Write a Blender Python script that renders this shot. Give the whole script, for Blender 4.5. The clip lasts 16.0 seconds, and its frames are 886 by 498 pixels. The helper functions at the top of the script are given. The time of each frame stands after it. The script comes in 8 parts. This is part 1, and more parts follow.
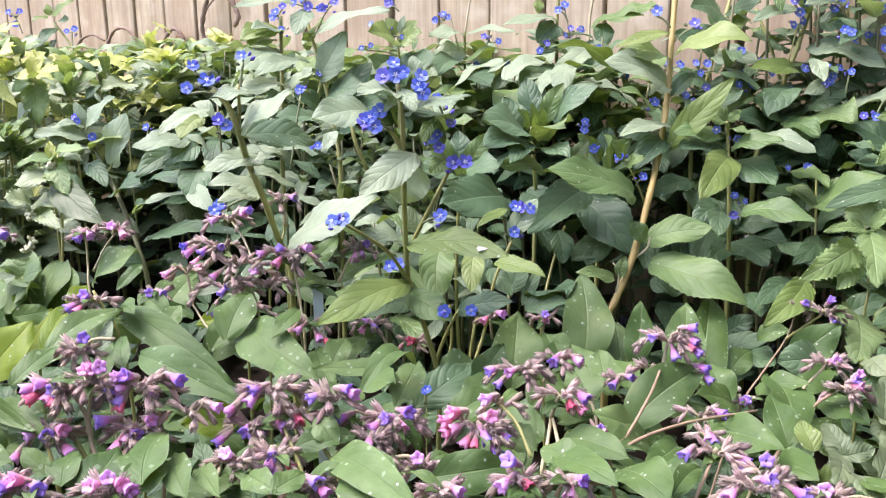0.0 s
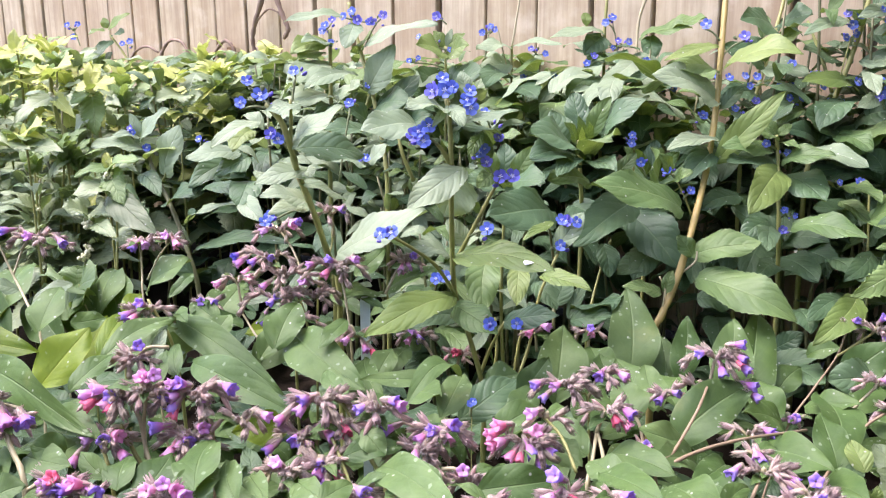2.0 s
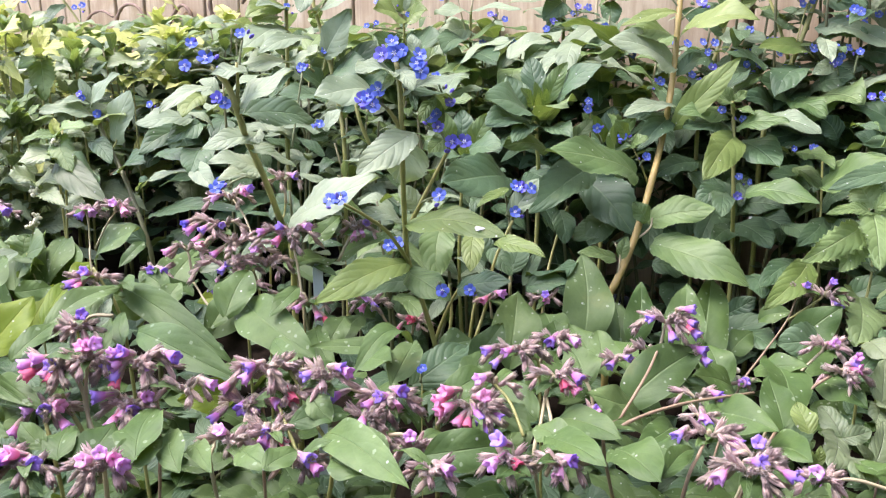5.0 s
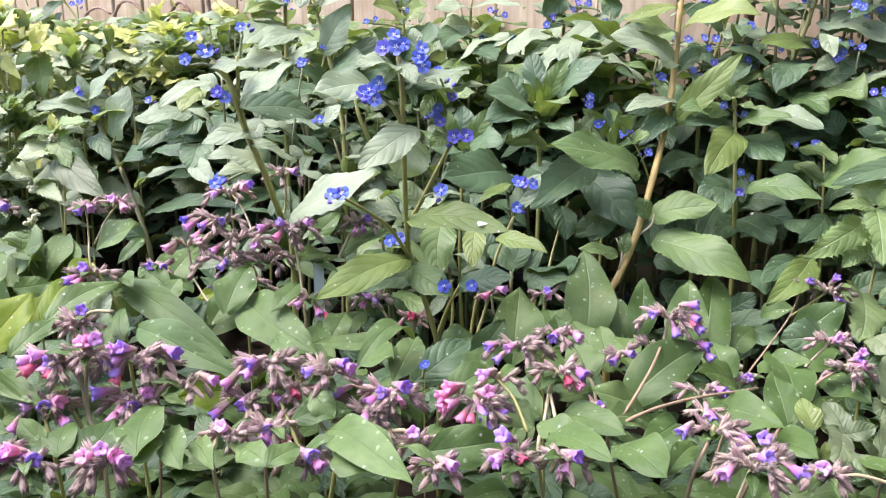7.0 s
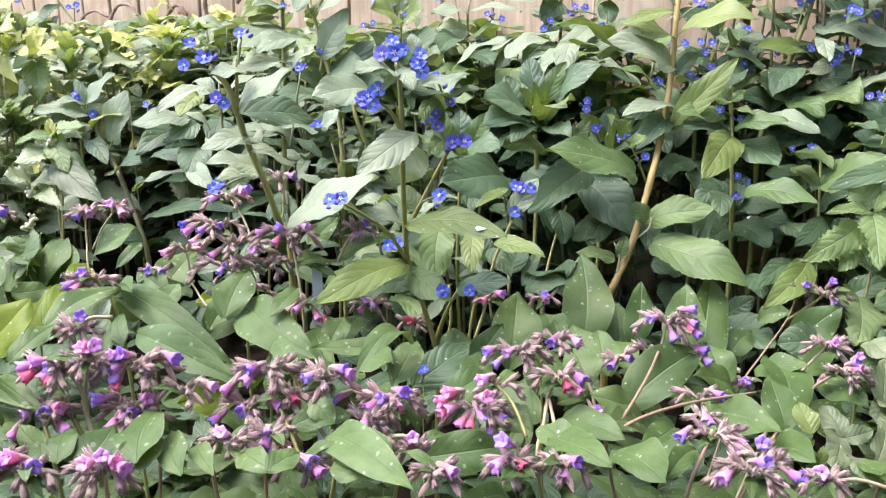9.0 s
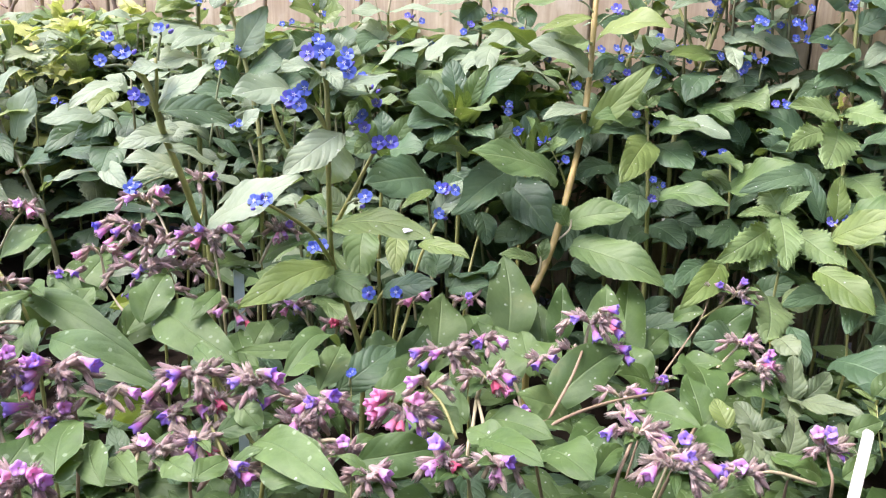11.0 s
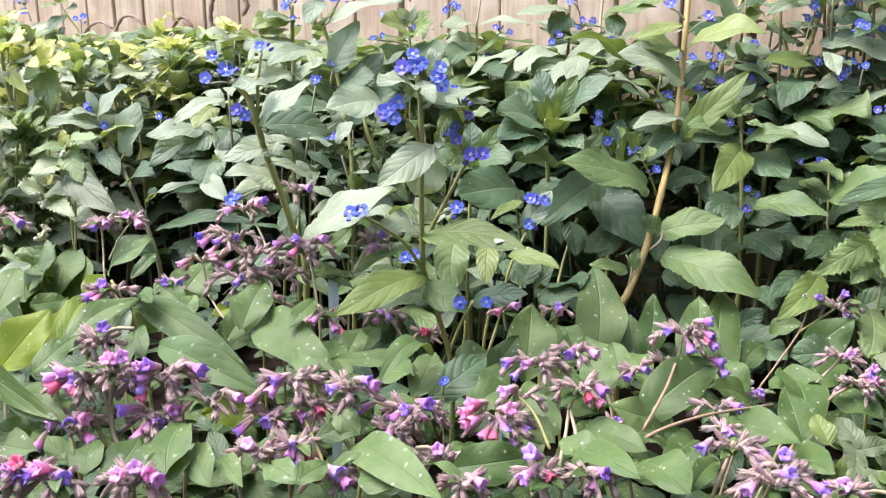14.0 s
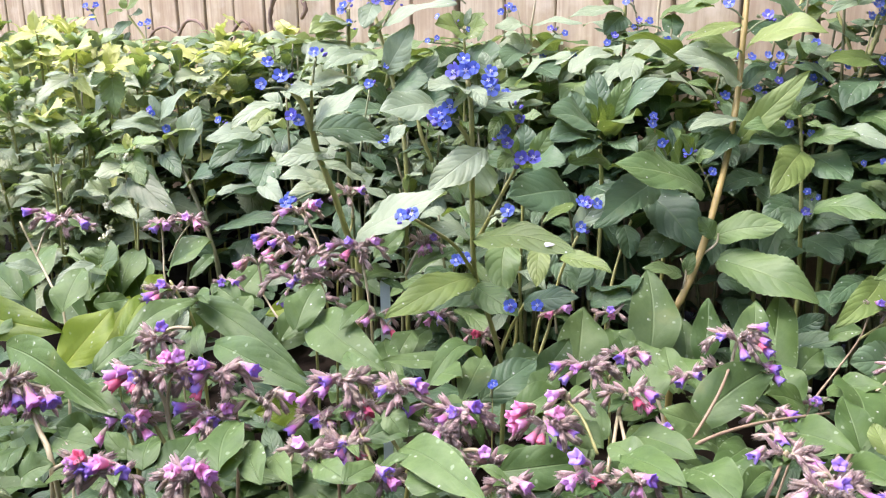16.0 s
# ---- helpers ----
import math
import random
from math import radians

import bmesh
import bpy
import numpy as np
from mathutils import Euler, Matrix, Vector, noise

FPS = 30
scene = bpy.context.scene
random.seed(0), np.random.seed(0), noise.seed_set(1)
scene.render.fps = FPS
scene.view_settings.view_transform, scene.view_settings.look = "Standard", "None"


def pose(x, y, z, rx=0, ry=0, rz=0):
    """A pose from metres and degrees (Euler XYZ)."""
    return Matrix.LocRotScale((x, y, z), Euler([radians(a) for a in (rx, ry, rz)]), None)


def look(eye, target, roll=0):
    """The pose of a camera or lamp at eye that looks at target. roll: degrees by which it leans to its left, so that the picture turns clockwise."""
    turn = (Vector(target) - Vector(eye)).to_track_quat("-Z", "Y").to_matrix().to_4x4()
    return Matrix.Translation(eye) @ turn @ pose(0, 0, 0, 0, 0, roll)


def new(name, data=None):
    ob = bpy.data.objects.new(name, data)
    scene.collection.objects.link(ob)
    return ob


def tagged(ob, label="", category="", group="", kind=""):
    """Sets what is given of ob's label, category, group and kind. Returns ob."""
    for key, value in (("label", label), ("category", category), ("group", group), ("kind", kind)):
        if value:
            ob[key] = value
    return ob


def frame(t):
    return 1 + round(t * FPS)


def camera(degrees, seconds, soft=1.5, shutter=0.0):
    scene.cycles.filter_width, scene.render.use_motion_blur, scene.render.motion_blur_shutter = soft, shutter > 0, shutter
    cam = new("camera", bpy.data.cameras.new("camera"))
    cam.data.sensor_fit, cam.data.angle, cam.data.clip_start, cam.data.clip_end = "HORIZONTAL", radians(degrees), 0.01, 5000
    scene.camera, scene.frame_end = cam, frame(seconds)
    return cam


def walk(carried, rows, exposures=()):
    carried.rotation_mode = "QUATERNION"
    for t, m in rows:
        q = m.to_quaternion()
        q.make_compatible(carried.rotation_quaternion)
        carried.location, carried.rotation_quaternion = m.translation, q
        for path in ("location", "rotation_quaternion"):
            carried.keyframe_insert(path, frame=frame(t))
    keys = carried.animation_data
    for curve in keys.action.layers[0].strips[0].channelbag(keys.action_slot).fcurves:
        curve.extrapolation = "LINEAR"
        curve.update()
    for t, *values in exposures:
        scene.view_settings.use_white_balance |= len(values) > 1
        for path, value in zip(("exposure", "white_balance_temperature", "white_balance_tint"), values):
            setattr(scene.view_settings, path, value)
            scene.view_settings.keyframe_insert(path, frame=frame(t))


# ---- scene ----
cam = camera(54.1, 16.0, soft=1.2)
PATH = [
    (0, (0.01, -0.003, 0.508), (-0.003, 1.935, 0.014), -0.1),
    (0.5, (0.009, -0.004, 0.509), (-0.042, 1.936, 0.024), -0.2),
    (1, (0.005, -0.008, 0.511), (-0.099, 1.932, 0.037), -0.7),
    (1.5, (0.005, -0.007, 0.511), (-0.117, 1.931, 0.032), -0.3),
    (2, (0.007, -0.008, 0.513), (-0.105, 1.932, 0.039), -0.2),
    (2.5, (0.009, -0.007, 0.513), (-0.089, 1.934, 0.043), -0.1),
    (3, (0.007, -0.007, 0.511), (-0.08, 1.936, 0.046), -0.1),
    (3.5, (0.007, -0.005, 0.507), (-0.074, 1.937, 0.034), -0.0),
    (4, (0.01, -0.001, 0.506), (-0.064, 1.931, -0.005), -0.1),
    (4.5, (0.015, 0.001, 0.505), (-0.038, 1.931, -0.016), -0.0),
    (4.7, (0.022, -0.003, 0.509), (-0.022, 1.922, -0.031), 0.1),
    (7, (0.018, 0.001, 0.505), (-0.017, 1.925, -0.04), 0.1),
    (7.5, (0.017, 0.002, 0.505), (-0.023, 1.926, -0.041), 0.2),
    (8, (0.016, 0.001, 0.505), (-0.016, 1.926, -0.036), 0.2),
    (8.5, (0.017, 0.0, 0.508), (-0.012, 1.924, -0.036), 0.2),
    (9, (0.016, 0.0, 0.508), (-0.01, 1.925, -0.033), 0.1),
    (9.5, (0.016, 0.002, 0.508), (0.032, 1.928, -0.029), 0.4),
    (10, (0.011, 0.003, 0.507), (0.107, 1.926, -0.032), 0.8),
    (12.3, (0.003, 0.001, 0.508), (0.195, 1.928, 0.006), 1.8),
    (12.5, (0.004, 0.001, 0.508), (0.185, 1.931, 0.014), 1.7),
    (13, (0.0, 0.001, 0.506), (0.119, 1.932, -0.002), 1.5),
    (13.5, (-0.004, -0.001, 0.507), (0.039, 1.933, -0.003), 1.0),
    (14, (-0.003, -0.004, 0.51), (-0.019, 1.928, -0.007), 0.3),
    (14.5, (0.0, -0.006, 0.512), (-0.055, 1.926, -0.005), -0.2),
    (15, (0.002, -0.006, 0.514), (-0.097, 1.922, -0.008), -0.5),
    (15.5, (0.003, -0.007, 0.514), (-0.126, 1.922, 0.002), -0.4),
    (16, (0.003, -0.007, 0.514), (-0.145, 1.919, -0.004), -0.4),
]
walk(cam, [(t, look(eye, target, roll)) for t, eye, target, roll in PATH], exposures=[(0.0, 2.17, 6220, 26.5), (16.0, 2.17, 6220, 26.5)])

# ---- light ----
world = bpy.data.worlds.new("sky")
scene.world = world
world.use_nodes = True
wn = world.node_tree.nodes
sky = wn.new("ShaderNodeTexSky")
sky.sky_type = "NISHITA"
sky.sun_disc = False
sky.sun_elevation, sky.sun_rotation = radians(63), radians(-91)
sky.air_density, sky.dust_density, sky.ozone_density = 1.0, 3.0, 1.0
wn["Background"].inputs["Strength"].default_value = 0.15
world.node_tree.links.new(sky.outputs["Color"], wn["Background"].inputs["Color"])
sun = new("sun", bpy.data.lights.new("sun", "SUN"))
sun.data.energy, sun.data.angle, sun.data.color = 1.15, radians(40), (1.0, 0.95, 0.88)
sun.matrix_world = look((-1.2, 0.92, 2.85), (0, 0.9, 0))



# ---- materials ----
class Nodes:
    """A short way to write a node tree."""

    def __init__(self, name):
        self.mat = bpy.data.materials.new(name)
        self.mat.use_nodes = True
        self.tree = self.mat.node_tree
        self.tree.nodes.clear()

    def put(self, value, socket):
        if isinstance(value, bpy.types.NodeSocket):
            self.tree.links.new(value, socket)
        elif isinstance(value, tuple) and len(value) == 3 and socket.type == "RGBA":
            socket.default_value = (*value, 1)
        else:
            socket.default_value = value

    def add(self, kind, out=0, inputs=None, **settings):
        node = self.tree.nodes.new("ShaderNode" + kind)
        if "operation" in settings:
            node.operation = settings["operation"]
        if "use_clamp" in settings:
            node.use_clamp = settings["use_clamp"]
        if "clamp" in settings:
            node.clamp = settings["clamp"]
        if "feature" in settings:
            node.feature = settings["feature"]
        if "flat" in settings:
            node.voronoi_dimensions = "2D"
        if "uv_map" in settings:
            node.uv_map = settings["uv_map"]
        for key, value in (inputs or {}).items():
            self.put(value, node.inputs[key])
        return node.outputs[out]

    def math(self, op, a, b=0.0, c=0.0, clamp=False):
        return self.add("Math", 0, {0: a, 1: b, 2: c}, operation=op, use_clamp=clamp)

    def mix(self, f, a, b, blend="MIX"):
        node = self.tree.nodes.new("ShaderNodeMix")
        node.data_type, node.blend_type = "RGBA", blend
        self.put(f, node.inputs[0]), self.put(a, node.inputs[6]), self.put(b, node.inputs[7])
        return node.outputs[2]

    def ramp(self, x, lo, hi):
        return self.add("MapRange", 0, {0: x, 1: lo, 2: hi}, clamp=True)

    def noise(self, where, scale, detail=4.0, out=0):
        return self.add("TexNoise", out, {"Vector": where, "Scale": scale, "Detail": detail, "Roughness": 0.6})

    def done(self, surface):
        out = self.tree.nodes.new("ShaderNodeOutputMaterial")
        self.tree.links.new(surface, out.inputs["Surface"])
        return self.mat


def leaf_material(name, dark, light, rib, veins=7.0, slant=2.2, gloss=0.42, spots=0.0, quilt=0.5, glow=0.3, spec=0.5, sheen=0.12):
    """A leaf: lamina mottled at two scales, pale midrib and side veins, a little light let through."""
    n = Nodes(name)
    uv = n.add("UVMap", uv_map="leaf")
    size = n.add("UVMap", uv_map="metres")
    sep = n.add("SeparateXYZ", 0, {0: uv})
    along = sep.node.outputs[1]
    across = n.math("ABSOLUTE", n.math("SUBTRACT", n.math("MULTIPLY", sep, 2.0), 1.0))
    rnd = n.math("FRACT", n.math("ADD", n.add("ObjectInfo", 5), n.add("NewGeometry", 8)))
    where = n.add("VectorMath", 0, {0: size, 1: n.add("CombineXYZ", 0, {0: rnd, 1: n.math("MULTIPLY", rnd, 7.3), 2: rnd})}, operation="ADD")
    coarse, fine = n.noise(where, 38.0), n.noise(where, 420.0, 3.0)
    # side veins leave the midrib and curve towards the tip
    bow = n.math("MULTIPLY", n.math("POWER", across, 1.4), slant)
    phase = n.math("SUBTRACT", n.math("MULTIPLY", along, veins), bow)
    phase = n.math("ADD", phase, n.math("MULTIPLY", coarse, 0.5))
    tri = n.math("ABSOLUTE", n.math("SUBTRACT", n.math("FRACT", phase), 0.5))
    vein = n.math("MULTIPLY", n.ramp(tri, 0.075, 0.0), n.ramp(across, 1.0, 0.45))
    mid = n.ramp(across, 0.06, 0.012)
    lines = n.math("MAXIMUM", n.math("MULTIPLY", vein, 0.45 * quilt + 0.08), n.math("MULTIPLY", mid, 0.9))
    hue = n.math("ADD", n.math("MULTIPLY", n.ramp(coarse, 0.3, 0.7), 0.4), n.math("MULTIPLY", rnd, 0.6))
    colour = n.mix(hue, dark, light)
    pale = n.ramp(n.math("FRACT", n.math("MULTIPLY", rnd, 13.7)), 0.6, 1.0)
    colour = n.mix(n.math("MULTIPLY", pale, 0.45), colour, rib)
    blotch = n.ramp(n.noise(where, 110.0, 4.0), 0.4, 0.72)
    colour = n.mix(n.math("MULTIPLY", blotch, 0.3), colour, dark)
    colour = n.mix(n.math("MULTIPLY", n.ramp(fine, 0.35, 0.75), 0.2), colour, light)
    colour = n.mix(n.math("MULTIPLY", lines, 0.5), colour, rib)
    # dust, cast skins and splashes
    speck = n.add("TexVoronoi", 0, {"Vector": where, "Scale": 150.0}, flat=True)
    some = n.ramp(n.add("SeparateColor", 0, {0: n.add("TexVoronoi", 1, {"Vector": where, "Scale": 150.0}, flat=True)}), 0.955, 0.965)
    colour = n.mix(n.math("MULTIPLY", n.math("MULTIPLY", n.ramp(speck, 0.17, 0.08), some), 0.75), colour, (0.55, 0.57, 0.5))
    worn = n.ramp(n.noise(where, 16.0, 5.0), 0.64, 0.72)
    colour = n.mix(n.math("MULTIPLY", worn, 0.16), colour, (0.24, 0.22, 0.06))
    if spots:
        warp = n.add("VectorMath", 0, {0: where, 1: n.add("VectorMath", 0, {0: n.noise(where, 240.0, 2.0, 1), 1: (0.003, 0.003, 0.0)}, operation="MULTIPLY")}, operation="ADD")
        vor = n.add("TexVoronoi", 0, {"Vector": warp, "Scale": 125.0, "Randomness": 0.9}, flat=True)
        pick = n.add("TexVoronoi", 1, {"Vector": warp, "Scale": 125.0, "Randomness": 0.9}, flat=True)
        keep = n.ramp(n.add("SeparateColor", 0, {0: pick}), 1.0 - spots, 1.0 - spots + 0.03)
        wide = n.math("MULTIPLY", n.add("SeparateColor", 1, {0: pick}), 0.11)
        dot = n.math("MULTIPLY", n.ramp(n.math("SUBTRACT", vor, wide), 0.13, 0.07), keep)
        colour = n.mix(n.math("MULTIPLY", dot, 0.32), colour, (0.42, 0.52, 0.34))
    hump = n.math("ADD", n.math("MULTIPLY", n.ramp(tri, 0.0, 0.3), quilt * 0.5), n.math("MULTIPLY", fine, 0.1))
    hump = n.math("ADD", hump, n.math("MULTIPLY", n.noise(where, 130.0, 3.0), 0.4 * quilt + 0.1))
    hump = n.math("SUBTRACT", hump, n.math("MULTIPLY", mid, 0.3))
    colour = n.mix(n.math("MULTIPLY", n.ramp(across, 0.93, 0.99), 0.35), colour, rib)
    bump = n.add("Bump", 0, {"Strength": 0.62, "Distance": 0.0026, "Height": hump})
    body = n.add("BsdfPrincipled", 0, {"Base Color": colour, "Roughness": n.math("ADD", gloss, n.math("MULTIPLY", fine, 0.2)), "Specular IOR Level": spec, "Sheen Weight": sheen, "Sheen Roughness": 0.4, "Normal": bump})
    thin = n.add("BsdfTranslucent", 0, {"Color": n.mix(0.6, colour, (0.3, 0.42, 0.03)), "Normal": bump})
    return n.done(n.add("MixShader", 0, {0: glow, 1: body, 2: thin}))


def plain_material(name, dark, light, scale=60.0, rough=0.6, glow=0.0, streak=(1, 1, 1), bump=0.2, spec=0.5):
    """A surface mottled between two colours at two scales, with fine relief."""
    n = Nodes(name)
    where = n.add("Mapping", 0, {0: n.add("TexCoord", 3), 3: streak})
    rnd = n.add("ObjectInfo", 5)
    big, small = n.noise(where, scale), n.noise(where, scale * 9, 3.0)
    f = n.math("ADD", n.math("MULTIPLY", big, 0.6), n.math("MULTIPLY", n.math("SUBTRACT", rnd, 0.3), 0.5), clamp=True)
    colour = n.mix(f, dark, light)
    colour = n.mix(n.math("MULTIPLY", n.ramp(small, 0.4, 0.8), 0.3), colour, dark)
    relief = n.add("Bump", 0, {"Strength": bump, "Distance": 0.002, "Height": n.math("ADD", big, n.math("MULTIPLY", small, 0.5))})
    body = n.add("BsdfPrincipled", 0, {"Base Color": colour, "Roughness": rough, "Specular IOR Level": spec, "Normal": relief})
    if glow:
        body = n.add("MixShader", 0, {0: glow, 1: body, 2: n.add("BsdfTranslucent", 0, {"Color": colour})})
    return n.done(body)


LEAF = {
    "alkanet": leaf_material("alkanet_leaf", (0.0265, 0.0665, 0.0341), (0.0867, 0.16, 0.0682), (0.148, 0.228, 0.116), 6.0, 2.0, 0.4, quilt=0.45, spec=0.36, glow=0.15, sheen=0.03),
    "lime": leaf_material("young_alkanet_leaf", (0.0867, 0.152, 0.033), (0.194, 0.271, 0.066), (0.265, 0.332, 0.11), 6.0, 2.0, 0.42, quilt=0.4, spec=0.5, glow=0.25, sheen=0.03),
    "soft": leaf_material("yellowish_alkanet_leaf", (0.052, 0.115, 0.034), (0.135, 0.215, 0.064), (0.215, 0.29, 0.12), 6.0, 2.0, 0.42, quilt=0.45, spec=0.38, glow=0.2, sheen=0.03),
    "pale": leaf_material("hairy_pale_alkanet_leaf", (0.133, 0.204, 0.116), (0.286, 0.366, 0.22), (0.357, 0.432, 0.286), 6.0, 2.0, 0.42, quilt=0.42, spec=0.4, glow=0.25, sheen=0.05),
    "lungwort": leaf_material("lungwort_leaf", (0.021, 0.059, 0.013), (0.1, 0.174, 0.044), (0.16, 0.235, 0.095), 5.0, 1.8, 0.46, spots=0.22, quilt=0.16, spec=0.32, glow=0.14, sheen=0.0),
    # lungwort again, with the sun through the blade put into its colour
    "lungwort_lit": leaf_material("lungwort_leaf_sunlit", (0.06, 0.13, 0.012), (0.25, 0.34, 0.02), (0.3, 0.37, 0.06), 5.0, 1.8, 0.42, spots=0.14, quilt=0.18, spec=0.34, glow=0.38, sheen=0.0),
    "nettle": leaf_material("nettle_leaf", (0.125, 0.19, 0.08), (0.29, 0.36, 0.185), (0.35, 0.41, 0.25), 7.0, 2.6, 0.42, quilt=0.45, spec=0.6, glow=0.25, sheen=0.05),
    "young_nettle": leaf_material("young_nettle_leaf", (0.105, 0.19, 0.062), (0.24, 0.35, 0.125), (0.32, 0.42, 0.2), 7.0, 2.6, 0.45, quilt=0.5, spec=0.45, glow=0.3, sheen=0.05),
    "gold": leaf_material("golden_nettle_leaf", (0.34, 0.41, 0.09), (0.7, 0.71, 0.24), (0.72, 0.74, 0.36), 7.0, 2.6, 0.45, quilt=0.5, glow=0.35, spec=0.5, sheen=0.05),
    "mint": leaf_material("mint_leaf", (0.0816, 0.133, 0.0605), (0.194, 0.247, 0.121), (0.112, 0.133, 0.066), 6.0, 2.2, 0.42, quilt=0.35, spec=0.5, glow=0.15, sheen=0.05),
    "cranesbill": leaf_material("cranesbill_leaf", (0.0918, 0.162, 0.055), (0.153, 0.237, 0.088), (0.204, 0.285, 0.132), 4.0, 2.0, 0.5, sheen=0.03),
    "dry": leaf_material("dry_leaf", (0.14, 0.07, 0.03), (0.32, 0.2, 0.1), (0.35, 0.25, 0.14), 6.0, 2.0, 0.6, glow=0.15),
}
STEM = {
    "green": plain_material("green_stem", (0.21, 0.225, 0.06), (0.38, 0.375, 0.13), 90.0, 0.5, streak=(1, 1, 0.15)),
    "red": plain_material("reddish_stem", (0.22, 0.18, 0.045), (0.43, 0.325, 0.105), 70.0, 0.5, streak=(1, 1, 0.15)),
    "pale": plain_material("pale_stem", (0.31, 0.28, 0.15), (0.5, 0.45, 0.28), 70.0, 0.5, streak=(1, 1, 0.15)),
    "hairy": plain_material("hairy_lungwort_stalk", (0.32, 0.29, 0.16), (0.5, 0.43, 0.28), 90.0, 0.7, streak=(1, 1, 0.2)),
    "fawn": plain_material("fawn_stalk", (0.2, 0.145, 0.085), (0.35, 0.26, 0.165), 70.0, 0.6, streak=(1, 1, 0.15)),
    "dark": plain_material("dark_stem", (0.1, 0.115, 0.045), (0.2, 0.19, 0.085), 70.0, 0.5, streak=(1, 1, 0.15)),
    "brown": plain_material("dead_stem", (0.15, 0.1, 0.07), (0.33, 0.23, 0.165), 50.0, 0.7, streak=(1, 1, 0.2)),
}
PETAL = {
    "blue": plain_material("blue_petal", (0.08, 0.14, 0.62), (0.22, 0.31, 0.88), 1.6, 0.55, 0.25),
    "violet_blue": plain_material("violet_blue_petal", (0.13, 0.13, 0.62), (0.28, 0.28, 0.86), 1.6, 0.55, 0.25),
    "bud_violet": plain_material("violet_bud", (0.15, 0.12, 0.62), (0.29, 0.24, 0.85), 200.0, 0.5, 0.25),
    "white": plain_material("white_petal", (0.6, 0.64, 0.7), (0.78, 0.8, 0.82), 200.0, 0.5, 0.2),
    "cream": plain_material("cream_petal", (0.62, 0.62, 0.4), (0.78, 0.78, 0.6), 200.0, 0.5, 0.2),
}


def bell_material(name, tube_colour, lip_dark, lip_light):
    """A corolla that turns from the colour of its tube to that of its lip, with darker veins along it."""
    n = Nodes(name)
    where = n.add("TexCoord", 3)
    height = n.add("SeparateXYZ", 2, {0: where})
    rnd = n.add("ObjectInfo", 5)
    vein = n.noise(n.add("Mapping", 0, {0: where, 3: (1.0, 1.0, 0.12)}), 9.0, 3.0)
    blotch = n.noise(n.add("VectorMath", 0, {0: where, 1: n.add("CombineXYZ", 0, {0: n.math("MULTIPLY", rnd, 9.0)})}, operation="ADD"), 2.5, 2.0)
    lip = n.mix(n.math("ADD", n.math("MULTIPLY", blotch, 0.7), n.math("MULTIPLY", n.math("SUBTRACT", rnd, 0.3), 0.6), clamp=True), lip_dark, lip_light)
    f = n.ramp(n.math("ADD", height, n.math("MULTIPLY", n.math("SUBTRACT", rnd, 0.5), 0.35)), 0.45, 0.85)
    colour = n.mix(f, tube_colour, lip)
    colour = n.mix(n.math("MULTIPLY", n.ramp(vein, 0.5, 0.75), 0.35), colour, lip_dark)
    relief = n.add("Bump", 0, {"Strength": 0.4, "Distance": 0.001, "Height": vein})
    body = n.add("BsdfPrincipled", 0, {"Base Color": colour, "Roughness": 0.6, "Specular IOR Level": 0.3, "Sheen Weight": 0.2, "Normal": relief})
    return n.done(n.add("MixShader", 0, {0: 0.35, 1: body, 2: n.add("BsdfTranslucent", 0, {"Color": colour})}))


BELL_SKIN = {
    "violet": bell_material("violet_bell", (0.66, 0.24, 0.56), (0.3, 0.18, 0.74), (0.58, 0.42, 0.95)),
    "mauve": bell_material("mauve_bell", (0.8, 0.28, 0.5), (0.64, 0.3, 0.72), (0.9, 0.56, 0.92)),
    "pink": bell_material("pink_bell", (0.86, 0.25, 0.38), (0.85, 0.32, 0.6), (0.95, 0.56, 0.82)),
    "red": bell_material("coral_bell", (0.62, 0.1, 0.16), (0.78, 0.12, 0.24), (0.9, 0.28, 0.42)),
    "blue": bell_material("blue_bell", (0.4, 0.14, 0.5), (0.1, 0.09, 0.6), (0.22, 0.2, 0.8)),
}


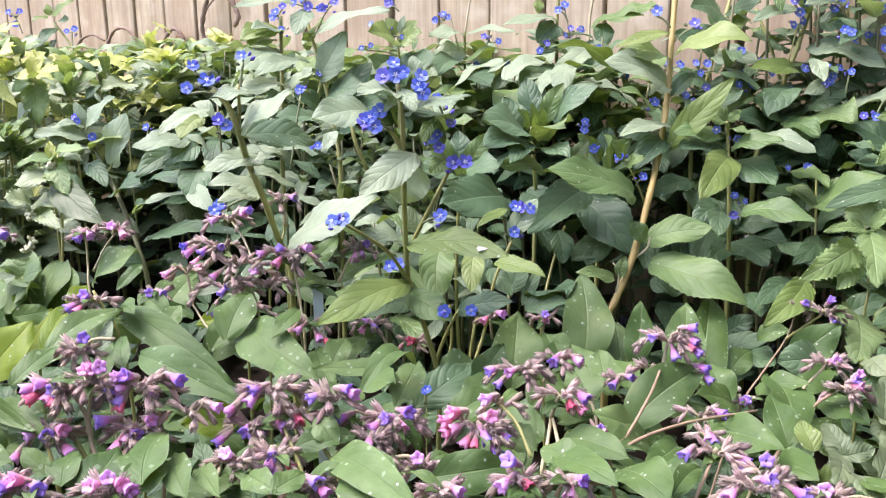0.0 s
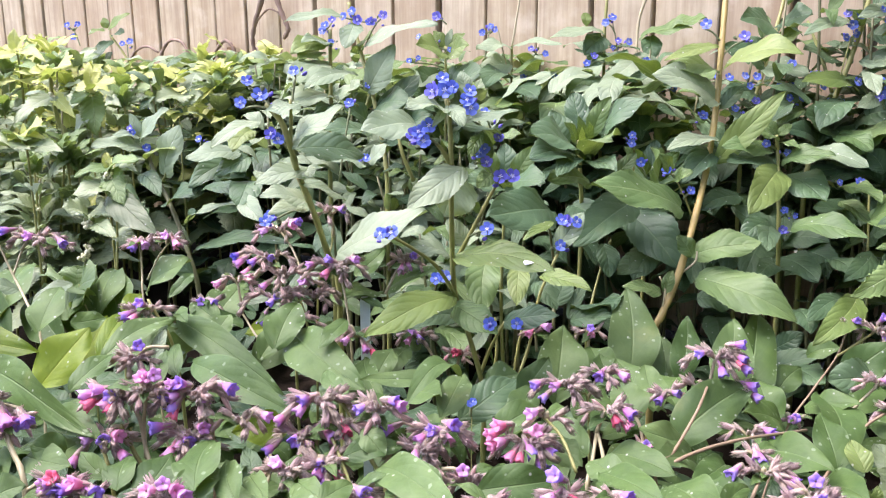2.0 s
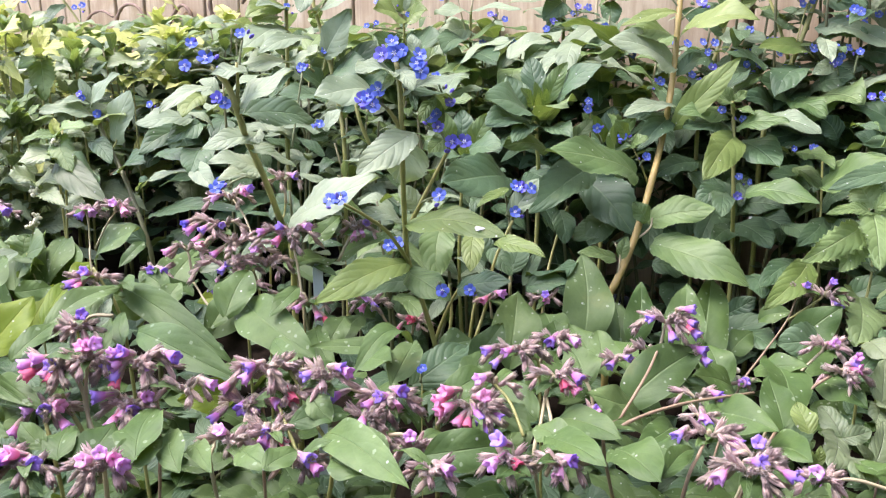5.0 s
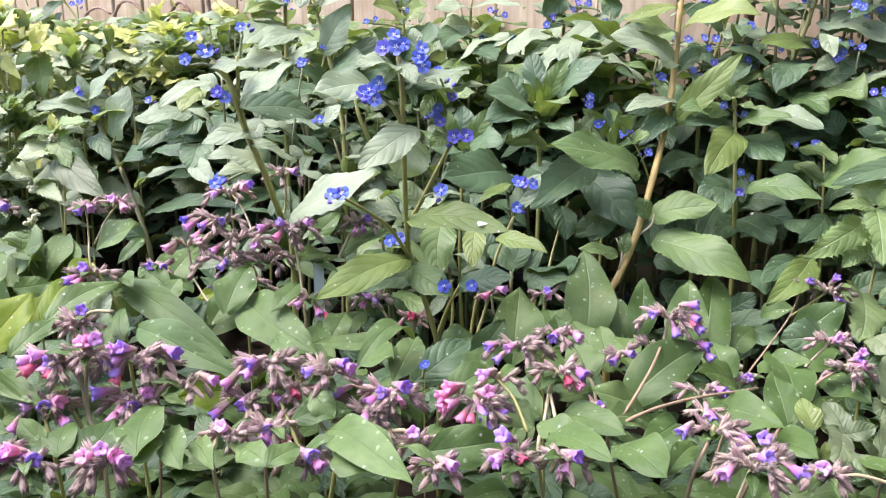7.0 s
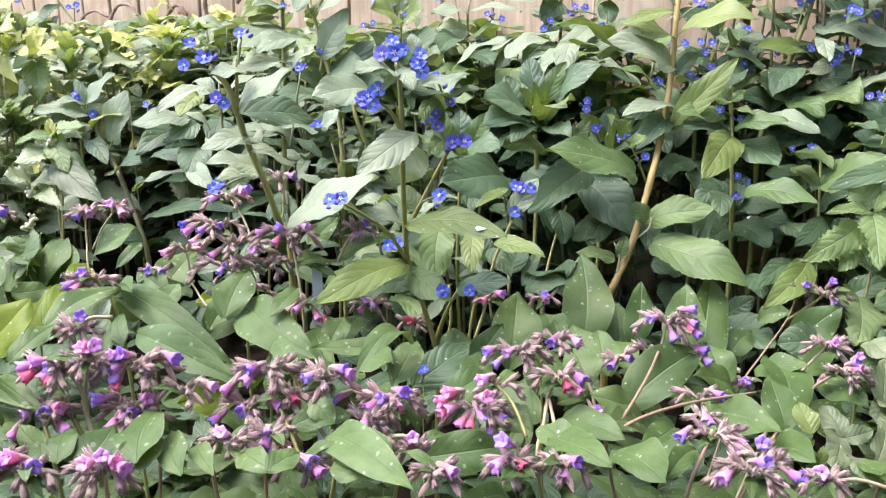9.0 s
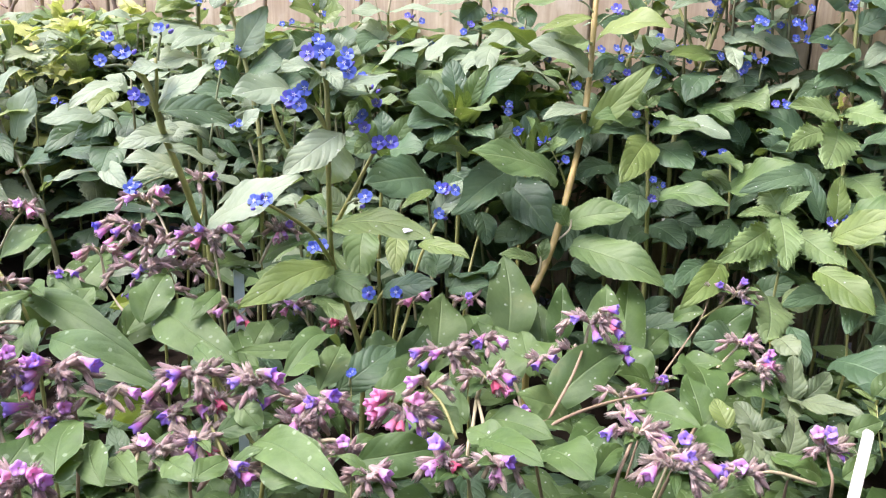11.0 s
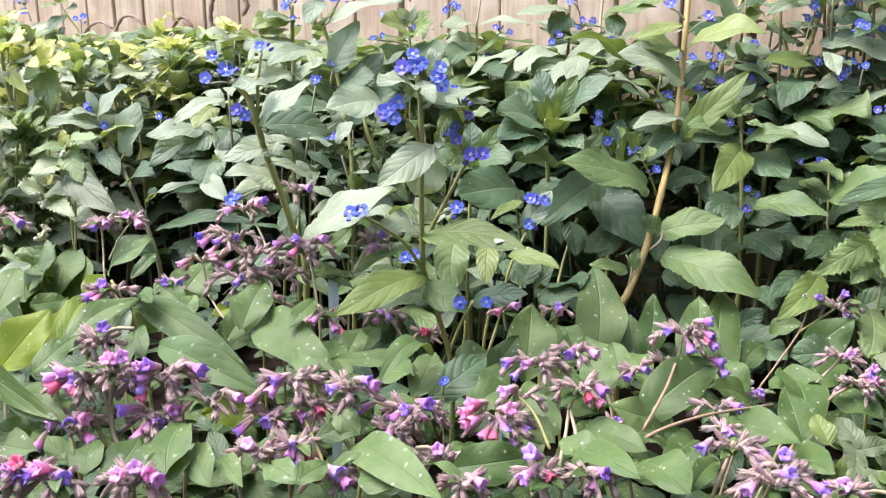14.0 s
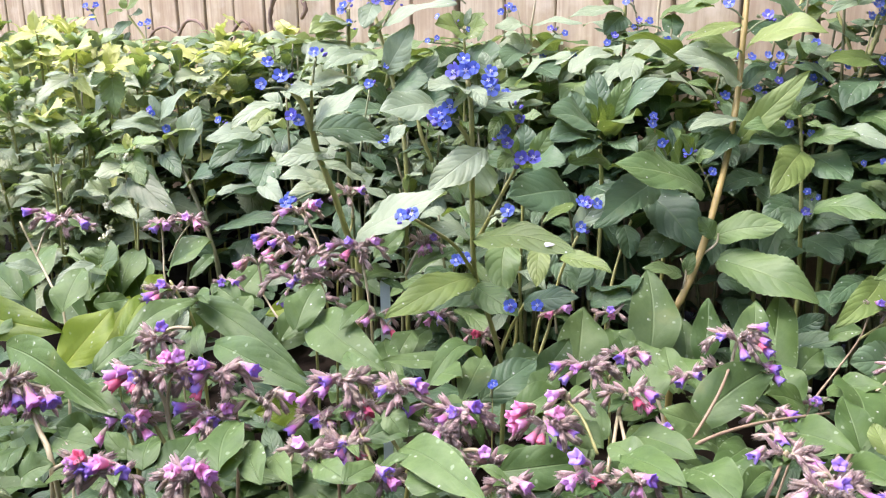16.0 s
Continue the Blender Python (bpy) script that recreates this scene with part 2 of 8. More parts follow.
def calyx_material():
    """Hairy calyx: mauve-brown, dull purple or grey-olive from bud to bud, streaked along its ribs, greener at the foot."""
    n = Nodes("mauve_brown_calyx")
    where = n.add("TexCoord", 3)
    height = n.add("SeparateXYZ", 2, {0: where})
    rnd = n.add("ObjectInfo", 5)
    streak = n.noise(n.add("Mapping", 0, {0: where, 3: (1.0, 1.0, 0.2)}), 7.0, 3.0)
    fuzz = n.noise(where, 40.0, 2.0)
    colour = n.mix(n.ramp(streak, 0.36, 0.64), (0.46, 0.31, 0.26), (0.9, 0.69, 0.61))
    colour = n.mix(n.math("MULTIPLY", n.ramp(rnd, 0.5, 0.85), 0.6), colour, (0.46, 0.4, 0.27))
    colour = n.mix(n.math("MULTIPLY", n.ramp(rnd, 0.4, 0.1), 0.6), colour, (0.48, 0.29, 0.31))
    colour = n.mix(n.math("MULTIPLY", n.ramp(height, 0.3, 0.0), 0.5), colour, (0.36, 0.36, 0.18))
    colour = n.mix(n.math("MULTIPLY", n.ramp(fuzz, 0.5, 0.72), 0.35), colour, (0.68, 0.6, 0.55))
    relief = n.add("Bump", 0, {"Strength": 0.8, "Distance": 0.0014, "Height": n.math("ADD", streak, fuzz)})
    body = n.add("BsdfPrincipled", 0, {"Base Color": colour, "Roughness": 0.75, "Specular IOR Level": 0.3, "Sheen Weight": 0.4, "Normal": relief})
    return n.done(n.add("MixShader", 0, {0: 0.3, 1: body, 2: n.add("BsdfTranslucent", 0, {"Color": colour})}))


CALYX = calyx_material()
HAIR = plain_material("pale_plant_hair", (0.58, 0.52, 0.48), (0.75, 0.7, 0.65), 200.0, 0.6, 0.4)
CALYX_GREEN = plain_material("hairy_green_calyx", (0.13, 0.17, 0.07), (0.27, 0.31, 0.15), 160.0, 0.65, 0.1)
SPLASH = plain_material("white_dropping", (0.6, 0.6, 0.55), (0.8, 0.8, 0.77), 200.0, 0.7)
SOIL = plain_material("dark_soil", (0.008, 0.006, 0.004), (0.025, 0.018, 0.012), 22.0, 0.95, bump=0.9, spec=0.1)


# ---- ways to build ----
FRONT = Vector((0.0, -0.96, 0.28))
UP = Vector((0, 0, 1))


def part(name, bm, material, parent, label="", m=None):
    """Links a bmesh (or a finished mesh) as one mesh object under a thing or a part."""
    mesh = bm
    if isinstance(bm, bmesh.types.BMesh):
        mesh = bpy.data.meshes.new(name)
        bm.to_mesh(mesh)
        bm.free()
        mesh.materials.append(material)
        mesh.shade_smooth()
    ob = new(name, mesh)
    ob.parent = parent
    if m is not None:
        ob.matrix_basis = m
    return tagged(ob, label)


HERE = {}


def thing(name, at, label, category, group="", kind=""):
    """An empty at a thing's foot, that its parts hang from. Parts are given in world metres."""
    ob = new(name)
    ob.empty_display_size = 0.03
    ob.location = at
    HERE[ob] = Vector(at)
    return tagged(ob, label, category, group, kind)


def origin(parent):
    return HERE[parent] if parent in HERE else Vector((0, 0, 0))


def tube(bm, points, radii, sides=7):
    """A tapered tube along points."""
    rings, side = [], None
    for k, p in enumerate(points):
        ahead = (points[min(k + 1, len(points) - 1)] - points[max(k - 1, 0)]).normalized()
        side = (side - ahead * side.dot(ahead)).normalized() if side else ahead.orthogonal().normalized()
        other = ahead.cross(side)
        rings.append([bm.verts.new(p + radii[k] * (math.cos(a) * side + math.sin(a) * other)) for a in (2 * math.pi * i / sides for i in range(sides))])
    for a, b in zip(rings, rings[1:]):
        for i in range(sides):
            bm.faces.new((a[i], a[(i + 1) % sides], b[(i + 1) % sides], b[i]))
    bm.faces.new(rings[-1])
    bm.faces.new(rings[0][::-1])
    return bm


def smooth(points, steps=5):
    """A Catmull-Rom line through points."""
    p = [Vector(q) for q in points]
    p = [2 * p[0] - p[1], *p, 2 * p[-1] - p[-2]]
    out = []
    for a, b, c, d in zip(p, p[1:], p[2:], p[3:]):
        for k in range(steps):
            t = k / steps
            out.append(0.5 * (2 * b + (c - a) * t + (2 * a - 5 * b + 4 * c - d) * t * t + (3 * b - a - 3 * c + d) * t**3))
    return [*out, p[-2]]


def bristles(bm, line, radii):
    """Short stiff hairs that stand out from a stem."""
    r = random.Random(len(line))
    for k in range(len(line) - 1):
        a, b = line[k], line[k + 1]
        ahead = (b - a).normalized()
        one = ahead.orthogonal().normalized()
        other = ahead.cross(one)
        for i in range(int((b - a).length * 1500)):
            c = r.uniform(0, 6.283)
            out = one * math.cos(c) + other * math.sin(c)
            foot = a.lerp(b, r.random()) + out * radii[k] * 0.9
            side = out.cross(ahead) * 0.00011
            tip = foot + out * r.uniform(0.0009, 0.0018) + ahead * r.uniform(-0.0004, 0.0007)
            bm.faces.new([bm.verts.new(q) for q in (foot - side, foot + side, tip)])


def stem(parent, kind, points, thick=0.005, thin=0.0035, name="stem", steps=5):
    """A stem with slight knots, as one tube."""
    line = [q - origin(parent) for q in smooth(points, steps)]
    n = len(line) - 1
    knot = 0.22 if kind == "brown" else 0.08
    radii = [(thick + (thin - thick) * k / n) * (1 + knot * math.sin(k * 2.1 + thick * 5000)) for k in range(n + 1)]
    bm = tube(bmesh.new(), line, radii)
    if kind in ("green", "red", "pale", "fawn") and thick > 0.0019:
        bristles(bm, line, radii)
    return part(name, bm, STEM[kind], parent)


#        a     b     fold  wave  teeth depth rows
SHAPE = {
    "alkanet": (0.6, 0.8, 0.24, 0.05, 13, 0.06, 18),
    "lime": (0.62, 0.84, 0.24, 0.045, 13, 0.05, 16),
    "soft": (0.56, 0.8, 0.26, 0.065, 17, 0.085, 18),
    "pale": (0.6, 0.78, 0.24, 0.055, 13, 0.06, 18),
    "lungwort": (0.7, 0.95, 0.36, 0.06, 0, 0.0, 12),
    "lungwort_lit": (0.7, 0.95, 0.4, 0.06, 0, 0.0, 12),
    "nettle": (0.36, 0.85, 0.22, 0.06, 13, 0.28, 39),
    "young_nettle": (0.36, 0.72, 0.2, 0.06, 12, 0.32, 36),
    "gold": (0.36, 0.85, 0.2, 0.05, 9, 0.26, 27),
    "mint": (0.5, 0.75, 0.2, 0.06, 10, 0.1, 20),
    "cranesbill": (0.5, 0.5, 0.15, 0.05, 4, 0.4, 24),
    "dry": (0.6, 0.8, 0.5, 0.2, 0, 0.0, 10),
}


def leaf_mesh(kind, length, width, bend=0.12, seed=0, twist=0.0, fine=True):
    """A leaf lying along +y with its face to +z: outline, teeth, folded midrib, wavy rim, arched along its length."""
    a, b, fold, wave, teeth, depth, rows = SHAPE[kind]
    r = random.Random(seed)
    peak = (a / (a + b)) ** a * (b / (a + b)) ** b
    across = (-1, -0.75, -0.5, -0.25, -0.06, 0.06, 0.25, 0.5, 0.75, 1) if fine else (-1, -0.6, -0.25, 0, 0.25, 0.6, 1)
    if fine:
        rows = 3 * teeth if teeth > 4 else 24
    veins = 5.0 if "lungwort" in kind else 7.0
    ripple = (0.002 if "lungwort" in kind else 0.006) * (1 if fine else 0)
    verts, uvs, faces = [], [], []
    p1, p2, sway, skew = r.uniform(0, 6), r.uniform(0, 6), r.uniform(-0.05, 0.05), r.uniform(0.9, 1.1)
    fold *= r.uniform(0.4, 1.4)
    curl = r.uniform(-0.15, 0.2)
    for k in range(rows + 1):
        u = k / rows
        half = 0.5 * width * max((max(u, 0.012) ** a * (1 - u) ** b) / peak, 0.012 if u > 0.5 else 0.05)
        z0 = length * (bend * 4 * u * (1 - u) + curl * bend * math.sin(2 * math.pi * u))
        turn = twist * (u - 0.3)
        for v in across:
            edge = 1.0
            if teeth and abs(v) == 1:
                edge = 1 - depth * ((u * teeth + (0.2 if v > 0 else 0)) % 1.0 if depth > 0.08 else 0.5 + 0.5 * math.sin(u * teeth * 6.28 + p1 + 0.8 * math.sin(u * teeth * 2.1)))
            x = v * half * edge * (skew if v > 0 else 2 - skew)
            y = length * (u - (0.1 * abs(v) * depth if depth > 0.2 else 0) - 0.04 * abs(v) ** 2 * (1 - u) * (1 if a < 0.4 else 0.2))
            z = fold * abs(x) - 0.9 * fold * x * x / max(half, 1e-4) * 0.6
            z += ripple * length * math.sin(6.2832 * (veins * u - 2.0 * abs(v))) * (0.3 + abs(v)) * (1 - u)
            z += 1.3 * wave * width * abs(v) ** 2 * math.sin(u * 11 + (p1 if v < 0 else p2))
            x, z = x * math.cos(turn) - z * math.sin(turn), x * math.sin(turn) + z * math.cos(turn)
            verts.append((x + sway * length * math.sin(math.pi * u), y, z + z0))
            uvs.append((0.5 + 0.5 * v, u))
    w = len(across)
    for k in range(rows):
        for i in range(w - 1):
            q = k * w + i
            faces.append((q, q + 1, q + w + 1, q + w))
    mesh = bpy.data.meshes.new(kind + "_leaf")
    mesh.from_pydata(verts, [], faces)
    one, two = mesh.uv_layers.new(name="leaf"), mesh.uv_layers.new(name="metres")
    ids = np.empty(len(mesh.loops), int)
    mesh.loops.foreach_get("vertex_index", ids)
    one.data.foreach_set("uv", np.array(uvs)[ids].ravel())
    two.data.foreach_set("uv", np.array(verts)[ids][:, :2].ravel())
    mesh.materials.append(LEAF[kind])
    mesh.shade_smooth()
    return mesh


def leaf_pose(base, tip, face):
    """The turn that lays a leaf from base to tip, its face between the sky (0) and the path (1)."""
    y = (tip - base).normalized()
    aim = UP * (1 - abs(face)) + FRONT * face
    z = (aim - y * aim.dot(y))
    z = z.normalized() if z.length > 0.05 else y.orthogonal().normalized()
    x = y.cross(z)
    return Matrix(((x.x, y.x, z.x, base.x), (x.y, y.y, z.y, base.y), (x.z, y.z, z.z, base.z), (0, 0, 0, 1)))


COUNT = [0]


def leaf(parent, kind, base, tip, width, face=0.5, bend=0.09, stalk=None, name="leaf", label=""):
    """One leaf, with a stalk from a point of the stem where it has one."""
    COUNT[0] += 1
    base, tip = Vector(base) - origin(parent), Vector(tip) - origin(parent)
    mesh = leaf_mesh(kind, (tip - base).length, width, bend, COUNT[0], random.Random(COUNT[0]).uniform(-0.35, 0.35))
    ob = part(name, mesh, None, parent, label, leaf_pose(base, tip, face))
    if stalk is not None:
        foot = Vector(stalk) - origin(parent)
        line = smooth([foot, foot.lerp(base, 0.5) + UP * 0.004, base], 3)
        part("leaf_stalk", tube(bmesh.new(), line, [0.0014] * len(line), 5), STEM["green"], parent)
    return ob


def petal_disc(radius, cup=0.25):
    """Five rounded petals about +z, each dished and parted from the next, with five raised white scales at the eye."""
    bm = bmesh.new()
    for k in range(5):
        c = 2 * math.pi * k / 5
        heart = bm.verts.new((0, 0, -0.06 * radius))
        rim = []
        for d, rr in ((-0.5, 0.3), (-0.64, 0.62), (-0.58, 0.84), (-0.34, 0.98), (0.0, 1.0), (0.34, 0.98), (0.58, 0.84), (0.64, 0.62), (0.5, 0.3)):
            lift = radius * cup * (rr * rr - 0.35) + radius * 0.13 * d - radius * 0.2 * d * d
            rim.append(bm.verts.new((radius * rr * math.cos(c + d), radius * rr * math.sin(c + d), lift)))
        belly = bm.verts.new((radius * 0.66 * math.cos(c), radius * 0.66 * math.sin(c), radius * (cup * 0.1 + 0.09)))
        for a, b in zip(rim, rim[1:]):
            bm.faces.new((belly, a, b))
        bm.faces.new((heart, rim[0], belly))
        bm.faces.new((heart, belly, rim[-1]))
    for k in range(5):
        c = 2 * math.pi * k / 5
        q = [bm.verts.new((radius * rr * math.cos(c + d), radius * rr * math.sin(c + d), zz * radius)) for rr, d, zz in ((0.02, 0, 0.2), (0.17, 0.42, 0.17), (0.36, 0, 0.17), (0.17, -0.42, 0.17))]
        bm.faces.new(q).material_index = 1
    return bm


def shared(name, bm, *materials):
    mesh = bpy.data.meshes.new(name)
    bm.to_mesh(mesh)
    bm.free()
    for m in materials:
        mesh.materials.append(m)
    mesh.shade_smooth()
    return mesh


def lathe(bm, profile, sides=8, lobes=0.0):
    """A turned form along +z from (radius, height) pairs; lobes: a five-lobed rim."""
    rings = []
    for n, (r, z) in enumerate(profile):
        ring = []
        for i in range(sides):
            a = 2 * math.pi * i / sides
            f = 1 + (lobes * math.cos(5 * a) if len(profile) - 3 <= n <= len(profile) - 2 else 0)
            ring.append(bm.verts.new((r * f * math.cos(a), r * f * math.sin(a), z)))
        rings.append(ring)
    for a, b in zip(rings, rings[1:]):
        for i in range(sides):
            bm.faces.new((a[i], a[(i + 1) % sides], b[(i + 1) % sides], b[i]))
    return bm


def bell(length, mouth):
    """A lungwort corolla: narrow tube, funnel, five short lobes, a shallow throat."""
    bm = lathe(bmesh.new(), [(0.11, 0), (0.14, length * 0.34), (0.21, length * 0.48), (mouth * 0.4, length * 0.64), (mouth * 0.46, length * 0.84), (mouth * 0.56, length), (mouth * 0.4, length * 0.97), (mouth * 0.1, length * 0.84)], 20, 0.1)
    for i, v in enumerate(bm.verts):
        if i // 20 in (5, 6):
            v.co.z += 0.07 * math.cos(5 * 2 * math.pi * (i % 20) / 20)
    return bm


def bud(length, r, teeth=True, seed=1):
    """A ribbed, hairy calyx that widens to five teeth, or a closed pointed bud."""
    if teeth:
        bm = lathe(bmesh.new(), [(r * 0.3, 0), (r * 0.62, length * 0.12), (r * 0.84, length * 0.36), (r, length * 0.62), (r * 1.02, length * 0.8), (r * 0.3, length * 0.56)], 10)
        for i, v in enumerate(bm.verts):
            odd = i % 2
            f = 1 + (0.2 if odd else -0.3)
            if i // 10 == 4:
                v.co.z += length * (0.24 if odd else -0.12)
                f = 0.86 if odd else 0.8
            v.co.x *= f
            v.co.y *= f
    else:
        bm = lathe(bmesh.new(), [(r * 0.4, 0), (r * 0.85, length * 0.2), (r, length * 0.5), (r * 0.72, length * 0.8), (r * 0.1, length)], 10)
    hair = random.Random(seed)
    for k in range(80):
        a, z = hair.uniform(0, 6.283), hair.uniform(0.08, 0.95) * length
        out = Vector((math.cos(a), math.sin(a), 0))
        side = Vector((-math.sin(a), math.cos(a), 0)) * 0.006
        foot = out * r * (0.8 if z < 0.8 * length else 0.55) + UP * z
        tip = foot + (out * hair.uniform(0.08, 0.2) + UP * hair.uniform(0.0, 0.12)) * length
        bm.faces.new([bm.verts.new(q) for q in (foot - side, foot + side, tip)]).material_index = 1
    return bm


BLUE = [shared("blue_flower", petal_disc(1.0, c), PETAL[k], PETAL["white"]) for k, c in (("blue", 0.2), ("blue", 0.4), ("violet_blue", 0.6))]
BELL = {k: shared(k + "_bell", bell(1.0, 0.64), BELL_SKIN[k]) for k in BELL_SKIN}
BUD = [shared("calyx", bud(1.0, w, k), CALYX, HAIR) for w, k in ((0.16, True), (0.185, True), (0.14, False), (0.2, True))]
BUD_GREEN = [shared("green_calyx", bud(1.0, w), CALYX_GREEN, HAIR) for w in (0.25, 0.32)]
BUD_BLUE = shared("flower_bud", bud(1.0, 0.33, False), PETAL["bud_violet"], HAIR)


BRACT = [leaf_mesh("lungwort", q, q * 0.36, 0.15, 77 + k, 0.2, False) for k, q in enumerate((0.017, 0.021, 0.026))]


def aim(at, way, size, spin=0.0):
    """The pose of a form that points along way, size metres large."""
    q = Vector(way).to_track_quat("Z", "Y").to_matrix().to_4x4()
    return Matrix.Translation(at) @ q @ Matrix.Rotation(spin, 4, "Z") @ Matrix.Scale(size, 4)


def blue_head(parent, foot, flowers, radius=0.006, buds=4):
    """A coil of alkanet flowers: hairy stalk and calyces, open flowers and buds, from its foot on the stem."""
    r = random.Random(int(1e5 * (flowers[0][0] + 3)))
    o = origin(parent)
    pts = [Vector(f) - o for f in flowers]
    mid = sum(pts, Vector()) / len(pts)
    foot = Vector(foot) - o
    heart = mid - FRONT * 0.006 - UP * 0.004
    bm = bmesh.new()
    tube(bm, smooth([foot, foot.lerp(heart, 0.5) + UP * 0.003, heart], 3), [0.0012] * 7, 6)
    for p in pts:
        tube(bm, [heart, p - FRONT * 0.004], [0.0008, 0.0013], 5)
    head = part("flower_head", bm, CALYX_GREEN, parent)
    for p in pts:
        way = FRONT + Vector((r.uniform(-0.45, 0.45), 0, r.uniform(-0.1, 0.5))) + (p - mid) * 20
        part("flower", BLUE[r.choice((0, 0, 1, 1, 1, 2))], None, head, "", aim(p, way, radius * r.uniform(0.85, 1.1), r.uniform(0, 6)))
    for k in range(buds):
        q = heart + Vector((r.uniform(-1, 1), r.uniform(-0.5, 0.5), r.uniform(-0.5, 1))) * radius * 1.2
        part("calyx" if k % 3 else "flower_bud", BUD_GREEN[k % 2] if k % 3 else BUD_BLUE, None, head, "", aim(q, q - heart + UP * 0.003, radius * r.uniform(0.6, 0.95)))
    return head


def lung_head(parent, foot, centre, spread, flowers, buds=12):
    """A lungwort flower head: a forked stalk whose arms coil, crowded with hairy calyces, and open bells (place, colour)."""
    r = random.Random(int(1e5 * (centre[0] + 3)))
    o = origin(parent)
    foot, heart = Vector(foot) - o, Vector(centre) - o
    bm = bmesh.new()
    tube(bm, smooth([foot, foot.lerp(heart, 0.6) + UP * 0.004, heart - UP * 0.004], 4), [0.0015 - 0.00004 * k for k in range(9)], 6)
    cymes = 2 if buds < 8 else 3
    buds = int(buds * 1.7)
    turn = r.uniform(-0.4, 0.4)
    arms, calyces = [], []
    for j in range(cymes):
        a = (0.1, math.pi - 0.1, -1.3)[j] + turn
        out = Vector((math.cos(a), 0.75 * math.sin(a), 0))
        arm = [heart - UP * 0.004 + out * spread * 1.05 * f + UP * spread * (0.5 * math.sin(2.7 * f) - 0.3 * f) for f in (0, 0.2, 0.4, 0.6, 0.8, 1.0)]
        tube(bm, arm, [0.0013, 0.0013, 0.0012, 0.0011, 0.001, 0.0009], 5)
        arms += arm
        count = buds // cymes + (1 if j < buds % cymes else 0)
        for k in range(count):
            f = (k + 0.35 + r.random() * 0.3) / count
            i = min(int(f * 5), 4)
            at = arm[i].lerp(arm[i + 1], f * 5 - i)
            ahead = (arm[i + 1] - arm[i]).normalized()
            side = UP.cross(out) * (0.45 if k % 2 else -0.45)
            way = ahead * 0.85 + UP * r.uniform(-0.3, 0.45) + side * 0.95 + FRONT * 0.25
            calyces.append((BUD[r.choice((0, 0, 1, 2))], aim(at + side * 0.0012, way, r.uniform(0.0102, 0.0148), r.uniform(0, 6))))
    bells = []
    for *p, colour in flowers:
        p = Vector(p) - o
        way = (p - heart) * Vector((1, 0.3, 1))
        way = way.normalized() + Vector((r.uniform(-0.25, 0.25), -0.5 + r.uniform(-0.25, 0.2), -0.4))
        way.normalize()
        size = r.uniform(0.0108, 0.0138)
        at = p - way * size * 0.85
        near = min(arms, key=lambda q: (q - at).length)
        tube(bm, [near, at - way * 0.003], [0.001, 0.001], 5)
        calyces.append((BUD[3], aim(at - way * 0.0032, way, r.uniform(0.0108, 0.0125), r.uniform(0, 6))))
        bells.append((colour, aim(at, way, size, r.uniform(0, 6))))
    head = part("flower_head", bm, STEM["hairy"], parent, "mauve-brown hairy calyces on green stalks")
    for mesh, m in calyces:
        part("calyx", mesh, None, head, "", m)
    for colour, m in bells:
        part("flower", BELL[colour], None, head, "", m)
    for k in range(2):
        a = r.uniform(-2.6, -0.5) if k else r.uniform(0, 6)
        base = heart - UP * spread * r.uniform(0.1, 0.5)
        way = Vector((math.cos(a), math.sin(a), r.uniform(-0.3, 0.6)))
        part("bract", BRACT[r.randrange(3)], None, head, "small green bract", leaf_pose(base, base + way, 0.3))
    return head


def spot(parent, at, size, name="white_dropping"):
    """A dried white splash."""
    r = random.Random(int(1e5 * (at[0] + 3)))
    bm = bmesh.new()
    p = Vector(at) - origin(parent)
    c = bm.verts.new(p + FRONT * 0.0015 + UP * 0.0006)
    x = UP.cross(FRONT).normalized()
    rim = [bm.verts.new(p + (x * math.cos(k * 0.7) * 1.3 + (UP * 0.6 - FRONT * 0.5) * math.sin(k * 0.7)) * size * r.uniform(0.6, 1.2) + UP * 0.0006) for k in range(9)]
    for a, b in zip(rim, rim[1:] + rim[:1]):
        bm.faces.new((c, a, b))
    return part(name, bm, SPLASH, parent, "dried white splash")


# ---- fence ----
WOOD_NODES = Nodes("weathered_fence_wood")


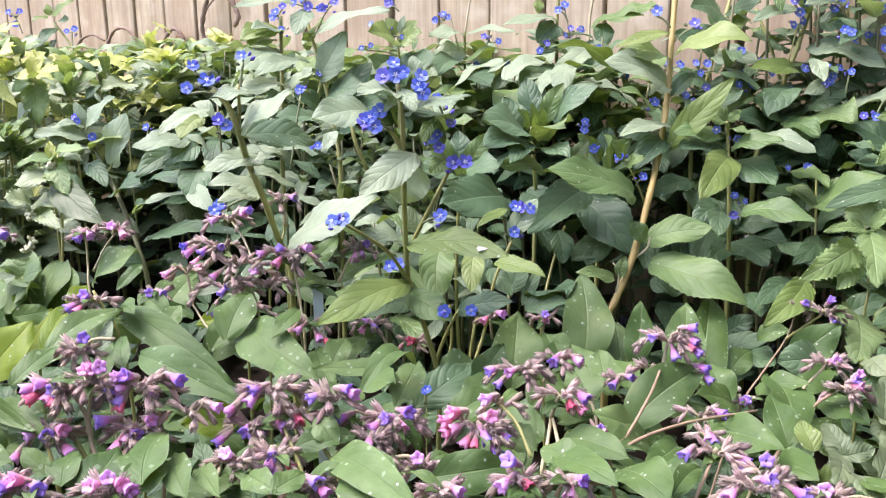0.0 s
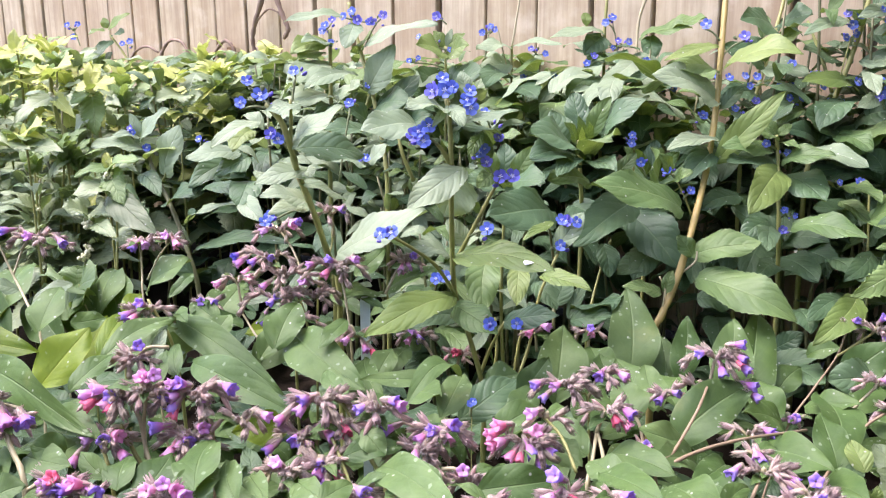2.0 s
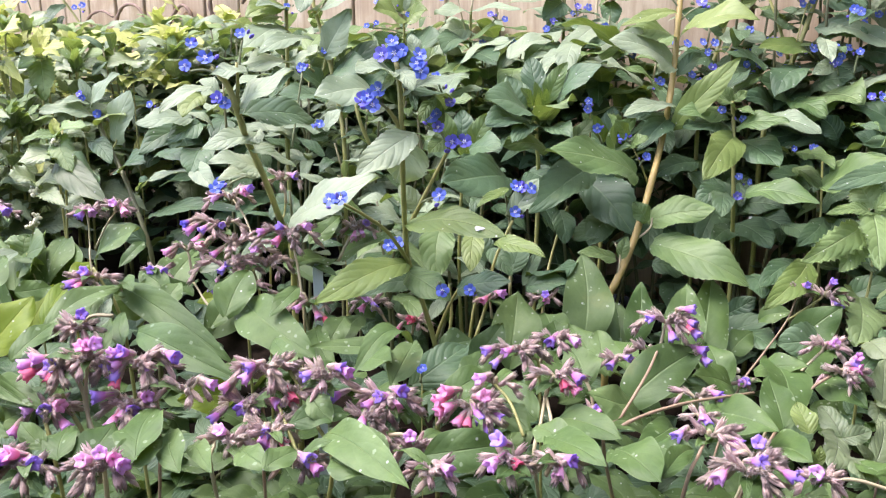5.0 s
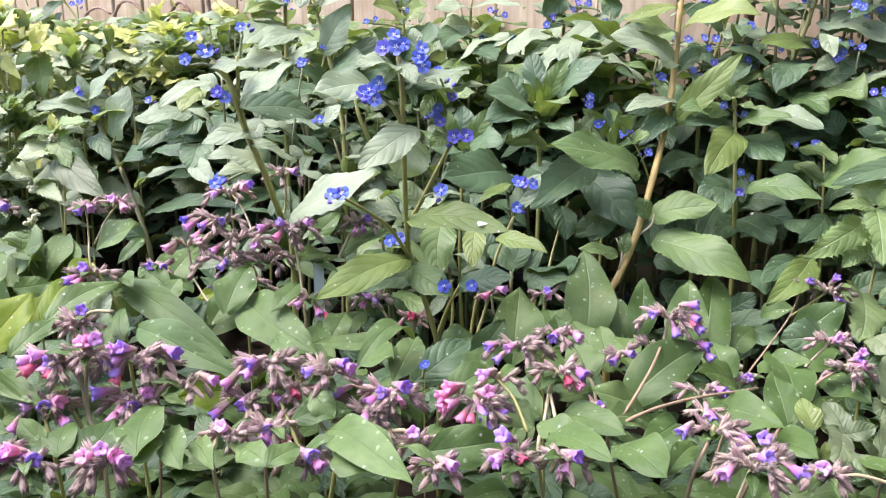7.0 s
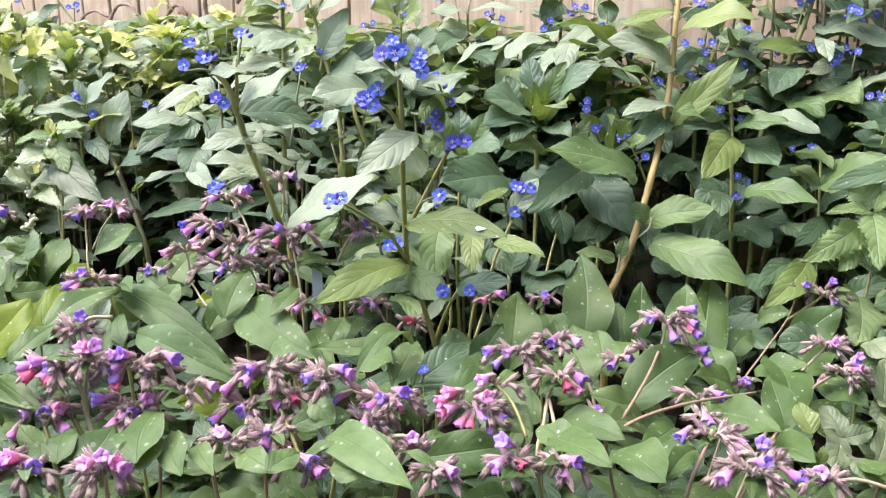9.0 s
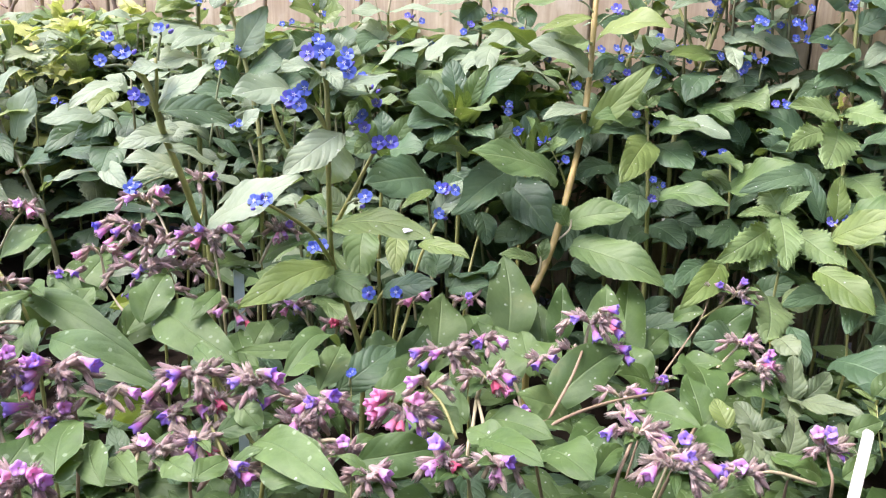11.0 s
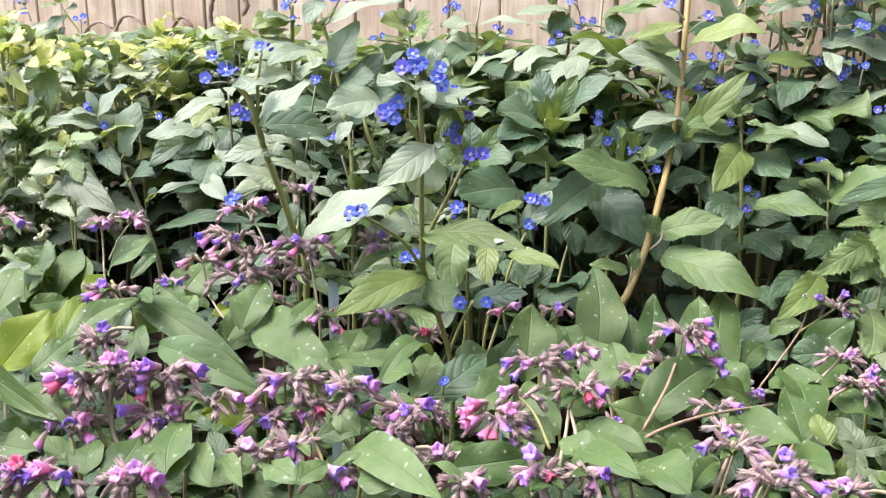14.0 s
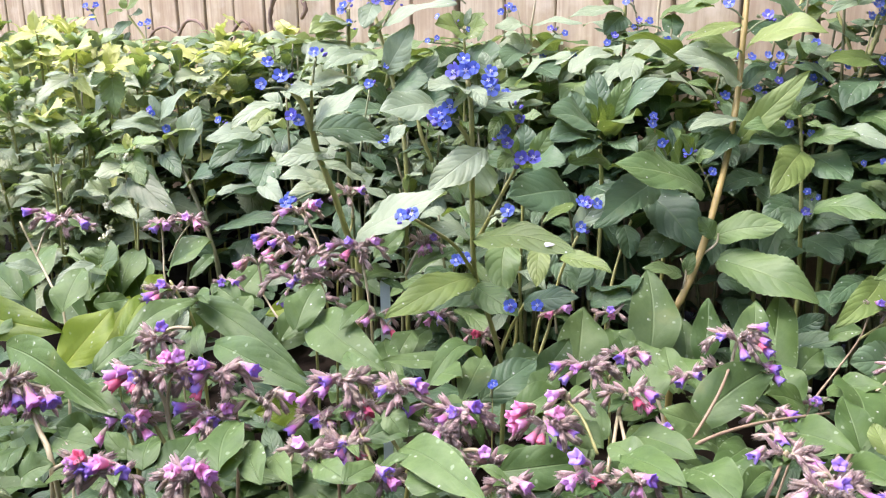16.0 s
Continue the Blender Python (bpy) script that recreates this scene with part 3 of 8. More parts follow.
def fence_wood(n):
    where = n.add("Mapping", 0, {0: n.add("TexCoord", 3), 3: (1.0, 1.0, 0.07)})
    rnd = n.add("ObjectInfo", 5)
    shift = n.add("VectorMath", 0, {0: where, 1: n.add("CombineXYZ", 0, {0: n.math("MULTIPLY", rnd, 9.0), 1: rnd, 2: n.math("MULTIPLY", rnd, 3.0)})}, operation="ADD")
    grain, fine, patch = n.noise(shift, 60.0, 6.0), n.noise(shift, 420.0, 3.0), n.noise(shift, 7.0, 3.0)
    colour = n.mix(n.ramp(grain, 0.3, 0.7), (0.28, 0.205, 0.11), (0.54, 0.46, 0.3))
    colour = n.mix(n.math("MULTIPLY", n.ramp(patch, 0.45, 0.75), 0.5), colour, (0.62, 0.56, 0.41))
    streak = n.noise(n.add("Mapping", 0, {0: shift, 3: (1.0, 1.0, 0.3)}), 110.0, 4.0)
    colour = n.mix(n.math("MULTIPLY", n.ramp(streak, 0.52, 0.75), 0.65), colour, (0.22, 0.15, 0.095))
    knots = n.add("TexVoronoi", 0, {"Vector": n.add("Mapping", 0, {0: shift, 3: (1.0, 1.0, 6.0)}), "Scale": 7.0})
    colour = n.mix(n.math("MULTIPLY", n.ramp(knots, 0.13, 0.05), 0.6), colour, (0.17, 0.11, 0.075))
    colour = n.mix(n.math("MULTIPLY", rnd, 0.4), colour, (0.36, 0.25, 0.16))
    colour = n.mix(n.math("MULTIPLY", n.ramp(fine, 0.55, 0.8), 0.45), colour, (0.26, 0.17, 0.11))
    stain = n.noise(n.add("VectorMath", 0, {0: n.add("TexCoord", 3), 1: n.add("CombineXYZ", 0, {0: n.math("MULTIPLY", rnd, 5.0)})}, operation="ADD"), 14.0, 6.0)
    colour = n.mix(n.math("MULTIPLY", n.ramp(stain, 0.48, 0.68), 0.4), colour, (0.27, 0.2, 0.125))
    colour = n.mix(n.math("MULTIPLY", n.ramp(stain, 0.45, 0.3), 0.35), colour, (0.66, 0.6, 0.46))
    relief = n.add("Bump", 0, {"Strength": 0.5, "Distance": 0.002, "Height": n.math("ADD", grain, n.math("MULTIPLY", fine, 0.6))})
    return n.done(n.add("BsdfPrincipled", 0, {"Base Color": colour, "Roughness": 0.75, "Normal": relief}))


WOOD = fence_wood(WOOD_NODES)


def box(bm, lo, hi, bevel=0.0):
    made = bmesh.ops.create_cube(bm, size=1.0)["verts"]
    for v in made:
        v.co = Vector([lo[i] + (hi[i] - lo[i]) * (v.co[i] + 0.5) for i in range(3)])
    if bevel:
        edges = list({e for v in made for e in v.link_edges})
        bmesh.ops.bevel(bm, geom=edges, offset=bevel, segments=1, affect="EDGES")
    return bm


FENCE_AT, FENCE_TURN, PITCH = Vector((-1.4685, 2.6351, 0)), -0.5880, 0.11
fence = thing("fence", FENCE_AT, "weathered pale brown close-boarded timber fence", "fence", "", "structure")
fence.rotation_euler[2] = FENCE_TURN
rng = random.Random(5)
boards = [shared("board", box(bmesh.new(), (-w / 2, -0.009, 0.0), (w / 2, 0.009, 1.75), 0.002), WOOD) for w in (0.098, 0.1, 0.102, 0.1045)]
for mesh in boards:
    mesh.shade_flat()
for k in range(-16, 31):
    part("board", boards[rng.randrange(4)], None, fence, "", pose(k * PITCH + 0.055 + rng.uniform(-0.0015, 0.0015), rng.uniform(-0.002, 0.002), 0.02, 0, rng.uniform(-0.35, 0.35), 0))
for k in range(-16, 31):
    part("back_board", boards[k % 4], None, fence, "", pose(k * PITCH, 0.062, 0.02, 0, 0, 0))
for z in (0.3, 1.45):
    part("rail", box(bmesh.new(), (-1.75, 0.011, z), (3.4, 0.051, z + 0.07), 0.003), WOOD, fence)


# ---- ground ----
def ground_sheet():
    bm = bmesh.new()
    near = [-2.2 + 0.05 * i for i in range(93)]
    xs = [-400, -60, -10, -4, *near, 4, 10, 60, 400]
    ys = [-400, -60, -10, -3, *[-1.0 + 0.05 * i for i in range(85)], 6, 15, 60, 400]
    grid = [[bm.verts.new((x, y, 0.012 * noise.noise((x * 9, y * 9, 0)) + 0.006 * noise.noise((x * 31, y * 31, 3)) if abs(x) < 3 and -2 < y < 4 else 0)) for x in xs] for y in ys]
    for a, b in zip(grid, grid[1:]):
        for i in range(len(xs) - 1):
            bm.faces.new((a[i], a[i + 1], b[i + 1], b[i]))
    return shared("ground", bm, SOIL)


tagged(new("ground", ground_sheet()), "dark bare garden soil under the plants", "ground", "", "structure")


# ---- unseen plain walls, added behind and beside the viewer to block light ----
RENDER_COAT = plain_material("grey_rendered_wall", (0.1, 0.095, 0.085), (0.17, 0.16, 0.145), 3.0, 0.85, bump=0.4)


def plain_wall(name, a, b, height, label):
    a, b = Vector((*a, 0)), Vector((*b, 0))
    n = (b - a).length
    ob = new(name, shared(name, box(bmesh.new(), (0, -0.1, -0.05), (n, 0.1, height), 0.01), RENDER_COAT))
    ob.data.shade_flat()
    ob.location, ob.rotation_euler[2] = a, math.atan2(b.y - a.y, b.x - a.x)
    return tagged(ob, label, "wall", "", "structure")


plain_wall("wall_south", (-2.6, -1.9), (1.12, -1.9), 2.0, "plain grey rendered wall, unseen, added behind the viewer to block light")
plain_wall("wall_east", (1.12, -1.78), (1.12, 0.76), 4.6, "plain grey rendered side wall, unseen, added to shade the right side")


# ---- background planting, grown by rule ----
def white_whorl(parent, at, n=6, size=0.004):
    """A ring of small cream buds round a stem."""
    r = random.Random(int(1e5 * (at[0] + 3)))
    bm = bmesh.new()
    c = Vector(at) - origin(parent)
    for k in range(n):
        size *= 0.94
        p = c + Vector((r.uniform(-1, 1), r.uniform(-1, 0.6), r.uniform(-0.7, 0.7))) * size * (1.2 + 0.1 * n)
        bmesh.ops.create_icosphere(bm, subdivisions=1, radius=size * r.uniform(0.7, 1.15), matrix=Matrix.Translation(p))
    return part("flower_whorl", bm, PETAL["cream"], parent, "small cream flowers")


STOCK = {}


def stock_leaf(kind, length, ratio, n):
    """One of a few leaf meshes of a kind, shared by the plants that are grown by rule."""
    key = (kind, length, ratio, n)
    if key not in STOCK:
        STOCK[key] = leaf_mesh(kind, length, length * ratio, 0.1 + 0.05 * n, 900 + 17 * n + len(STOCK), 0.2 * n - 0.3, False)
    return STOCK[key]


def nettle_plant(base, height, kind, size, label, category, group, seed, flowers=True, lean=(0, 0)):
    """An upright square stem with crossed pairs of toothed leaves, smaller to the top."""
    r = random.Random(seed)
    t = thing("dead_nettle_plant" if flowers else "nettle_plant", base, label, category, group)
    base = Vector(base)
    top = base + Vector((lean[0], lean[1], height))
    mid = base.lerp(top, 0.5) + Vector((r.uniform(-0.02, 0.02), r.uniform(-0.02, 0.02), 0))
    line = smooth([base, mid, top], 6)
    stem(t, "green", [base, mid, top], 0.0026, 0.0014)
    pairs = max(4, int(height / 0.046))
    turn = r.uniform(0, 3)
    for k in range(pairs):
        f = 0.45 + 0.55 * k / (pairs - 1)
        p = line[min(int(f * (len(line) - 1)), len(line) - 1)]
        big = size * (1.0 - 0.5 * max(0.0, (f - 0.55) / 0.45))
        turn += 1.57 + r.uniform(-0.25, 0.25)
        for s in (0, math.pi):
            a = turn + s
            out = Vector((math.cos(a), math.sin(a), 0))
            droop = r.uniform(-0.6, 0.1) if f < 0.85 else r.uniform(-0.1, 0.9)
            way = (out + UP * droop).normalized()
            q = p + out * 0.009 - base
            mesh = stock_leaf(kind, round(big, 2) or 0.02, 0.66 if kind != "gold" else 0.64, r.randrange(4))
            part("leaf", mesh, None, t, "", leaf_pose(q, q + way, r.uniform(-0.1, 0.35)))
        if k == pairs - 1:
            for j in range(5):
                a = turn + 1.26 * j
                way = Vector((math.cos(a), math.sin(a), r.uniform(0.5, 1.6))).normalized()
                part("leaf", stock_leaf("gold" if kind != "nettle" else "young_nettle", 0.04 if j % 2 else 0.05, 0.5, r.randrange(4)), None, t, "", leaf_pose(p - base - UP * 0.004, p - base + way, r.uniform(0.0, 0.5)))
        if flowers and 0.5 < f < 0.95 and r.random() < 0.45:
            white_whorl(t, p, r.randrange(5, 9), 0.0032)
    return t


def rosette(base, reach, height, kind, count, label, group, seed, ratio=0.45):
    """A clump of stalked leaves that rise and arch outward from one foot."""
    r = random.Random(seed)
    t = thing(kind.split("_")[0] + "_plant", base, label, "plant", group)
    crown = bmesh.new()
    for k in range(count):
        a = 2.4 * k + r.uniform(-0.4, 0.4)
        f = (k + 0.5) / count
        out = Vector((math.cos(a), math.sin(a), 0))
        foot = out * 0.008
        low = out * reach * r.uniform(0.15, 0.4) + UP * height * (0.25 + 0.65 * f) * r.uniform(0.8, 1.0)
        size = round(r.uniform(0.75, 1.0) * reach * 1.05, 2)
        way = (out + UP * r.uniform(-0.5, 0.65)).normalized()
        part("leaf", stock_leaf(kind, max(size, 0.03), ratio, r.randrange(4)), None, t, "", leaf_pose(low, low + way, r.uniform(0, 0.5)))
        line = smooth([foot, foot.lerp(low, 0.6) + UP * 0.01, low], 3)
        tube(crown, line, [0.0018 - 0.0001 * i for i in range(len(line))], 5)
    part("crown", crown, STEM["dark"], t)
    return t


def leafy_shoot(base, height, kind, size, count, label, group, seed, lean=(0.0, 0.0), ratio=0.45, low=0.5, heads=()):
    """A stem with leaves set spirally from near the ground to the top, the lower ones larger and drooping."""
    r = random.Random(seed)
    t = thing("alkanet_plant", base, label, "plant", group)
    base = Vector(base)
    top = base + Vector((lean[0], lean[1], height))
    mid = base.lerp(top, 0.5) + Vector((r.uniform(-0.03, 0.03), r.uniform(-0.03, 0.03), 0))
    line = smooth([base, mid, top], 8)
    stem(t, "dark", [base, mid, top], 0.003, 0.0016)
    for k in range(count):
        f = low + (1 - low) * k / (count - 1)
        p = line[int(f * (len(line) - 1))] - base
        a = 2.4 * k + r.uniform(-0.5, 0.5)
        out = Vector((math.cos(a), math.sin(a), 0))
        rise = r.uniform(-0.7, 0.2) + 2.0 * max(0.0, f - 0.7)
        big = max(0.03, round(size * (1.3 - 0.7 * f) * r.uniform(0.85, 1.1), 2))
        q = p + out * r.uniform(0.006, 0.025)
        part("leaf", stock_leaf(kind, big, ratio, r.randrange(4)), None, t, "", leaf_pose(q, q + (out + UP * rise).normalized(), r.uniform(0.0, 0.45)))
    for z in heads:
        p = min(line, key=lambda q: abs(q.z - z))
        c = p + FRONT * r.uniform(0.03, 0.05) + Vector((r.uniform(-0.035, 0.035), 0, 0))
        blue_head(t, p, [c + Vector((0.009 * math.cos(a), 0, 0.009 * math.sin(a))) for a in (0.4, 2.6, 4.7)[:r.randrange(2, 4)]], 0.0062, 2)
    return t


rng = random.Random(11)


def fence_y(x):
    return FENCE_AT.y + (x - FENCE_AT.x) * math.tan(FENCE_TURN)


# golden nettles before the far end of the fence
for k in range(66):
    x = -1.8 + 1.4 * rng.random()
    y = 1.45 + 0.85 * rng.random()
    if y > fence_y(x) - 0.08 or x / y < -0.85:
        continue
    far = (y - 1.5) / 0.75
    nettle_plant((x, y, 0), rng.uniform(0.41, 0.46) + 0.025 * far + (rng.uniform(0.0, 0.045) if x / y < -0.44 else 0.0), rng.choice(("gold", "gold", "young_nettle") if rng.random() < 0.4 + 0.4 * far else ("young_nettle", "nettle")), rng.choice((0.1, 0.11, 0.12)), "yellow-green nettle with toothed leaves", "plant", "golden nettles", 100 + k, rng.random() < 0.4, (rng.uniform(-0.04, 0.04), rng.uniform(-0.04, 0.04)))
# white dead-nettles in the shade before them
for k in range(50):
    x = -1.1 + 0.8 * rng.random()
    y = 1.0 + 0.55 * rng.random()
    if x / y > -0.38 or x / y < -0.8 or y < (1.12 if x / y < -0.46 else 1.4):
        continue
    nettle_plant((x, y, 0), 0.27 + 0.2 * (y - 1.0) / 0.55 + rng.uniform(-0.02, 0.02), "nettle", rng.choice((0.08, 0.09)), "white dead-nettle with heart-shaped toothed leaves", "plant", "white dead-nettles", 300 + k, True, (rng.uniform(-0.03, 0.03), rng.uniform(-0.03, 0.03)))
# leafy alkanet that fills the bed behind, up to the fence
for k in range(235):
    x = -0.85 + 1.9 * rng.random()
    y = 1.07 + max(0.1, min(0.6, fence_y(x) - 0.1 - 1.07)) * rng.random()
    if -0.44 < x / y < -0.17 and y < (1.5 if x / y < -0.28 else 1.32):
        continue
    if 0.05 < x / y < 0.4 and y < 1.25:
        continue
    if y > fence_y(x) - 0.05 or x / y > 0.75 or (x < -0.4 and rng.random() < 0.6):
        continue
    # more pale hairy leaves to the left, which also paints in its brighter light
    leafy_shoot((x, y, 0), 0.26 + 0.19 * max(0.0, min(1.0, (y - 1.05) / max(0.12, min(0.4, fence_y(x) - 1.15)))) + rng.uniform(-0.05, 0.02), rng.choice(("pale", "pale", "alkanet") if x < -0.1 else ("soft", "pale", "alkanet") if x < 0.1 else ("soft", "alkanet", "alkanet", "alkanet")), rng.choice((0.07, 0.08, 0.09)), rng.randrange(10, 13), "leafy alkanet shoot with broad dull-green leaves", "alkanet shoots", 500 + k, (rng.uniform(-0.03, 0.03), rng.uniform(-0.03, 0.03)), rng.choice((0.34, 0.38, 0.43)), 0.74 if -0.46 < x / y < -0.13 or (0.08 < x / y < 0.42 and y < 1.3) else 0.5)
# taller stems at the near end of the fence, whose tops stand above the view
for k in range(16):
    x = 0.36 + 0.55 * rng.random()
    y = fence_y(x) - rng.uniform(0.06, 0.16)
    if x / y > 0.85:
        continue
    leafy_shoot((x, y, 0), rng.uniform(0.5, 0.68), ("alkanet", "pale", "soft")[k % 3], rng.choice((0.08, 0.09, 0.1)), 12, "tall leafy alkanet with blue flowers close to the fence", "alkanet shoots", 1400 + k, (rng.uniform(-0.04, 0.04), 0.0), 0.38, 0.5, (0.42 + 0.0075 * k,))
for k in range(5):
    x = 0.58 + 0.06 * k
    leafy_shoot((x, fence_y(x) - 0.1 - 0.02 * (k % 2), 0), 0.64 + 0.02 * k, ("pale", "alkanet")[k % 2], 0.1, 12, "tall broad-leaved alkanet close to the fence", "alkanet shoots", 1450 + k, (0.02 * (k % 3) - 0.02, 0.0), 0.42, 0.55)
# shoots of middle height before the fence
for k in range(13):
    x = 0.14 + 0.32 * rng.random()
    leafy_shoot((x, fence_y(x) - rng.uniform(0.07, 0.18), 0), rng.uniform(0.43, 0.52), rng.choice(("alkanet", "pale")), rng.choice((0.07, 0.08, 0.09)), 10, "leafy alkanet shoot with blue flowers before the fence boards", "alkanet shoots", 1500 + k, (rng.uniform(-0.04, 0.04), 0.0), 0.4, 0.66, (0.43 + 0.007 * k,) if k % 3 else ())
# low leaves in the middle of the bed
for k in range(57):
    x, y = -0.8 + 1.6 * rng.random(), 0.72 + 0.36 * rng.random()
    if (x / y > 0.42 and y < 0.95) or -0.2 < x / y < 0.1 or (x / y < 0.42 and x / y > 0.05 and y > 0.84):
        continue
    rosette((x, y, 0), rng.choice((0.06, 0.07, 0.08)), rng.uniform(0.05, 0.09), "alkanet" if rng.random() < 0.5 else "lungwort", rng.randrange(7, 11), "low leafy clump in the shade of taller plants", "low clumps", 700 + k, 0.42)
# lungwort leaves along the near edge
for k in range(66):
    x, y = -0.5 + 1.15 * rng.random(), 0.34 + 0.44 * rng.random()
    if x / y > 0.42 and y > 0.55:
        continue
    rosette((x, y, 0), rng.choice((0.06, 0.07, 0.08)), rng.uniform(0.03, 0.07), "lungwort", rng.randrange(7, 10), "low clump of white-spotted lungwort leaves", "lungwort clumps", 900 + k, 0.42)


# sheets of leaves over the bed and, unseen, to both sides of it
def bed_foliage(name, area, count, height, kind, size, label, seed, near=None, floor=0.25):
    """A sheet of many leaves over an area, too many to count, as one mesh."""
    r = random.Random(seed)
    verts, faces, uvs, uvm = [], [], [], []
    forms = [leaf_mesh(kind, size, size * 0.5, 0.12, seed + k, 0.3 * k - 0.4, False) for k in range(4)]
    data = []
    for f in forms:
        data.append(([v.co.copy() for v in f.vertices], [tuple(q.vertices) for q in f.polygons], [d.uv.copy() for d in f.uv_layers["leaf"].data], [d.uv.copy() for d in f.uv_layers["metres"].data]))
        bpy.data.meshes.remove(f)
    for k in range(count):
        x, y = r.uniform(area[0], area[1]), r.uniform(area[2], area[3])
        if near is not None:
            y = fence_y(x) - 0.05 - near * y if near else y
            if near and y < 1.12:
                continue
        elif y > fence_y(x) - 0.06 or (-(0.64 * y + 0.1 if y < 1.1 else y) < x < 0.7 * y + 0.18):
            continue
        base = Vector((x, y, height * (floor + (1 - floor) * r.random() ** 0.6)))
        a = r.uniform(0, 6.28)
        way = Vector((math.cos(a), math.sin(a), r.uniform(-0.8, 0.3))).normalized()
        m = leaf_pose(base, base + way, r.uniform(-0.1, 0.3)) @ Matrix.Scale(r.uniform(0.7, 1.15), 4)
        pts, polys, one, two = data[r.randrange(4)]
        n = len(verts)
        verts += [tuple(m @ p) for p in pts]
        faces += [tuple(i + n for i in q) for q in polys]
        uvs += one
        uvm += [(u[0] + 0.37 * (k % 50), u[1]) for u in two]
    mesh = bpy.data.meshes.new(name)
    mesh.from_pydata(verts, [], faces)
    for key, values in (("leaf", uvs), ("metres", uvm)):
        mesh.uv_layers.new(name=key).data.foreach_set("uv", np.array([tuple(v) for v in values]).ravel())
    mesh.materials.append(LEAF[kind])
    mesh.shade_smooth()
    return tagged(new(name, mesh), label, "foliage", "", "stuff")


# these two lie out of view and are added to hold off side light
bed_foliage("nettle_foliage", (-2.3, -0.3, 0.2, 2.2), 1900, 0.42, "nettle", 0.08, "unseen mass of nettle leaves added left of the view to block light", 41)
bed_foliage("alkanet_foliage", (0.15, 1.1, 0.2, 1.2), 1200, 0.4, "alkanet", 0.09, "unseen mass of alkanet leaves added right of the view to block light", 43)
bed_foliage("fence_side_foliage", (-0.75, 0.85, 0.0, 1.0), 620, 0.44, "alkanet", 0.085, "thicket of alkanet leaves along the foot of the fence", 45, 0.26, 0.35)
bed_foliage("fence_top_foliage", (-0.7, 0.3, 0.0, 1.0), 200, 0.46, "soft", 0.09, "upper leaves of alkanet before the fence boards", 55, 0.34, 0.72)
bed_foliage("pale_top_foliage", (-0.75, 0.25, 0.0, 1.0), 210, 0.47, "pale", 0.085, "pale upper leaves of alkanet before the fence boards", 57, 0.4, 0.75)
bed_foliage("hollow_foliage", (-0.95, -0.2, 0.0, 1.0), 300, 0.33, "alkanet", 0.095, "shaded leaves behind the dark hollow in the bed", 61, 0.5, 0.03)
bed_foliage("golden_foliage", (-1.75, -0.45, 0.0, 1.0), 480, 0.46, "gold", 0.07, "thicket of yellow-green leaves before the fence", 47, 0.5, 0.45)
bed_foliage("ground_foliage", (-0.8, 0.75, 0.36, 1.05), 650, 0.07, "lungwort", 0.06, "low leaves that cover the soil between the plants", 49, 0.0, 0.15)
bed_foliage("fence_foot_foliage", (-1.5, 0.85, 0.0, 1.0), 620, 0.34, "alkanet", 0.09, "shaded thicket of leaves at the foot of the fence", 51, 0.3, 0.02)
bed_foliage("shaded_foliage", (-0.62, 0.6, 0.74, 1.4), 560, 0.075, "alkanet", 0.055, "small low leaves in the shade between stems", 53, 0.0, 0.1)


# ---- plants, one by one ----
p = thing("alkanet_plant", (-0.000, 0.781, 0.000), "tall flowering alkanet with drooping pale-green leaves and blue flowers", "plant", "alkanet plants")
stem(p, "green", [(-0.000, 0.781, 0.000), (-0.000, 0.781, 0.107), (-0.000, 0.780, 0.179), (-0.016, 0.776, 0.244), (-0.027, 0.761, 0.287), (-0.028, 0.731, 0.352), (-0.027, 0.703, 0.405), (-0.028, 0.702, 0.442), (-0.031, 0.708, 0.464)], 0.0027, 0.0021)
stem(p, "green", [(-0.026, 0.755, 0.284), (-0.041, 0.722, 0.319), (-0.058, 0.697, 0.340), (-0.073, 0.680, 0.354)], 0.0019, 0.0012)
stem(p, "green", [(-0.027, 0.752, 0.313), (-0.007, 0.742, 0.354), (0.007, 0.739, 0.382), (0.015, 0.732, 0.396)], 0.0022, 0.0013)
stem(p, "green", [(-0.026, 0.704, 0.407), (-0.033, 0.697, 0.422), (-0.038, 0.689, 0.430)], 0.0022, 0.0015)
leaf(p, "pale", (-0.032, 0.705, 0.456), (-0.060, 0.675, 0.460), 0.032, 0.40)
leaf(p, "pale", (-0.032, 0.700, 0.457), (-0.041, 0.680, 0.444), 0.008, 0.70)
leaf(p, "pale", (-0.014, 0.705, 0.471), (-0.020, 0.715, 0.486), 0.012, 0.60)
leaf(p, "pale", (-0.029, 0.705, 0.459), (-0.016, 0.680, 0.445), 0.015, 0.60)
leaf(p, "pale", (-0.026, 0.703, 0.439), (0.028, 0.700, 0.455), 0.018, 0.30)
leaf(p, "pale", (-0.016, 0.700, 0.409), (-0.059, 0.655, 0.383), 0.031, 0.62, 0.05)
leaf(p, "pale", (-0.021, 0.742, 0.396), (-0.036, 0.750, 0.358), 0.044, 0.90, 0.03)
leaf(p, "pale", (-0.016, 0.775, 0.327), (-0.035, 0.775, 0.350), 0.021, 0.60)
leaf(p, "lime", (-0.026, 0.744, 0.321), (0.059, 0.680, 0.327), 0.033, 0.50, 0.08)
spot(p, (-0.009, 0.724, 0.324), 0.0029)
spot(p, (0.037, 0.690, 0.331), 0.0037)
leaf(p, "lime", (-0.027, 0.755, 0.282), (-0.098, 0.665, 0.272), 0.036, 0.50, 0.06)
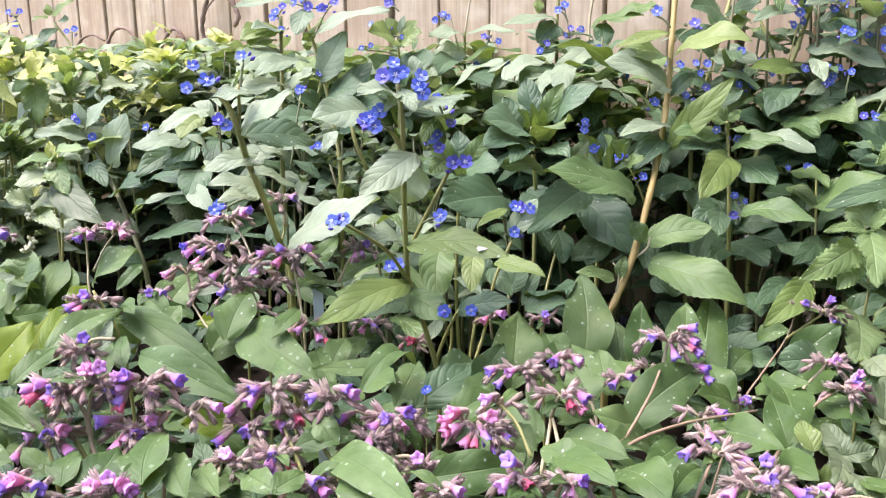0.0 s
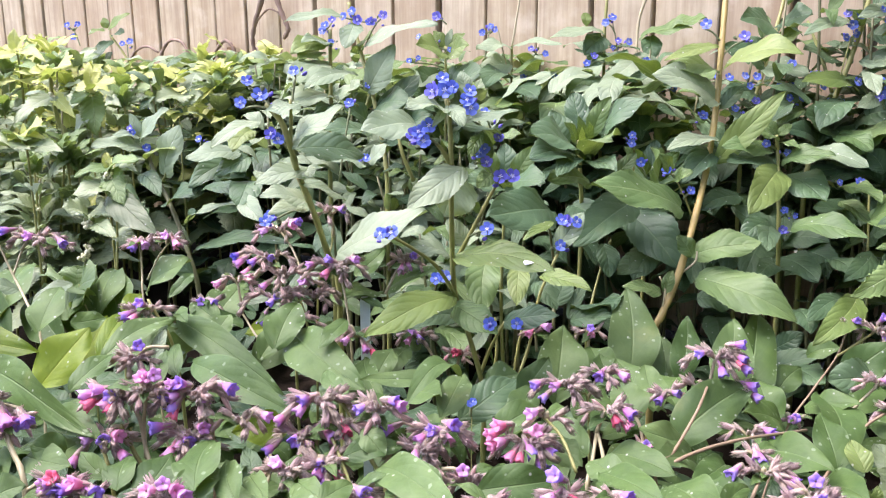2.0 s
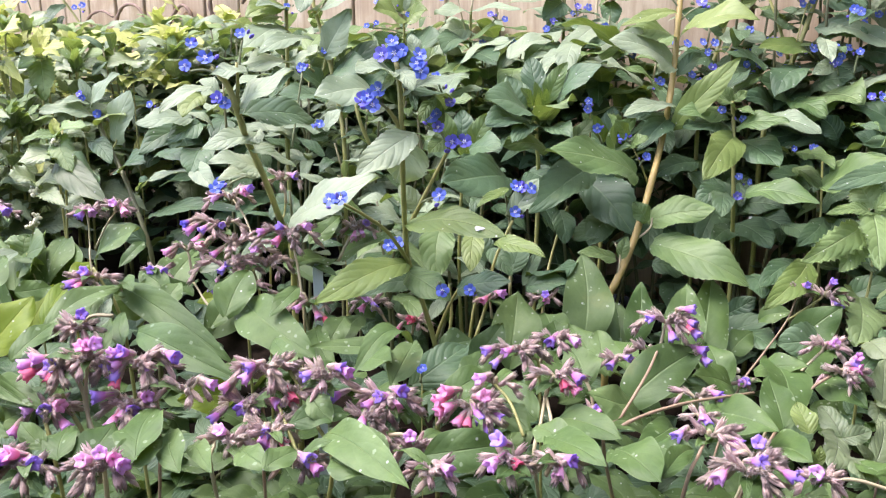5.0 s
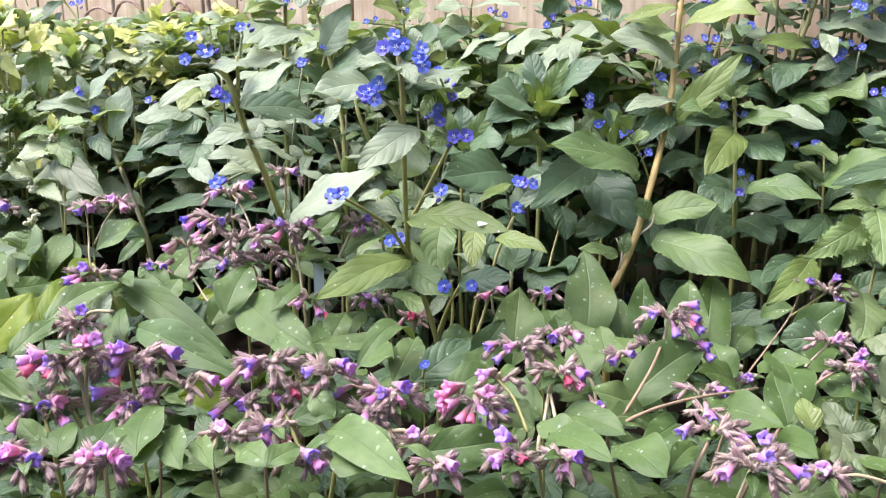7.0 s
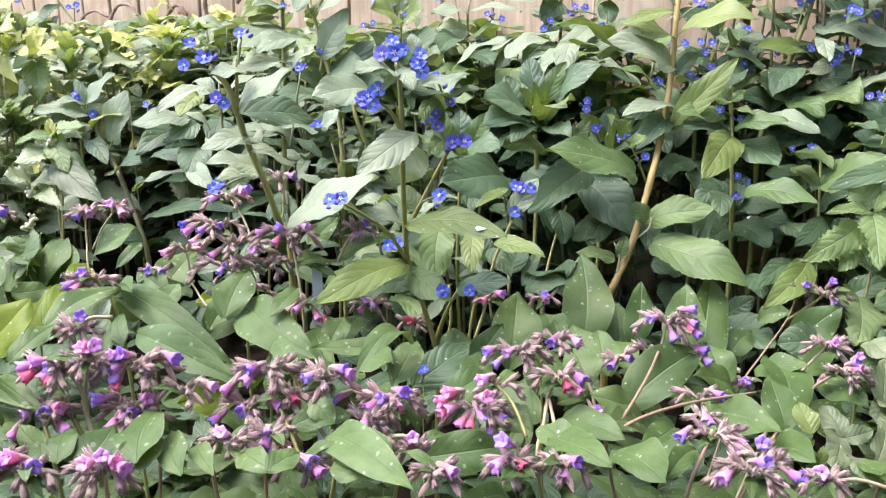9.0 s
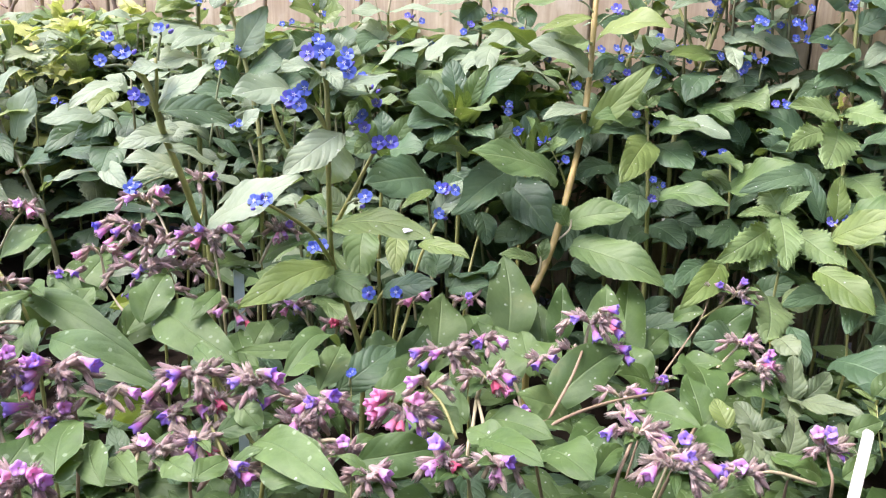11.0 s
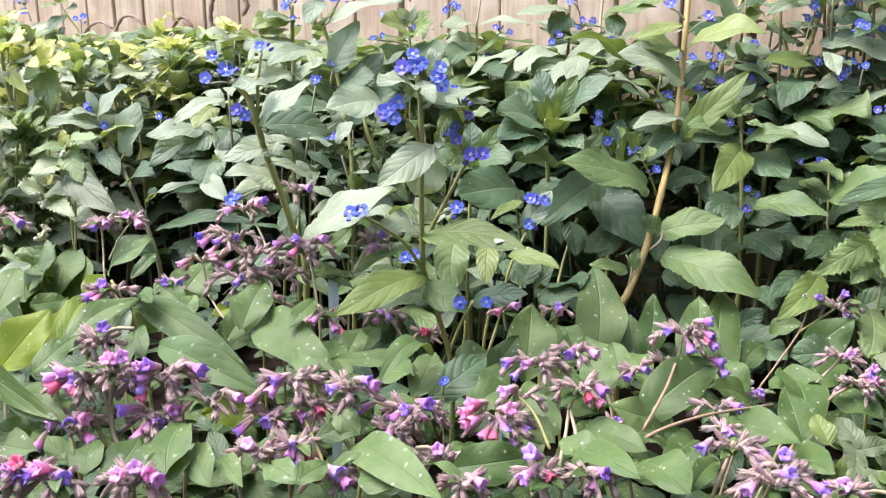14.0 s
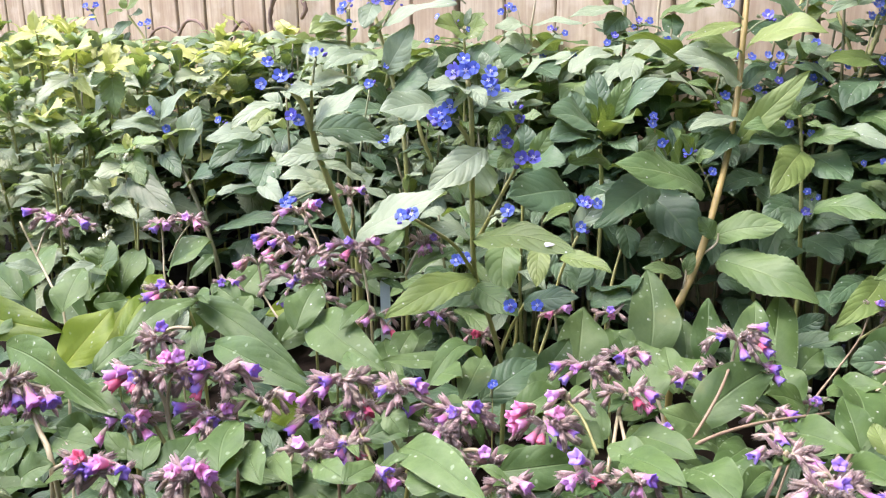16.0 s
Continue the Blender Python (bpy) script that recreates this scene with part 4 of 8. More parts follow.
leaf(p, "soft", (0.002, 0.830, 0.298), (-0.001, 0.785, 0.256), 0.036, 0.80)
leaf(p, "lime", (0.035, 0.830, 0.293), (0.031, 0.791, 0.262), 0.023, 0.80)
leaf(p, "soft", (-0.026, 0.762, 0.271), (0.013, 0.718, 0.258), 0.032, 0.55)
leaf(p, "alkanet", (0.019, 0.759, 0.256), (0.067, 0.732, 0.272), 0.028, 0.50)
leaf(p, "alkanet", (-0.020, 0.789, 0.254), (-0.068, 0.747, 0.253), 0.030, 0.40)
leaf(p, "soft", (-0.001, 0.745, 0.405), (-0.002, 0.742, 0.435), 0.020, 0.80)
leaf(p, "soft", (-0.002, 0.741, 0.431), (-0.013, 0.726, 0.413), 0.013, 0.60)
leaf(p, "soft", (0.013, 0.760, 0.425), (0.032, 0.752, 0.431), 0.015, 0.40)
leaf(p, "soft", (0.008, 0.743, 0.397), (-0.006, 0.720, 0.388), 0.017, 0.60)
leaf(p, "alkanet", (-0.024, 0.703, 0.444), (0.008, 0.779, 0.419), 0.039, 0.50)
blue_head(p, (-0.030, 0.707, 0.459), [(-0.032, 0.702, 0.472), (-0.042, 0.701, 0.471), (-0.034, 0.704, 0.481), (-0.026, 0.702, 0.474)], 0.0066)
blue_head(p, (-0.026, 0.705, 0.454), [(-0.012, 0.702, 0.471), (-0.011, 0.698, 0.458), (-0.014, 0.700, 0.464)], 0.0064)
blue_head(p, (-0.037, 0.689, 0.429), [(-0.052, 0.683, 0.440), (-0.044, 0.684, 0.445), (-0.048, 0.681, 0.433), (-0.056, 0.682, 0.437)], 0.0062)
blue_head(p, (0.011, 0.736, 0.390), [(-0.000, 0.735, 0.420), (0.002, 0.732, 0.409), (-0.004, 0.734, 0.417)], 0.0058)
blue_head(p, (0.014, 0.731, 0.393), [(0.014, 0.724, 0.398), (0.024, 0.725, 0.398)], 0.0062)
blue_head(p, (-0.013, 0.739, 0.342), [(0.003, 0.733, 0.350)], 0.0064)
blue_head(p, (-0.027, 0.755, 0.286), [(-0.036, 0.751, 0.302), (-0.043, 0.751, 0.300)], 0.0060)
blue_head(p, (-0.074, 0.680, 0.354), [(-0.083, 0.673, 0.359), (-0.074, 0.673, 0.360)], 0.0060)
blue_head(p, (-0.002, 0.742, 0.435), [(-0.000, 0.738, 0.451), (0.012, 0.733, 0.430)], 0.0050)
blue_head(p, (0.008, 0.730, 0.267), [(0.006, 0.722, 0.267)], 0.0064)
blue_head(p, (0.028, 0.735, 0.266), [(0.030, 0.727, 0.266)], 0.0056)
stem(p, "green", [(-0.003, 0.793, 0.191), (0.008, 0.791, 0.222), (0.020, 0.778, 0.250)], 0.0019, 0.0015)
stem(p, "green", [(0.036, 0.812, 0.184), (0.047, 0.830, 0.213), (0.056, 0.842, 0.258), (0.074, 0.852, 0.299)], 0.0018, 0.0015)
stem(p, "green", [(0.031, 0.822, 0.180), (0.035, 0.829, 0.208), (0.042, 0.836, 0.236)], 0.0018, 0.0015)
stem(p, "green", [(0.008, 0.801, 0.182), (0.013, 0.808, 0.209), (0.011, 0.817, 0.242)], 0.0018, 0.0015)
leaf(p, "pale", (0.072, 0.853, 0.303), (0.100, 0.863, 0.340), 0.024, 0.60)
blue_head(p, (0.074, 0.852, 0.299), [(0.082, 0.853, 0.333), (0.092, 0.852, 0.332), (0.077, 0.853, 0.334)], 0.0065)
blue_head(p, (0.072, 0.852, 0.297), [(0.076, 0.847, 0.309)], 0.0065)
leaf(p, "lime", (0.070, 0.870, 0.328), (0.037, 0.826, 0.318), 0.013, 0.35)
leaf(p, "lime", (0.056, 0.827, 0.283), (0.102, 0.786, 0.280), 0.024, 0.45)
spot(p, (0.077, 0.819, 0.288), 0.0022)
leaf(p, "alkanet", (0.052, 0.864, 0.266), (0.074, 0.838, 0.244), 0.023, 0.60)
leaf(p, "alkanet", (0.059, 0.833, 0.224), (0.046, 0.859, 0.246), 0.016, 0.70)

p = thing("alkanet_plant", (-0.154, 0.864, 0.000), "leaning alkanet stem with blue flowers beside lungwort", "plant", "alkanet plants")
stem(p, "green", [(-0.154, 0.864, 0.000), (-0.154, 0.864, 0.162), (-0.154, 0.864, 0.269), (-0.160, 0.845, 0.298), (-0.163, 0.801, 0.348), (-0.163, 0.741, 0.395), (-0.161, 0.707, 0.423), (-0.167, 0.702, 0.446), (-0.180, 0.706, 0.460)], 0.0037, 0.0025)
stem(p, "green", [(-0.162, 0.707, 0.425), (-0.159, 0.703, 0.446), (-0.160, 0.707, 0.464)], 0.0019, 0.0012)
leaf(p, "pale", (-0.151, 0.705, 0.457), (-0.179, 0.694, 0.455), 0.024, 0.30)
leaf(p, "pale", (-0.161, 0.706, 0.425), (-0.114, 0.706, 0.458), 0.033, 0.35)
leaf(p, "alkanet", (-0.162, 0.720, 0.421), (-0.107, 0.760, 0.411), 0.035, 0.55)
leaf(p, "pale", (-0.149, 0.735, 0.399), (-0.195, 0.710, 0.392), 0.024, 0.50)
leaf(p, "pale", (-0.164, 0.742, 0.397), (-0.145, 0.721, 0.398), 0.018, 0.50)
leaf(p, "pale", (-0.166, 0.785, 0.364), (-0.203, 0.755, 0.375), 0.029, 0.50)
leaf(p, "pale", (-0.167, 0.803, 0.354), (-0.198, 0.762, 0.357), 0.024, 0.50)
leaf(p, "pale", (-0.164, 0.749, 0.387), (-0.127, 0.765, 0.368), 0.018, 0.30)
leaf(p, "pale", (-0.148, 0.830, 0.301), (-0.051, 0.765, 0.359), 0.053, 0.50, 0.05)
leaf(p, "pale", (-0.033, 0.790, 0.311), (-0.071, 0.770, 0.325), 0.024, 0.40)
blue_head(p, (-0.171, 0.704, 0.452), [(-0.183, 0.700, 0.468)], 0.0072)
blue_head(p, (-0.173, 0.704, 0.454), [(-0.199, 0.698, 0.462)], 0.0050)
blue_head(p, (-0.179, 0.706, 0.459), [(-0.194, 0.702, 0.479)], 0.0050)
blue_head(p, (-0.164, 0.707, 0.423), [(-0.176, 0.702, 0.436), (-0.170, 0.701, 0.432)], 0.0066)
blue_head(p, (-0.163, 0.726, 0.458), [(-0.160, 0.725, 0.486)], 0.0056)
blue_head(p, (-0.168, 0.803, 0.355), [(-0.205, 0.793, 0.348), (-0.209, 0.791, 0.343)], 0.0060)
blue_head(p, (-0.154, 0.889, 0.366), [(-0.143, 0.901, 0.447)], 0.0054)

p = thing("alkanet_plant", (-0.142, 1.194, 0.000), "broad-leaved alkanet with large pale upright leaf near the fence", "plant", "alkanet plants")
stem(p, "green", [(-0.142, 1.194, 0.000), (-0.141, 1.189, 0.191), (-0.140, 1.186, 0.319), (-0.149, 1.202, 0.379), (-0.161, 1.215, 0.432), (-0.178, 1.239, 0.485), (-0.193, 1.261, 0.531), (-0.200, 1.268, 0.562)], 0.0033, 0.0025)
stem(p, "green", [(-0.101, 1.167, 0.322), (-0.115, 1.156, 0.362), (-0.123, 1.165, 0.398)], 0.0030, 0.0022)
leaf(p, "pale", (-0.168, 1.216, 0.438), (-0.129, 1.202, 0.504), 0.048, 0.60)
leaf(p, "pale", (-0.182, 1.230, 0.493), (-0.068, 1.189, 0.531), 0.038, 0.40)
leaf(p, "pale", (-0.185, 1.223, 0.464), (-0.242, 1.135, 0.445), 0.038, 0.40)
leaf(p, "pale", (-0.188, 1.240, 0.531), (-0.195, 1.191, 0.499), 0.033, 0.60)
leaf(p, "pale", (-0.204, 1.243, 0.542), (-0.276, 1.188, 0.534), 0.028, 0.40)
leaf(p, "alkanet", (-0.143, 1.052, 0.399), (-0.190, 1.002, 0.408), 0.038, 0.50)
leaf(p, "pale", (-0.084, 1.020, 0.413), (-0.143, 0.970, 0.409), 0.053, 0.55)
spot(p, (-0.128, 0.983, 0.411), 0.0057)
leaf(p, "pale", (-0.136, 0.952, 0.374), (-0.168, 0.924, 0.384), 0.033, 0.40)
leaf(p, "pale", (-0.131, 0.953, 0.376), (-0.109, 0.948, 0.398), 0.022, 0.50)
leaf(p, "lime", (-0.188, 1.253, 0.500), (-0.165, 1.235, 0.512), 0.048, 0.40)
leaf(p, "alkanet", (-0.153, 1.207, 0.402), (-0.095, 1.223, 0.462), 0.040, 0.70)
leaf(p, "alkanet", (-0.157, 1.211, 0.417), (-0.105, 1.163, 0.428), 0.052, 0.60)
leaf(p, "alkanet", (-0.142, 1.200, 0.372), (-0.075, 1.159, 0.414), 0.054, 0.60)
leaf(p, "alkanet", (-0.161, 1.205, 0.394), (-0.195, 1.161, 0.425), 0.039, 0.70)
blue_head(p, (-0.165, 1.215, 0.432), [(-0.166, 1.211, 0.449), (-0.155, 1.212, 0.454)], 0.0065)
blue_head(p, (-0.136, 0.952, 0.372), [(-0.144, 0.946, 0.380), (-0.134, 0.947, 0.383)], 0.0050)
blue_head(p, (-0.190, 1.239, 0.527), [(-0.203, 1.234, 0.542), (-0.183, 1.233, 0.537), (-0.191, 1.236, 0.549), (-0.164, 1.233, 0.535)], 0.0070)
blue_head(p, (-0.173, 1.232, 0.500), [(-0.167, 1.233, 0.534), (-0.147, 1.235, 0.543)], 0.0065)
stem(p, "green", [(-0.165, 1.217, 0.440), (-0.173, 1.211, 0.417), (-0.180, 1.162, 0.428)], 0.0022, 0.0015)

p = thing("alkanet_plant", (-0.239, 1.293, 0.000), "tall alkanet stem with small blue flowers before the fence", "plant", "alkanet plants")
stem(p, "green", [(-0.239, 1.293, 0.000), (-0.239, 1.289, 0.187), (-0.239, 1.287, 0.311), (-0.239, 1.310, 0.401), (-0.241, 1.329, 0.475), (-0.242, 1.341, 0.525)], 0.0037, 0.0030)
leaf(p, "pale", (-0.241, 1.328, 0.471), (-0.282, 1.218, 0.448), 0.052, 0.60)
leaf(p, "pale", (-0.239, 1.316, 0.426), (-0.274, 1.211, 0.421), 0.061, 0.60)
leaf(p, "lime", (-0.243, 1.336, 0.504), (-0.290, 1.281, 0.492), 0.047, 0.50)
leaf(p, "lime", (-0.256, 1.333, 0.492), (-0.278, 1.278, 0.481), 0.043, 0.60)
leaf(p, "pale", (-0.241, 1.335, 0.500), (-0.274, 1.285, 0.508), 0.037, 0.40)
leaf(p, "alkanet", (-0.239, 1.313, 0.414), (-0.243, 1.202, 0.383), 0.034, 0.70)
blue_head(p, (-0.241, 1.337, 0.508), [(-0.248, 1.334, 0.531), (-0.237, 1.337, 0.539), (-0.252, 1.333, 0.524)], 0.0070)
blue_head(p, (-0.241, 1.335, 0.500), [(-0.239, 1.328, 0.506)], 0.0060)
blue_head(p, (-0.239, 1.320, 0.442), [(-0.296, 1.318, 0.467)], 0.0050)

p = thing("alkanet_plant", (-0.064, 1.307, 0.000), "young alkanet shoot with lime-green top leaves", "plant", "alkanet plants")
stem(p, "green", [(-0.064, 1.307, 0.000), (-0.064, 1.303, 0.216), (-0.064, 1.300, 0.360), (-0.064, 1.317, 0.426), (-0.066, 1.336, 0.500)], 0.0026, 0.0018)
leaf(p, "lime", (-0.068, 1.333, 0.486), (-0.105, 1.285, 0.505), 0.051, 0.60)
leaf(p, "lime", (-0.064, 1.332, 0.483), (-0.030, 1.306, 0.501), 0.047, 0.60)
leaf(p, "lime", (-0.066, 1.336, 0.498), (-0.085, 1.342, 0.523), 0.019, 0.60)
leaf(p, "lime", (-0.063, 1.336, 0.500), (-0.036, 1.341, 0.519), 0.017, 0.60)
leaf(p, "pale", (-0.064, 1.336, 0.500), (-0.056, 1.343, 0.526), 0.011, 0.70)
leaf(p, "alkanet", (-0.064, 1.317, 0.426), (-0.107, 1.276, 0.468), 0.050, 0.60)
leaf(p, "alkanet", (-0.064, 1.319, 0.434), (-0.009, 1.277, 0.468), 0.066, 0.60)
leaf(p, "alkanet", (-0.064, 1.313, 0.409), (-0.115, 1.268, 0.437), 0.058, 0.60)
blue_head(p, (-0.066, 1.335, 0.495), [(-0.106, 1.331, 0.514), (-0.059, 1.327, 0.495)], 0.0055)
blue_head(p, (-0.064, 1.328, 0.467), [(-0.120, 1.322, 0.479), (-0.106, 1.323, 0.483)], 0.0045)
blue_head(p, (-0.064, 1.344, 0.532), [(-0.079, 1.339, 0.544)], 0.0070)

p = thing("alkanet_plant", (0.032, 1.301, 0.000), "slender red-stemmed alkanet with small blue flowers", "plant", "alkanet plants")
stem(p, "green", [(0.032, 1.301, 0.000), (0.032, 1.297, 0.201), (0.032, 1.295, 0.335), (0.034, 1.318, 0.426), (0.034, 1.336, 0.498)], 0.0027, 0.0021)
stem(p, "pale", [(0.034, 1.336, 0.498), (0.042, 1.349, 0.549), (0.047, 1.358, 0.581)], 0.0018, 0.0013)
stem(p, "pale", [(0.030, 1.326, 0.458), (0.019, 1.316, 0.500), (0.013, 1.312, 0.524)], 0.0009, 0.0007)
leaf(p, "pale", (0.032, 1.336, 0.498), (-0.019, 1.284, 0.495), 0.037, 0.40)
leaf(p, "pale", (0.035, 1.336, 0.498), (0.106, 1.286, 0.502), 0.024, 0.35)
leaf(p, "pale", (0.034, 1.330, 0.473), (-0.015, 1.308, 0.469), 0.039, 0.70)
leaf(p, "alkanet", (0.032, 1.325, 0.454), (-0.005, 1.220, 0.447), 0.051, 0.60)
leaf(p, "alkanet", (0.035, 1.320, 0.434), (0.069, 1.216, 0.432), 0.065, 0.60)
blue_head(p, (0.068, 1.384, 0.482), [(0.065, 1.379, 0.495), (0.087, 1.377, 0.488)], 0.0060)
blue_head(p, (0.100, 1.259, 0.397), [(0.095, 1.266, 0.457), (0.107, 1.265, 0.453), (0.118, 1.265, 0.451)], 0.0055)
blue_head(p, (0.053, 1.310, 0.393), [(0.051, 1.317, 0.455)], 0.0055)
blue_head(p, (-0.009, 1.535, 0.470), [(-0.013, 1.540, 0.521), (0.001, 1.543, 0.531), (0.008, 1.541, 0.526)], 0.0065)
stem(p, "green", [(0.100, 1.257, 0.389), (0.103, 1.267, 0.429), (0.100, 1.272, 0.448)], 0.0010, 0.0007)
stem(p, "green", [(0.053, 1.307, 0.385), (0.056, 1.318, 0.426), (0.052, 1.324, 0.450)], 0.0010, 0.0007)

p = thing("alkanet_plant", (0.175, 1.343, 0.000), "alkanet against the fence with dark heart-shaped leaves", "plant", "alkanet plants")
stem(p, "green", [(0.175, 1.343, 0.000), (0.171, 1.319, 0.221), (0.168, 1.304, 0.368), (0.175, 1.356, 0.449), (0.176, 1.373, 0.516), (0.180, 1.388, 0.575)], 0.0033, 0.0025)
stem(p, "pale", [(0.218, 1.363, 0.397), (0.228, 1.391, 0.464), (0.234, 1.419, 0.533), (0.247, 1.430, 0.576)], 0.0026, 0.0022)
stem(p, "dark", [(0.199, 1.356, 0.449), (0.195, 1.369, 0.499), (0.188, 1.378, 0.537)], 0.0010, 0.0007)
leaf(p, "pale", (0.175, 1.373, 0.518), (0.088, 1.319, 0.511), 0.030, 0.35)
leaf(p, "alkanet", (0.173, 1.372, 0.514), (0.142, 1.334, 0.487), 0.038, 0.80)
leaf(p, "alkanet", (0.175, 1.366, 0.491), (0.146, 1.329, 0.466), 0.029, 0.80)
leaf(p, "soft", (0.235, 1.403, 0.511), (0.303, 1.345, 0.525), 0.046, 0.40)
leaf(p, "alkanet", (0.247, 1.383, 0.514), (0.247, 1.353, 0.479), 0.034, 0.90)
leaf(p, "soft", (0.273, 1.385, 0.520), (0.324, 1.348, 0.538), 0.049, 0.40)
leaf(p, "alkanet", (0.180, 1.365, 0.486), (0.194, 1.279, 0.472), 0.035, 0.60)
leaf(p, "pale", (0.214, 1.281, 0.481), (0.140, 1.166, 0.433), 0.033, 0.55)
leaf(p, "alkanet", (0.170, 1.272, 0.444), (0.226, 1.225, 0.462), 0.052, 0.50)
leaf(p, "alkanet", (0.172, 1.325, 0.450), (0.109, 1.217, 0.432), 0.044, 0.60)
leaf(p, "lime", (0.142, 1.350, 0.548), (0.146, 1.345, 0.528), 0.016, 0.70)
blue_head(p, (0.173, 1.331, 0.475), [(0.156, 1.326, 0.485), (0.146, 1.323, 0.475)], 0.0060)
blue_head(p, (0.193, 1.373, 0.516), [(0.187, 1.371, 0.542), (0.177, 1.369, 0.534)], 0.0066)
blue_head(p, (0.216, 1.379, 0.499), [(0.190, 1.370, 0.497), (0.197, 1.371, 0.499)], 0.0040)

p = thing("alkanet_plant", (0.110, 1.003, 0.000), "leafy alkanet rosette shoot without flowers", "plant", "alkanet plants")
stem(p, "green", [(0.110, 1.003, 0.000), (0.113, 1.018, 0.181), (0.115, 1.029, 0.302), (0.110, 1.011, 0.353), (0.106, 1.001, 0.397)], 0.0030, 0.0022)
blue_head(p, (0.168, 0.999, 0.388), [(0.165, 0.993, 0.395), (0.166, 0.995, 0.404)], 0.0050)
blue_head(p, (0.183, 0.991, 0.356), [(0.176, 0.988, 0.374)], 0.0054)
stem(p, "green", [(0.171, 1.010, 0.347), (0.171, 1.006, 0.374), (0.168, 1.001, 0.395)], 0.0015, 0.0012)
leaf(p, "soft", (0.119, 0.989, 0.350), (0.067, 0.940, 0.360), 0.037, 0.60)
leaf(p, "alkanet", (0.104, 0.990, 0.383), (0.044, 0.930, 0.410), 0.063, 0.50, 0.12)
leaf(p, "alkanet", (0.091, 1.000, 0.391), (0.073, 1.010, 0.430), 0.032, 0.75, 0.08)
leaf(p, "alkanet", (0.112, 1.020, 0.406), (0.103, 1.050, 0.450), 0.031, 0.80, 0.06)
leaf(p, "soft", (0.121, 1.000, 0.402), (0.141, 1.000, 0.447), 0.023, 0.75, 0.08)
leaf(p, "alkanet", (0.131, 1.000, 0.402), (0.177, 0.970, 0.446), 0.035, 0.50, 0.14)
leaf(p, "soft", (0.115, 0.980, 0.384), (0.135, 0.940, 0.408), 0.069, 0.40, 0.10)
leaf(p, "alkanet", (0.100, 0.980, 0.372), (0.048, 0.920, 0.387), 0.053, 0.50, 0.14)
leaf(p, "alkanet", (0.107, 0.980, 0.376), (0.076, 0.910, 0.369), 0.028, 0.60, 0.14)
leaf(p, "alkanet", (0.122, 0.980, 0.375), (0.138, 0.920, 0.373), 0.032, 0.60, 0.12)
leaf(p, "soft", (0.109, 0.990, 0.398), (0.103, 0.980, 0.427), 0.012, 0.80, 0.06)
leaf(p, "soft", (0.102, 0.990, 0.398), (0.087, 0.970, 0.421), 0.016, 0.70, 0.06)
leaf(p, "soft", (0.115, 0.990, 0.398), (0.115, 0.970, 0.421), 0.012, 0.70, 0.06)
leaf(p, "lime", (0.107, 0.980, 0.393), (0.105, 0.960, 0.417), 0.008, 0.80, 0.06)

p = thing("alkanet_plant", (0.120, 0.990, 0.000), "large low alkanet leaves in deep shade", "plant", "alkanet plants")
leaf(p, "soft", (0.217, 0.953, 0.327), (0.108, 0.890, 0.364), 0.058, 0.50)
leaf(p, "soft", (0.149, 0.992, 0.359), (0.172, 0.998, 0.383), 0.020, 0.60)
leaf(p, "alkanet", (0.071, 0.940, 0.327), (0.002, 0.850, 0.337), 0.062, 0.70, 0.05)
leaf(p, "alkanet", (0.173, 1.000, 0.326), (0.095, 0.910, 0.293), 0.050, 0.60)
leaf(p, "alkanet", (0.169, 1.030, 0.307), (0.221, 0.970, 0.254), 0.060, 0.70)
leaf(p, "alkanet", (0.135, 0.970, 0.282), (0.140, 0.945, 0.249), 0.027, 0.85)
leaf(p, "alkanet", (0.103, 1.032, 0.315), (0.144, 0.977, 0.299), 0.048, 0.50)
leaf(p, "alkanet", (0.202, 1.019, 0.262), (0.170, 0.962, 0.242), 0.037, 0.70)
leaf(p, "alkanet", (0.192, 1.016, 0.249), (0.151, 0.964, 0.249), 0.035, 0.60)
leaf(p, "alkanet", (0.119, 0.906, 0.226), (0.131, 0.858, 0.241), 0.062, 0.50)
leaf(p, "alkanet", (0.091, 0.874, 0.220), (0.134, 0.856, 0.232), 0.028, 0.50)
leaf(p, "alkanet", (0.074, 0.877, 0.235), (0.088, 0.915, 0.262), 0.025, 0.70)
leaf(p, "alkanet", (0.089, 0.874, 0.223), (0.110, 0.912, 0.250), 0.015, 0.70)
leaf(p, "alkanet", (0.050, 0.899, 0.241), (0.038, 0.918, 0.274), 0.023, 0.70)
stem(p, "green", [(0.120, 0.990, 0.000), (0.119, 0.964, 0.111), (0.118, 0.948, 0.186), (0.130, 0.980, 0.231), (0.148, 1.003, 0.280)], 0.0022, 0.0015)
stem(p, "dark", [(0.079, 0.947, 0.186), (0.080, 0.984, 0.250), (0.071, 0.958, 0.310)], 0.0022, 0.0015)

p = thing("alkanet_plant", (0.186, 0.900, 0.000), "stout reddish alkanet stem with big drooping leaves", "plant", "alkanet plants")
stem(p, "red", [(0.186, 0.900, 0.000), (0.184, 0.899, 0.117), (0.183, 0.899, 0.196), (0.193, 0.905, 0.220), (0.217, 0.937, 0.263), (0.258, 1.030, 0.343), (0.284, 1.101, 0.418), (0.296, 1.142, 0.500), (0.307, 1.181, 0.571)], 0.0044, 0.0038)
stem(p, "pale", [(0.193, 0.907, 0.226), (0.196, 0.911, 0.244), (0.190, 0.915, 0.259)], 0.0013, 0.0009)
stem(p, "pale", [(0.215, 0.935, 0.256), (0.232, 0.939, 0.269), (0.235, 0.942, 0.281)], 0.0013, 0.0010)
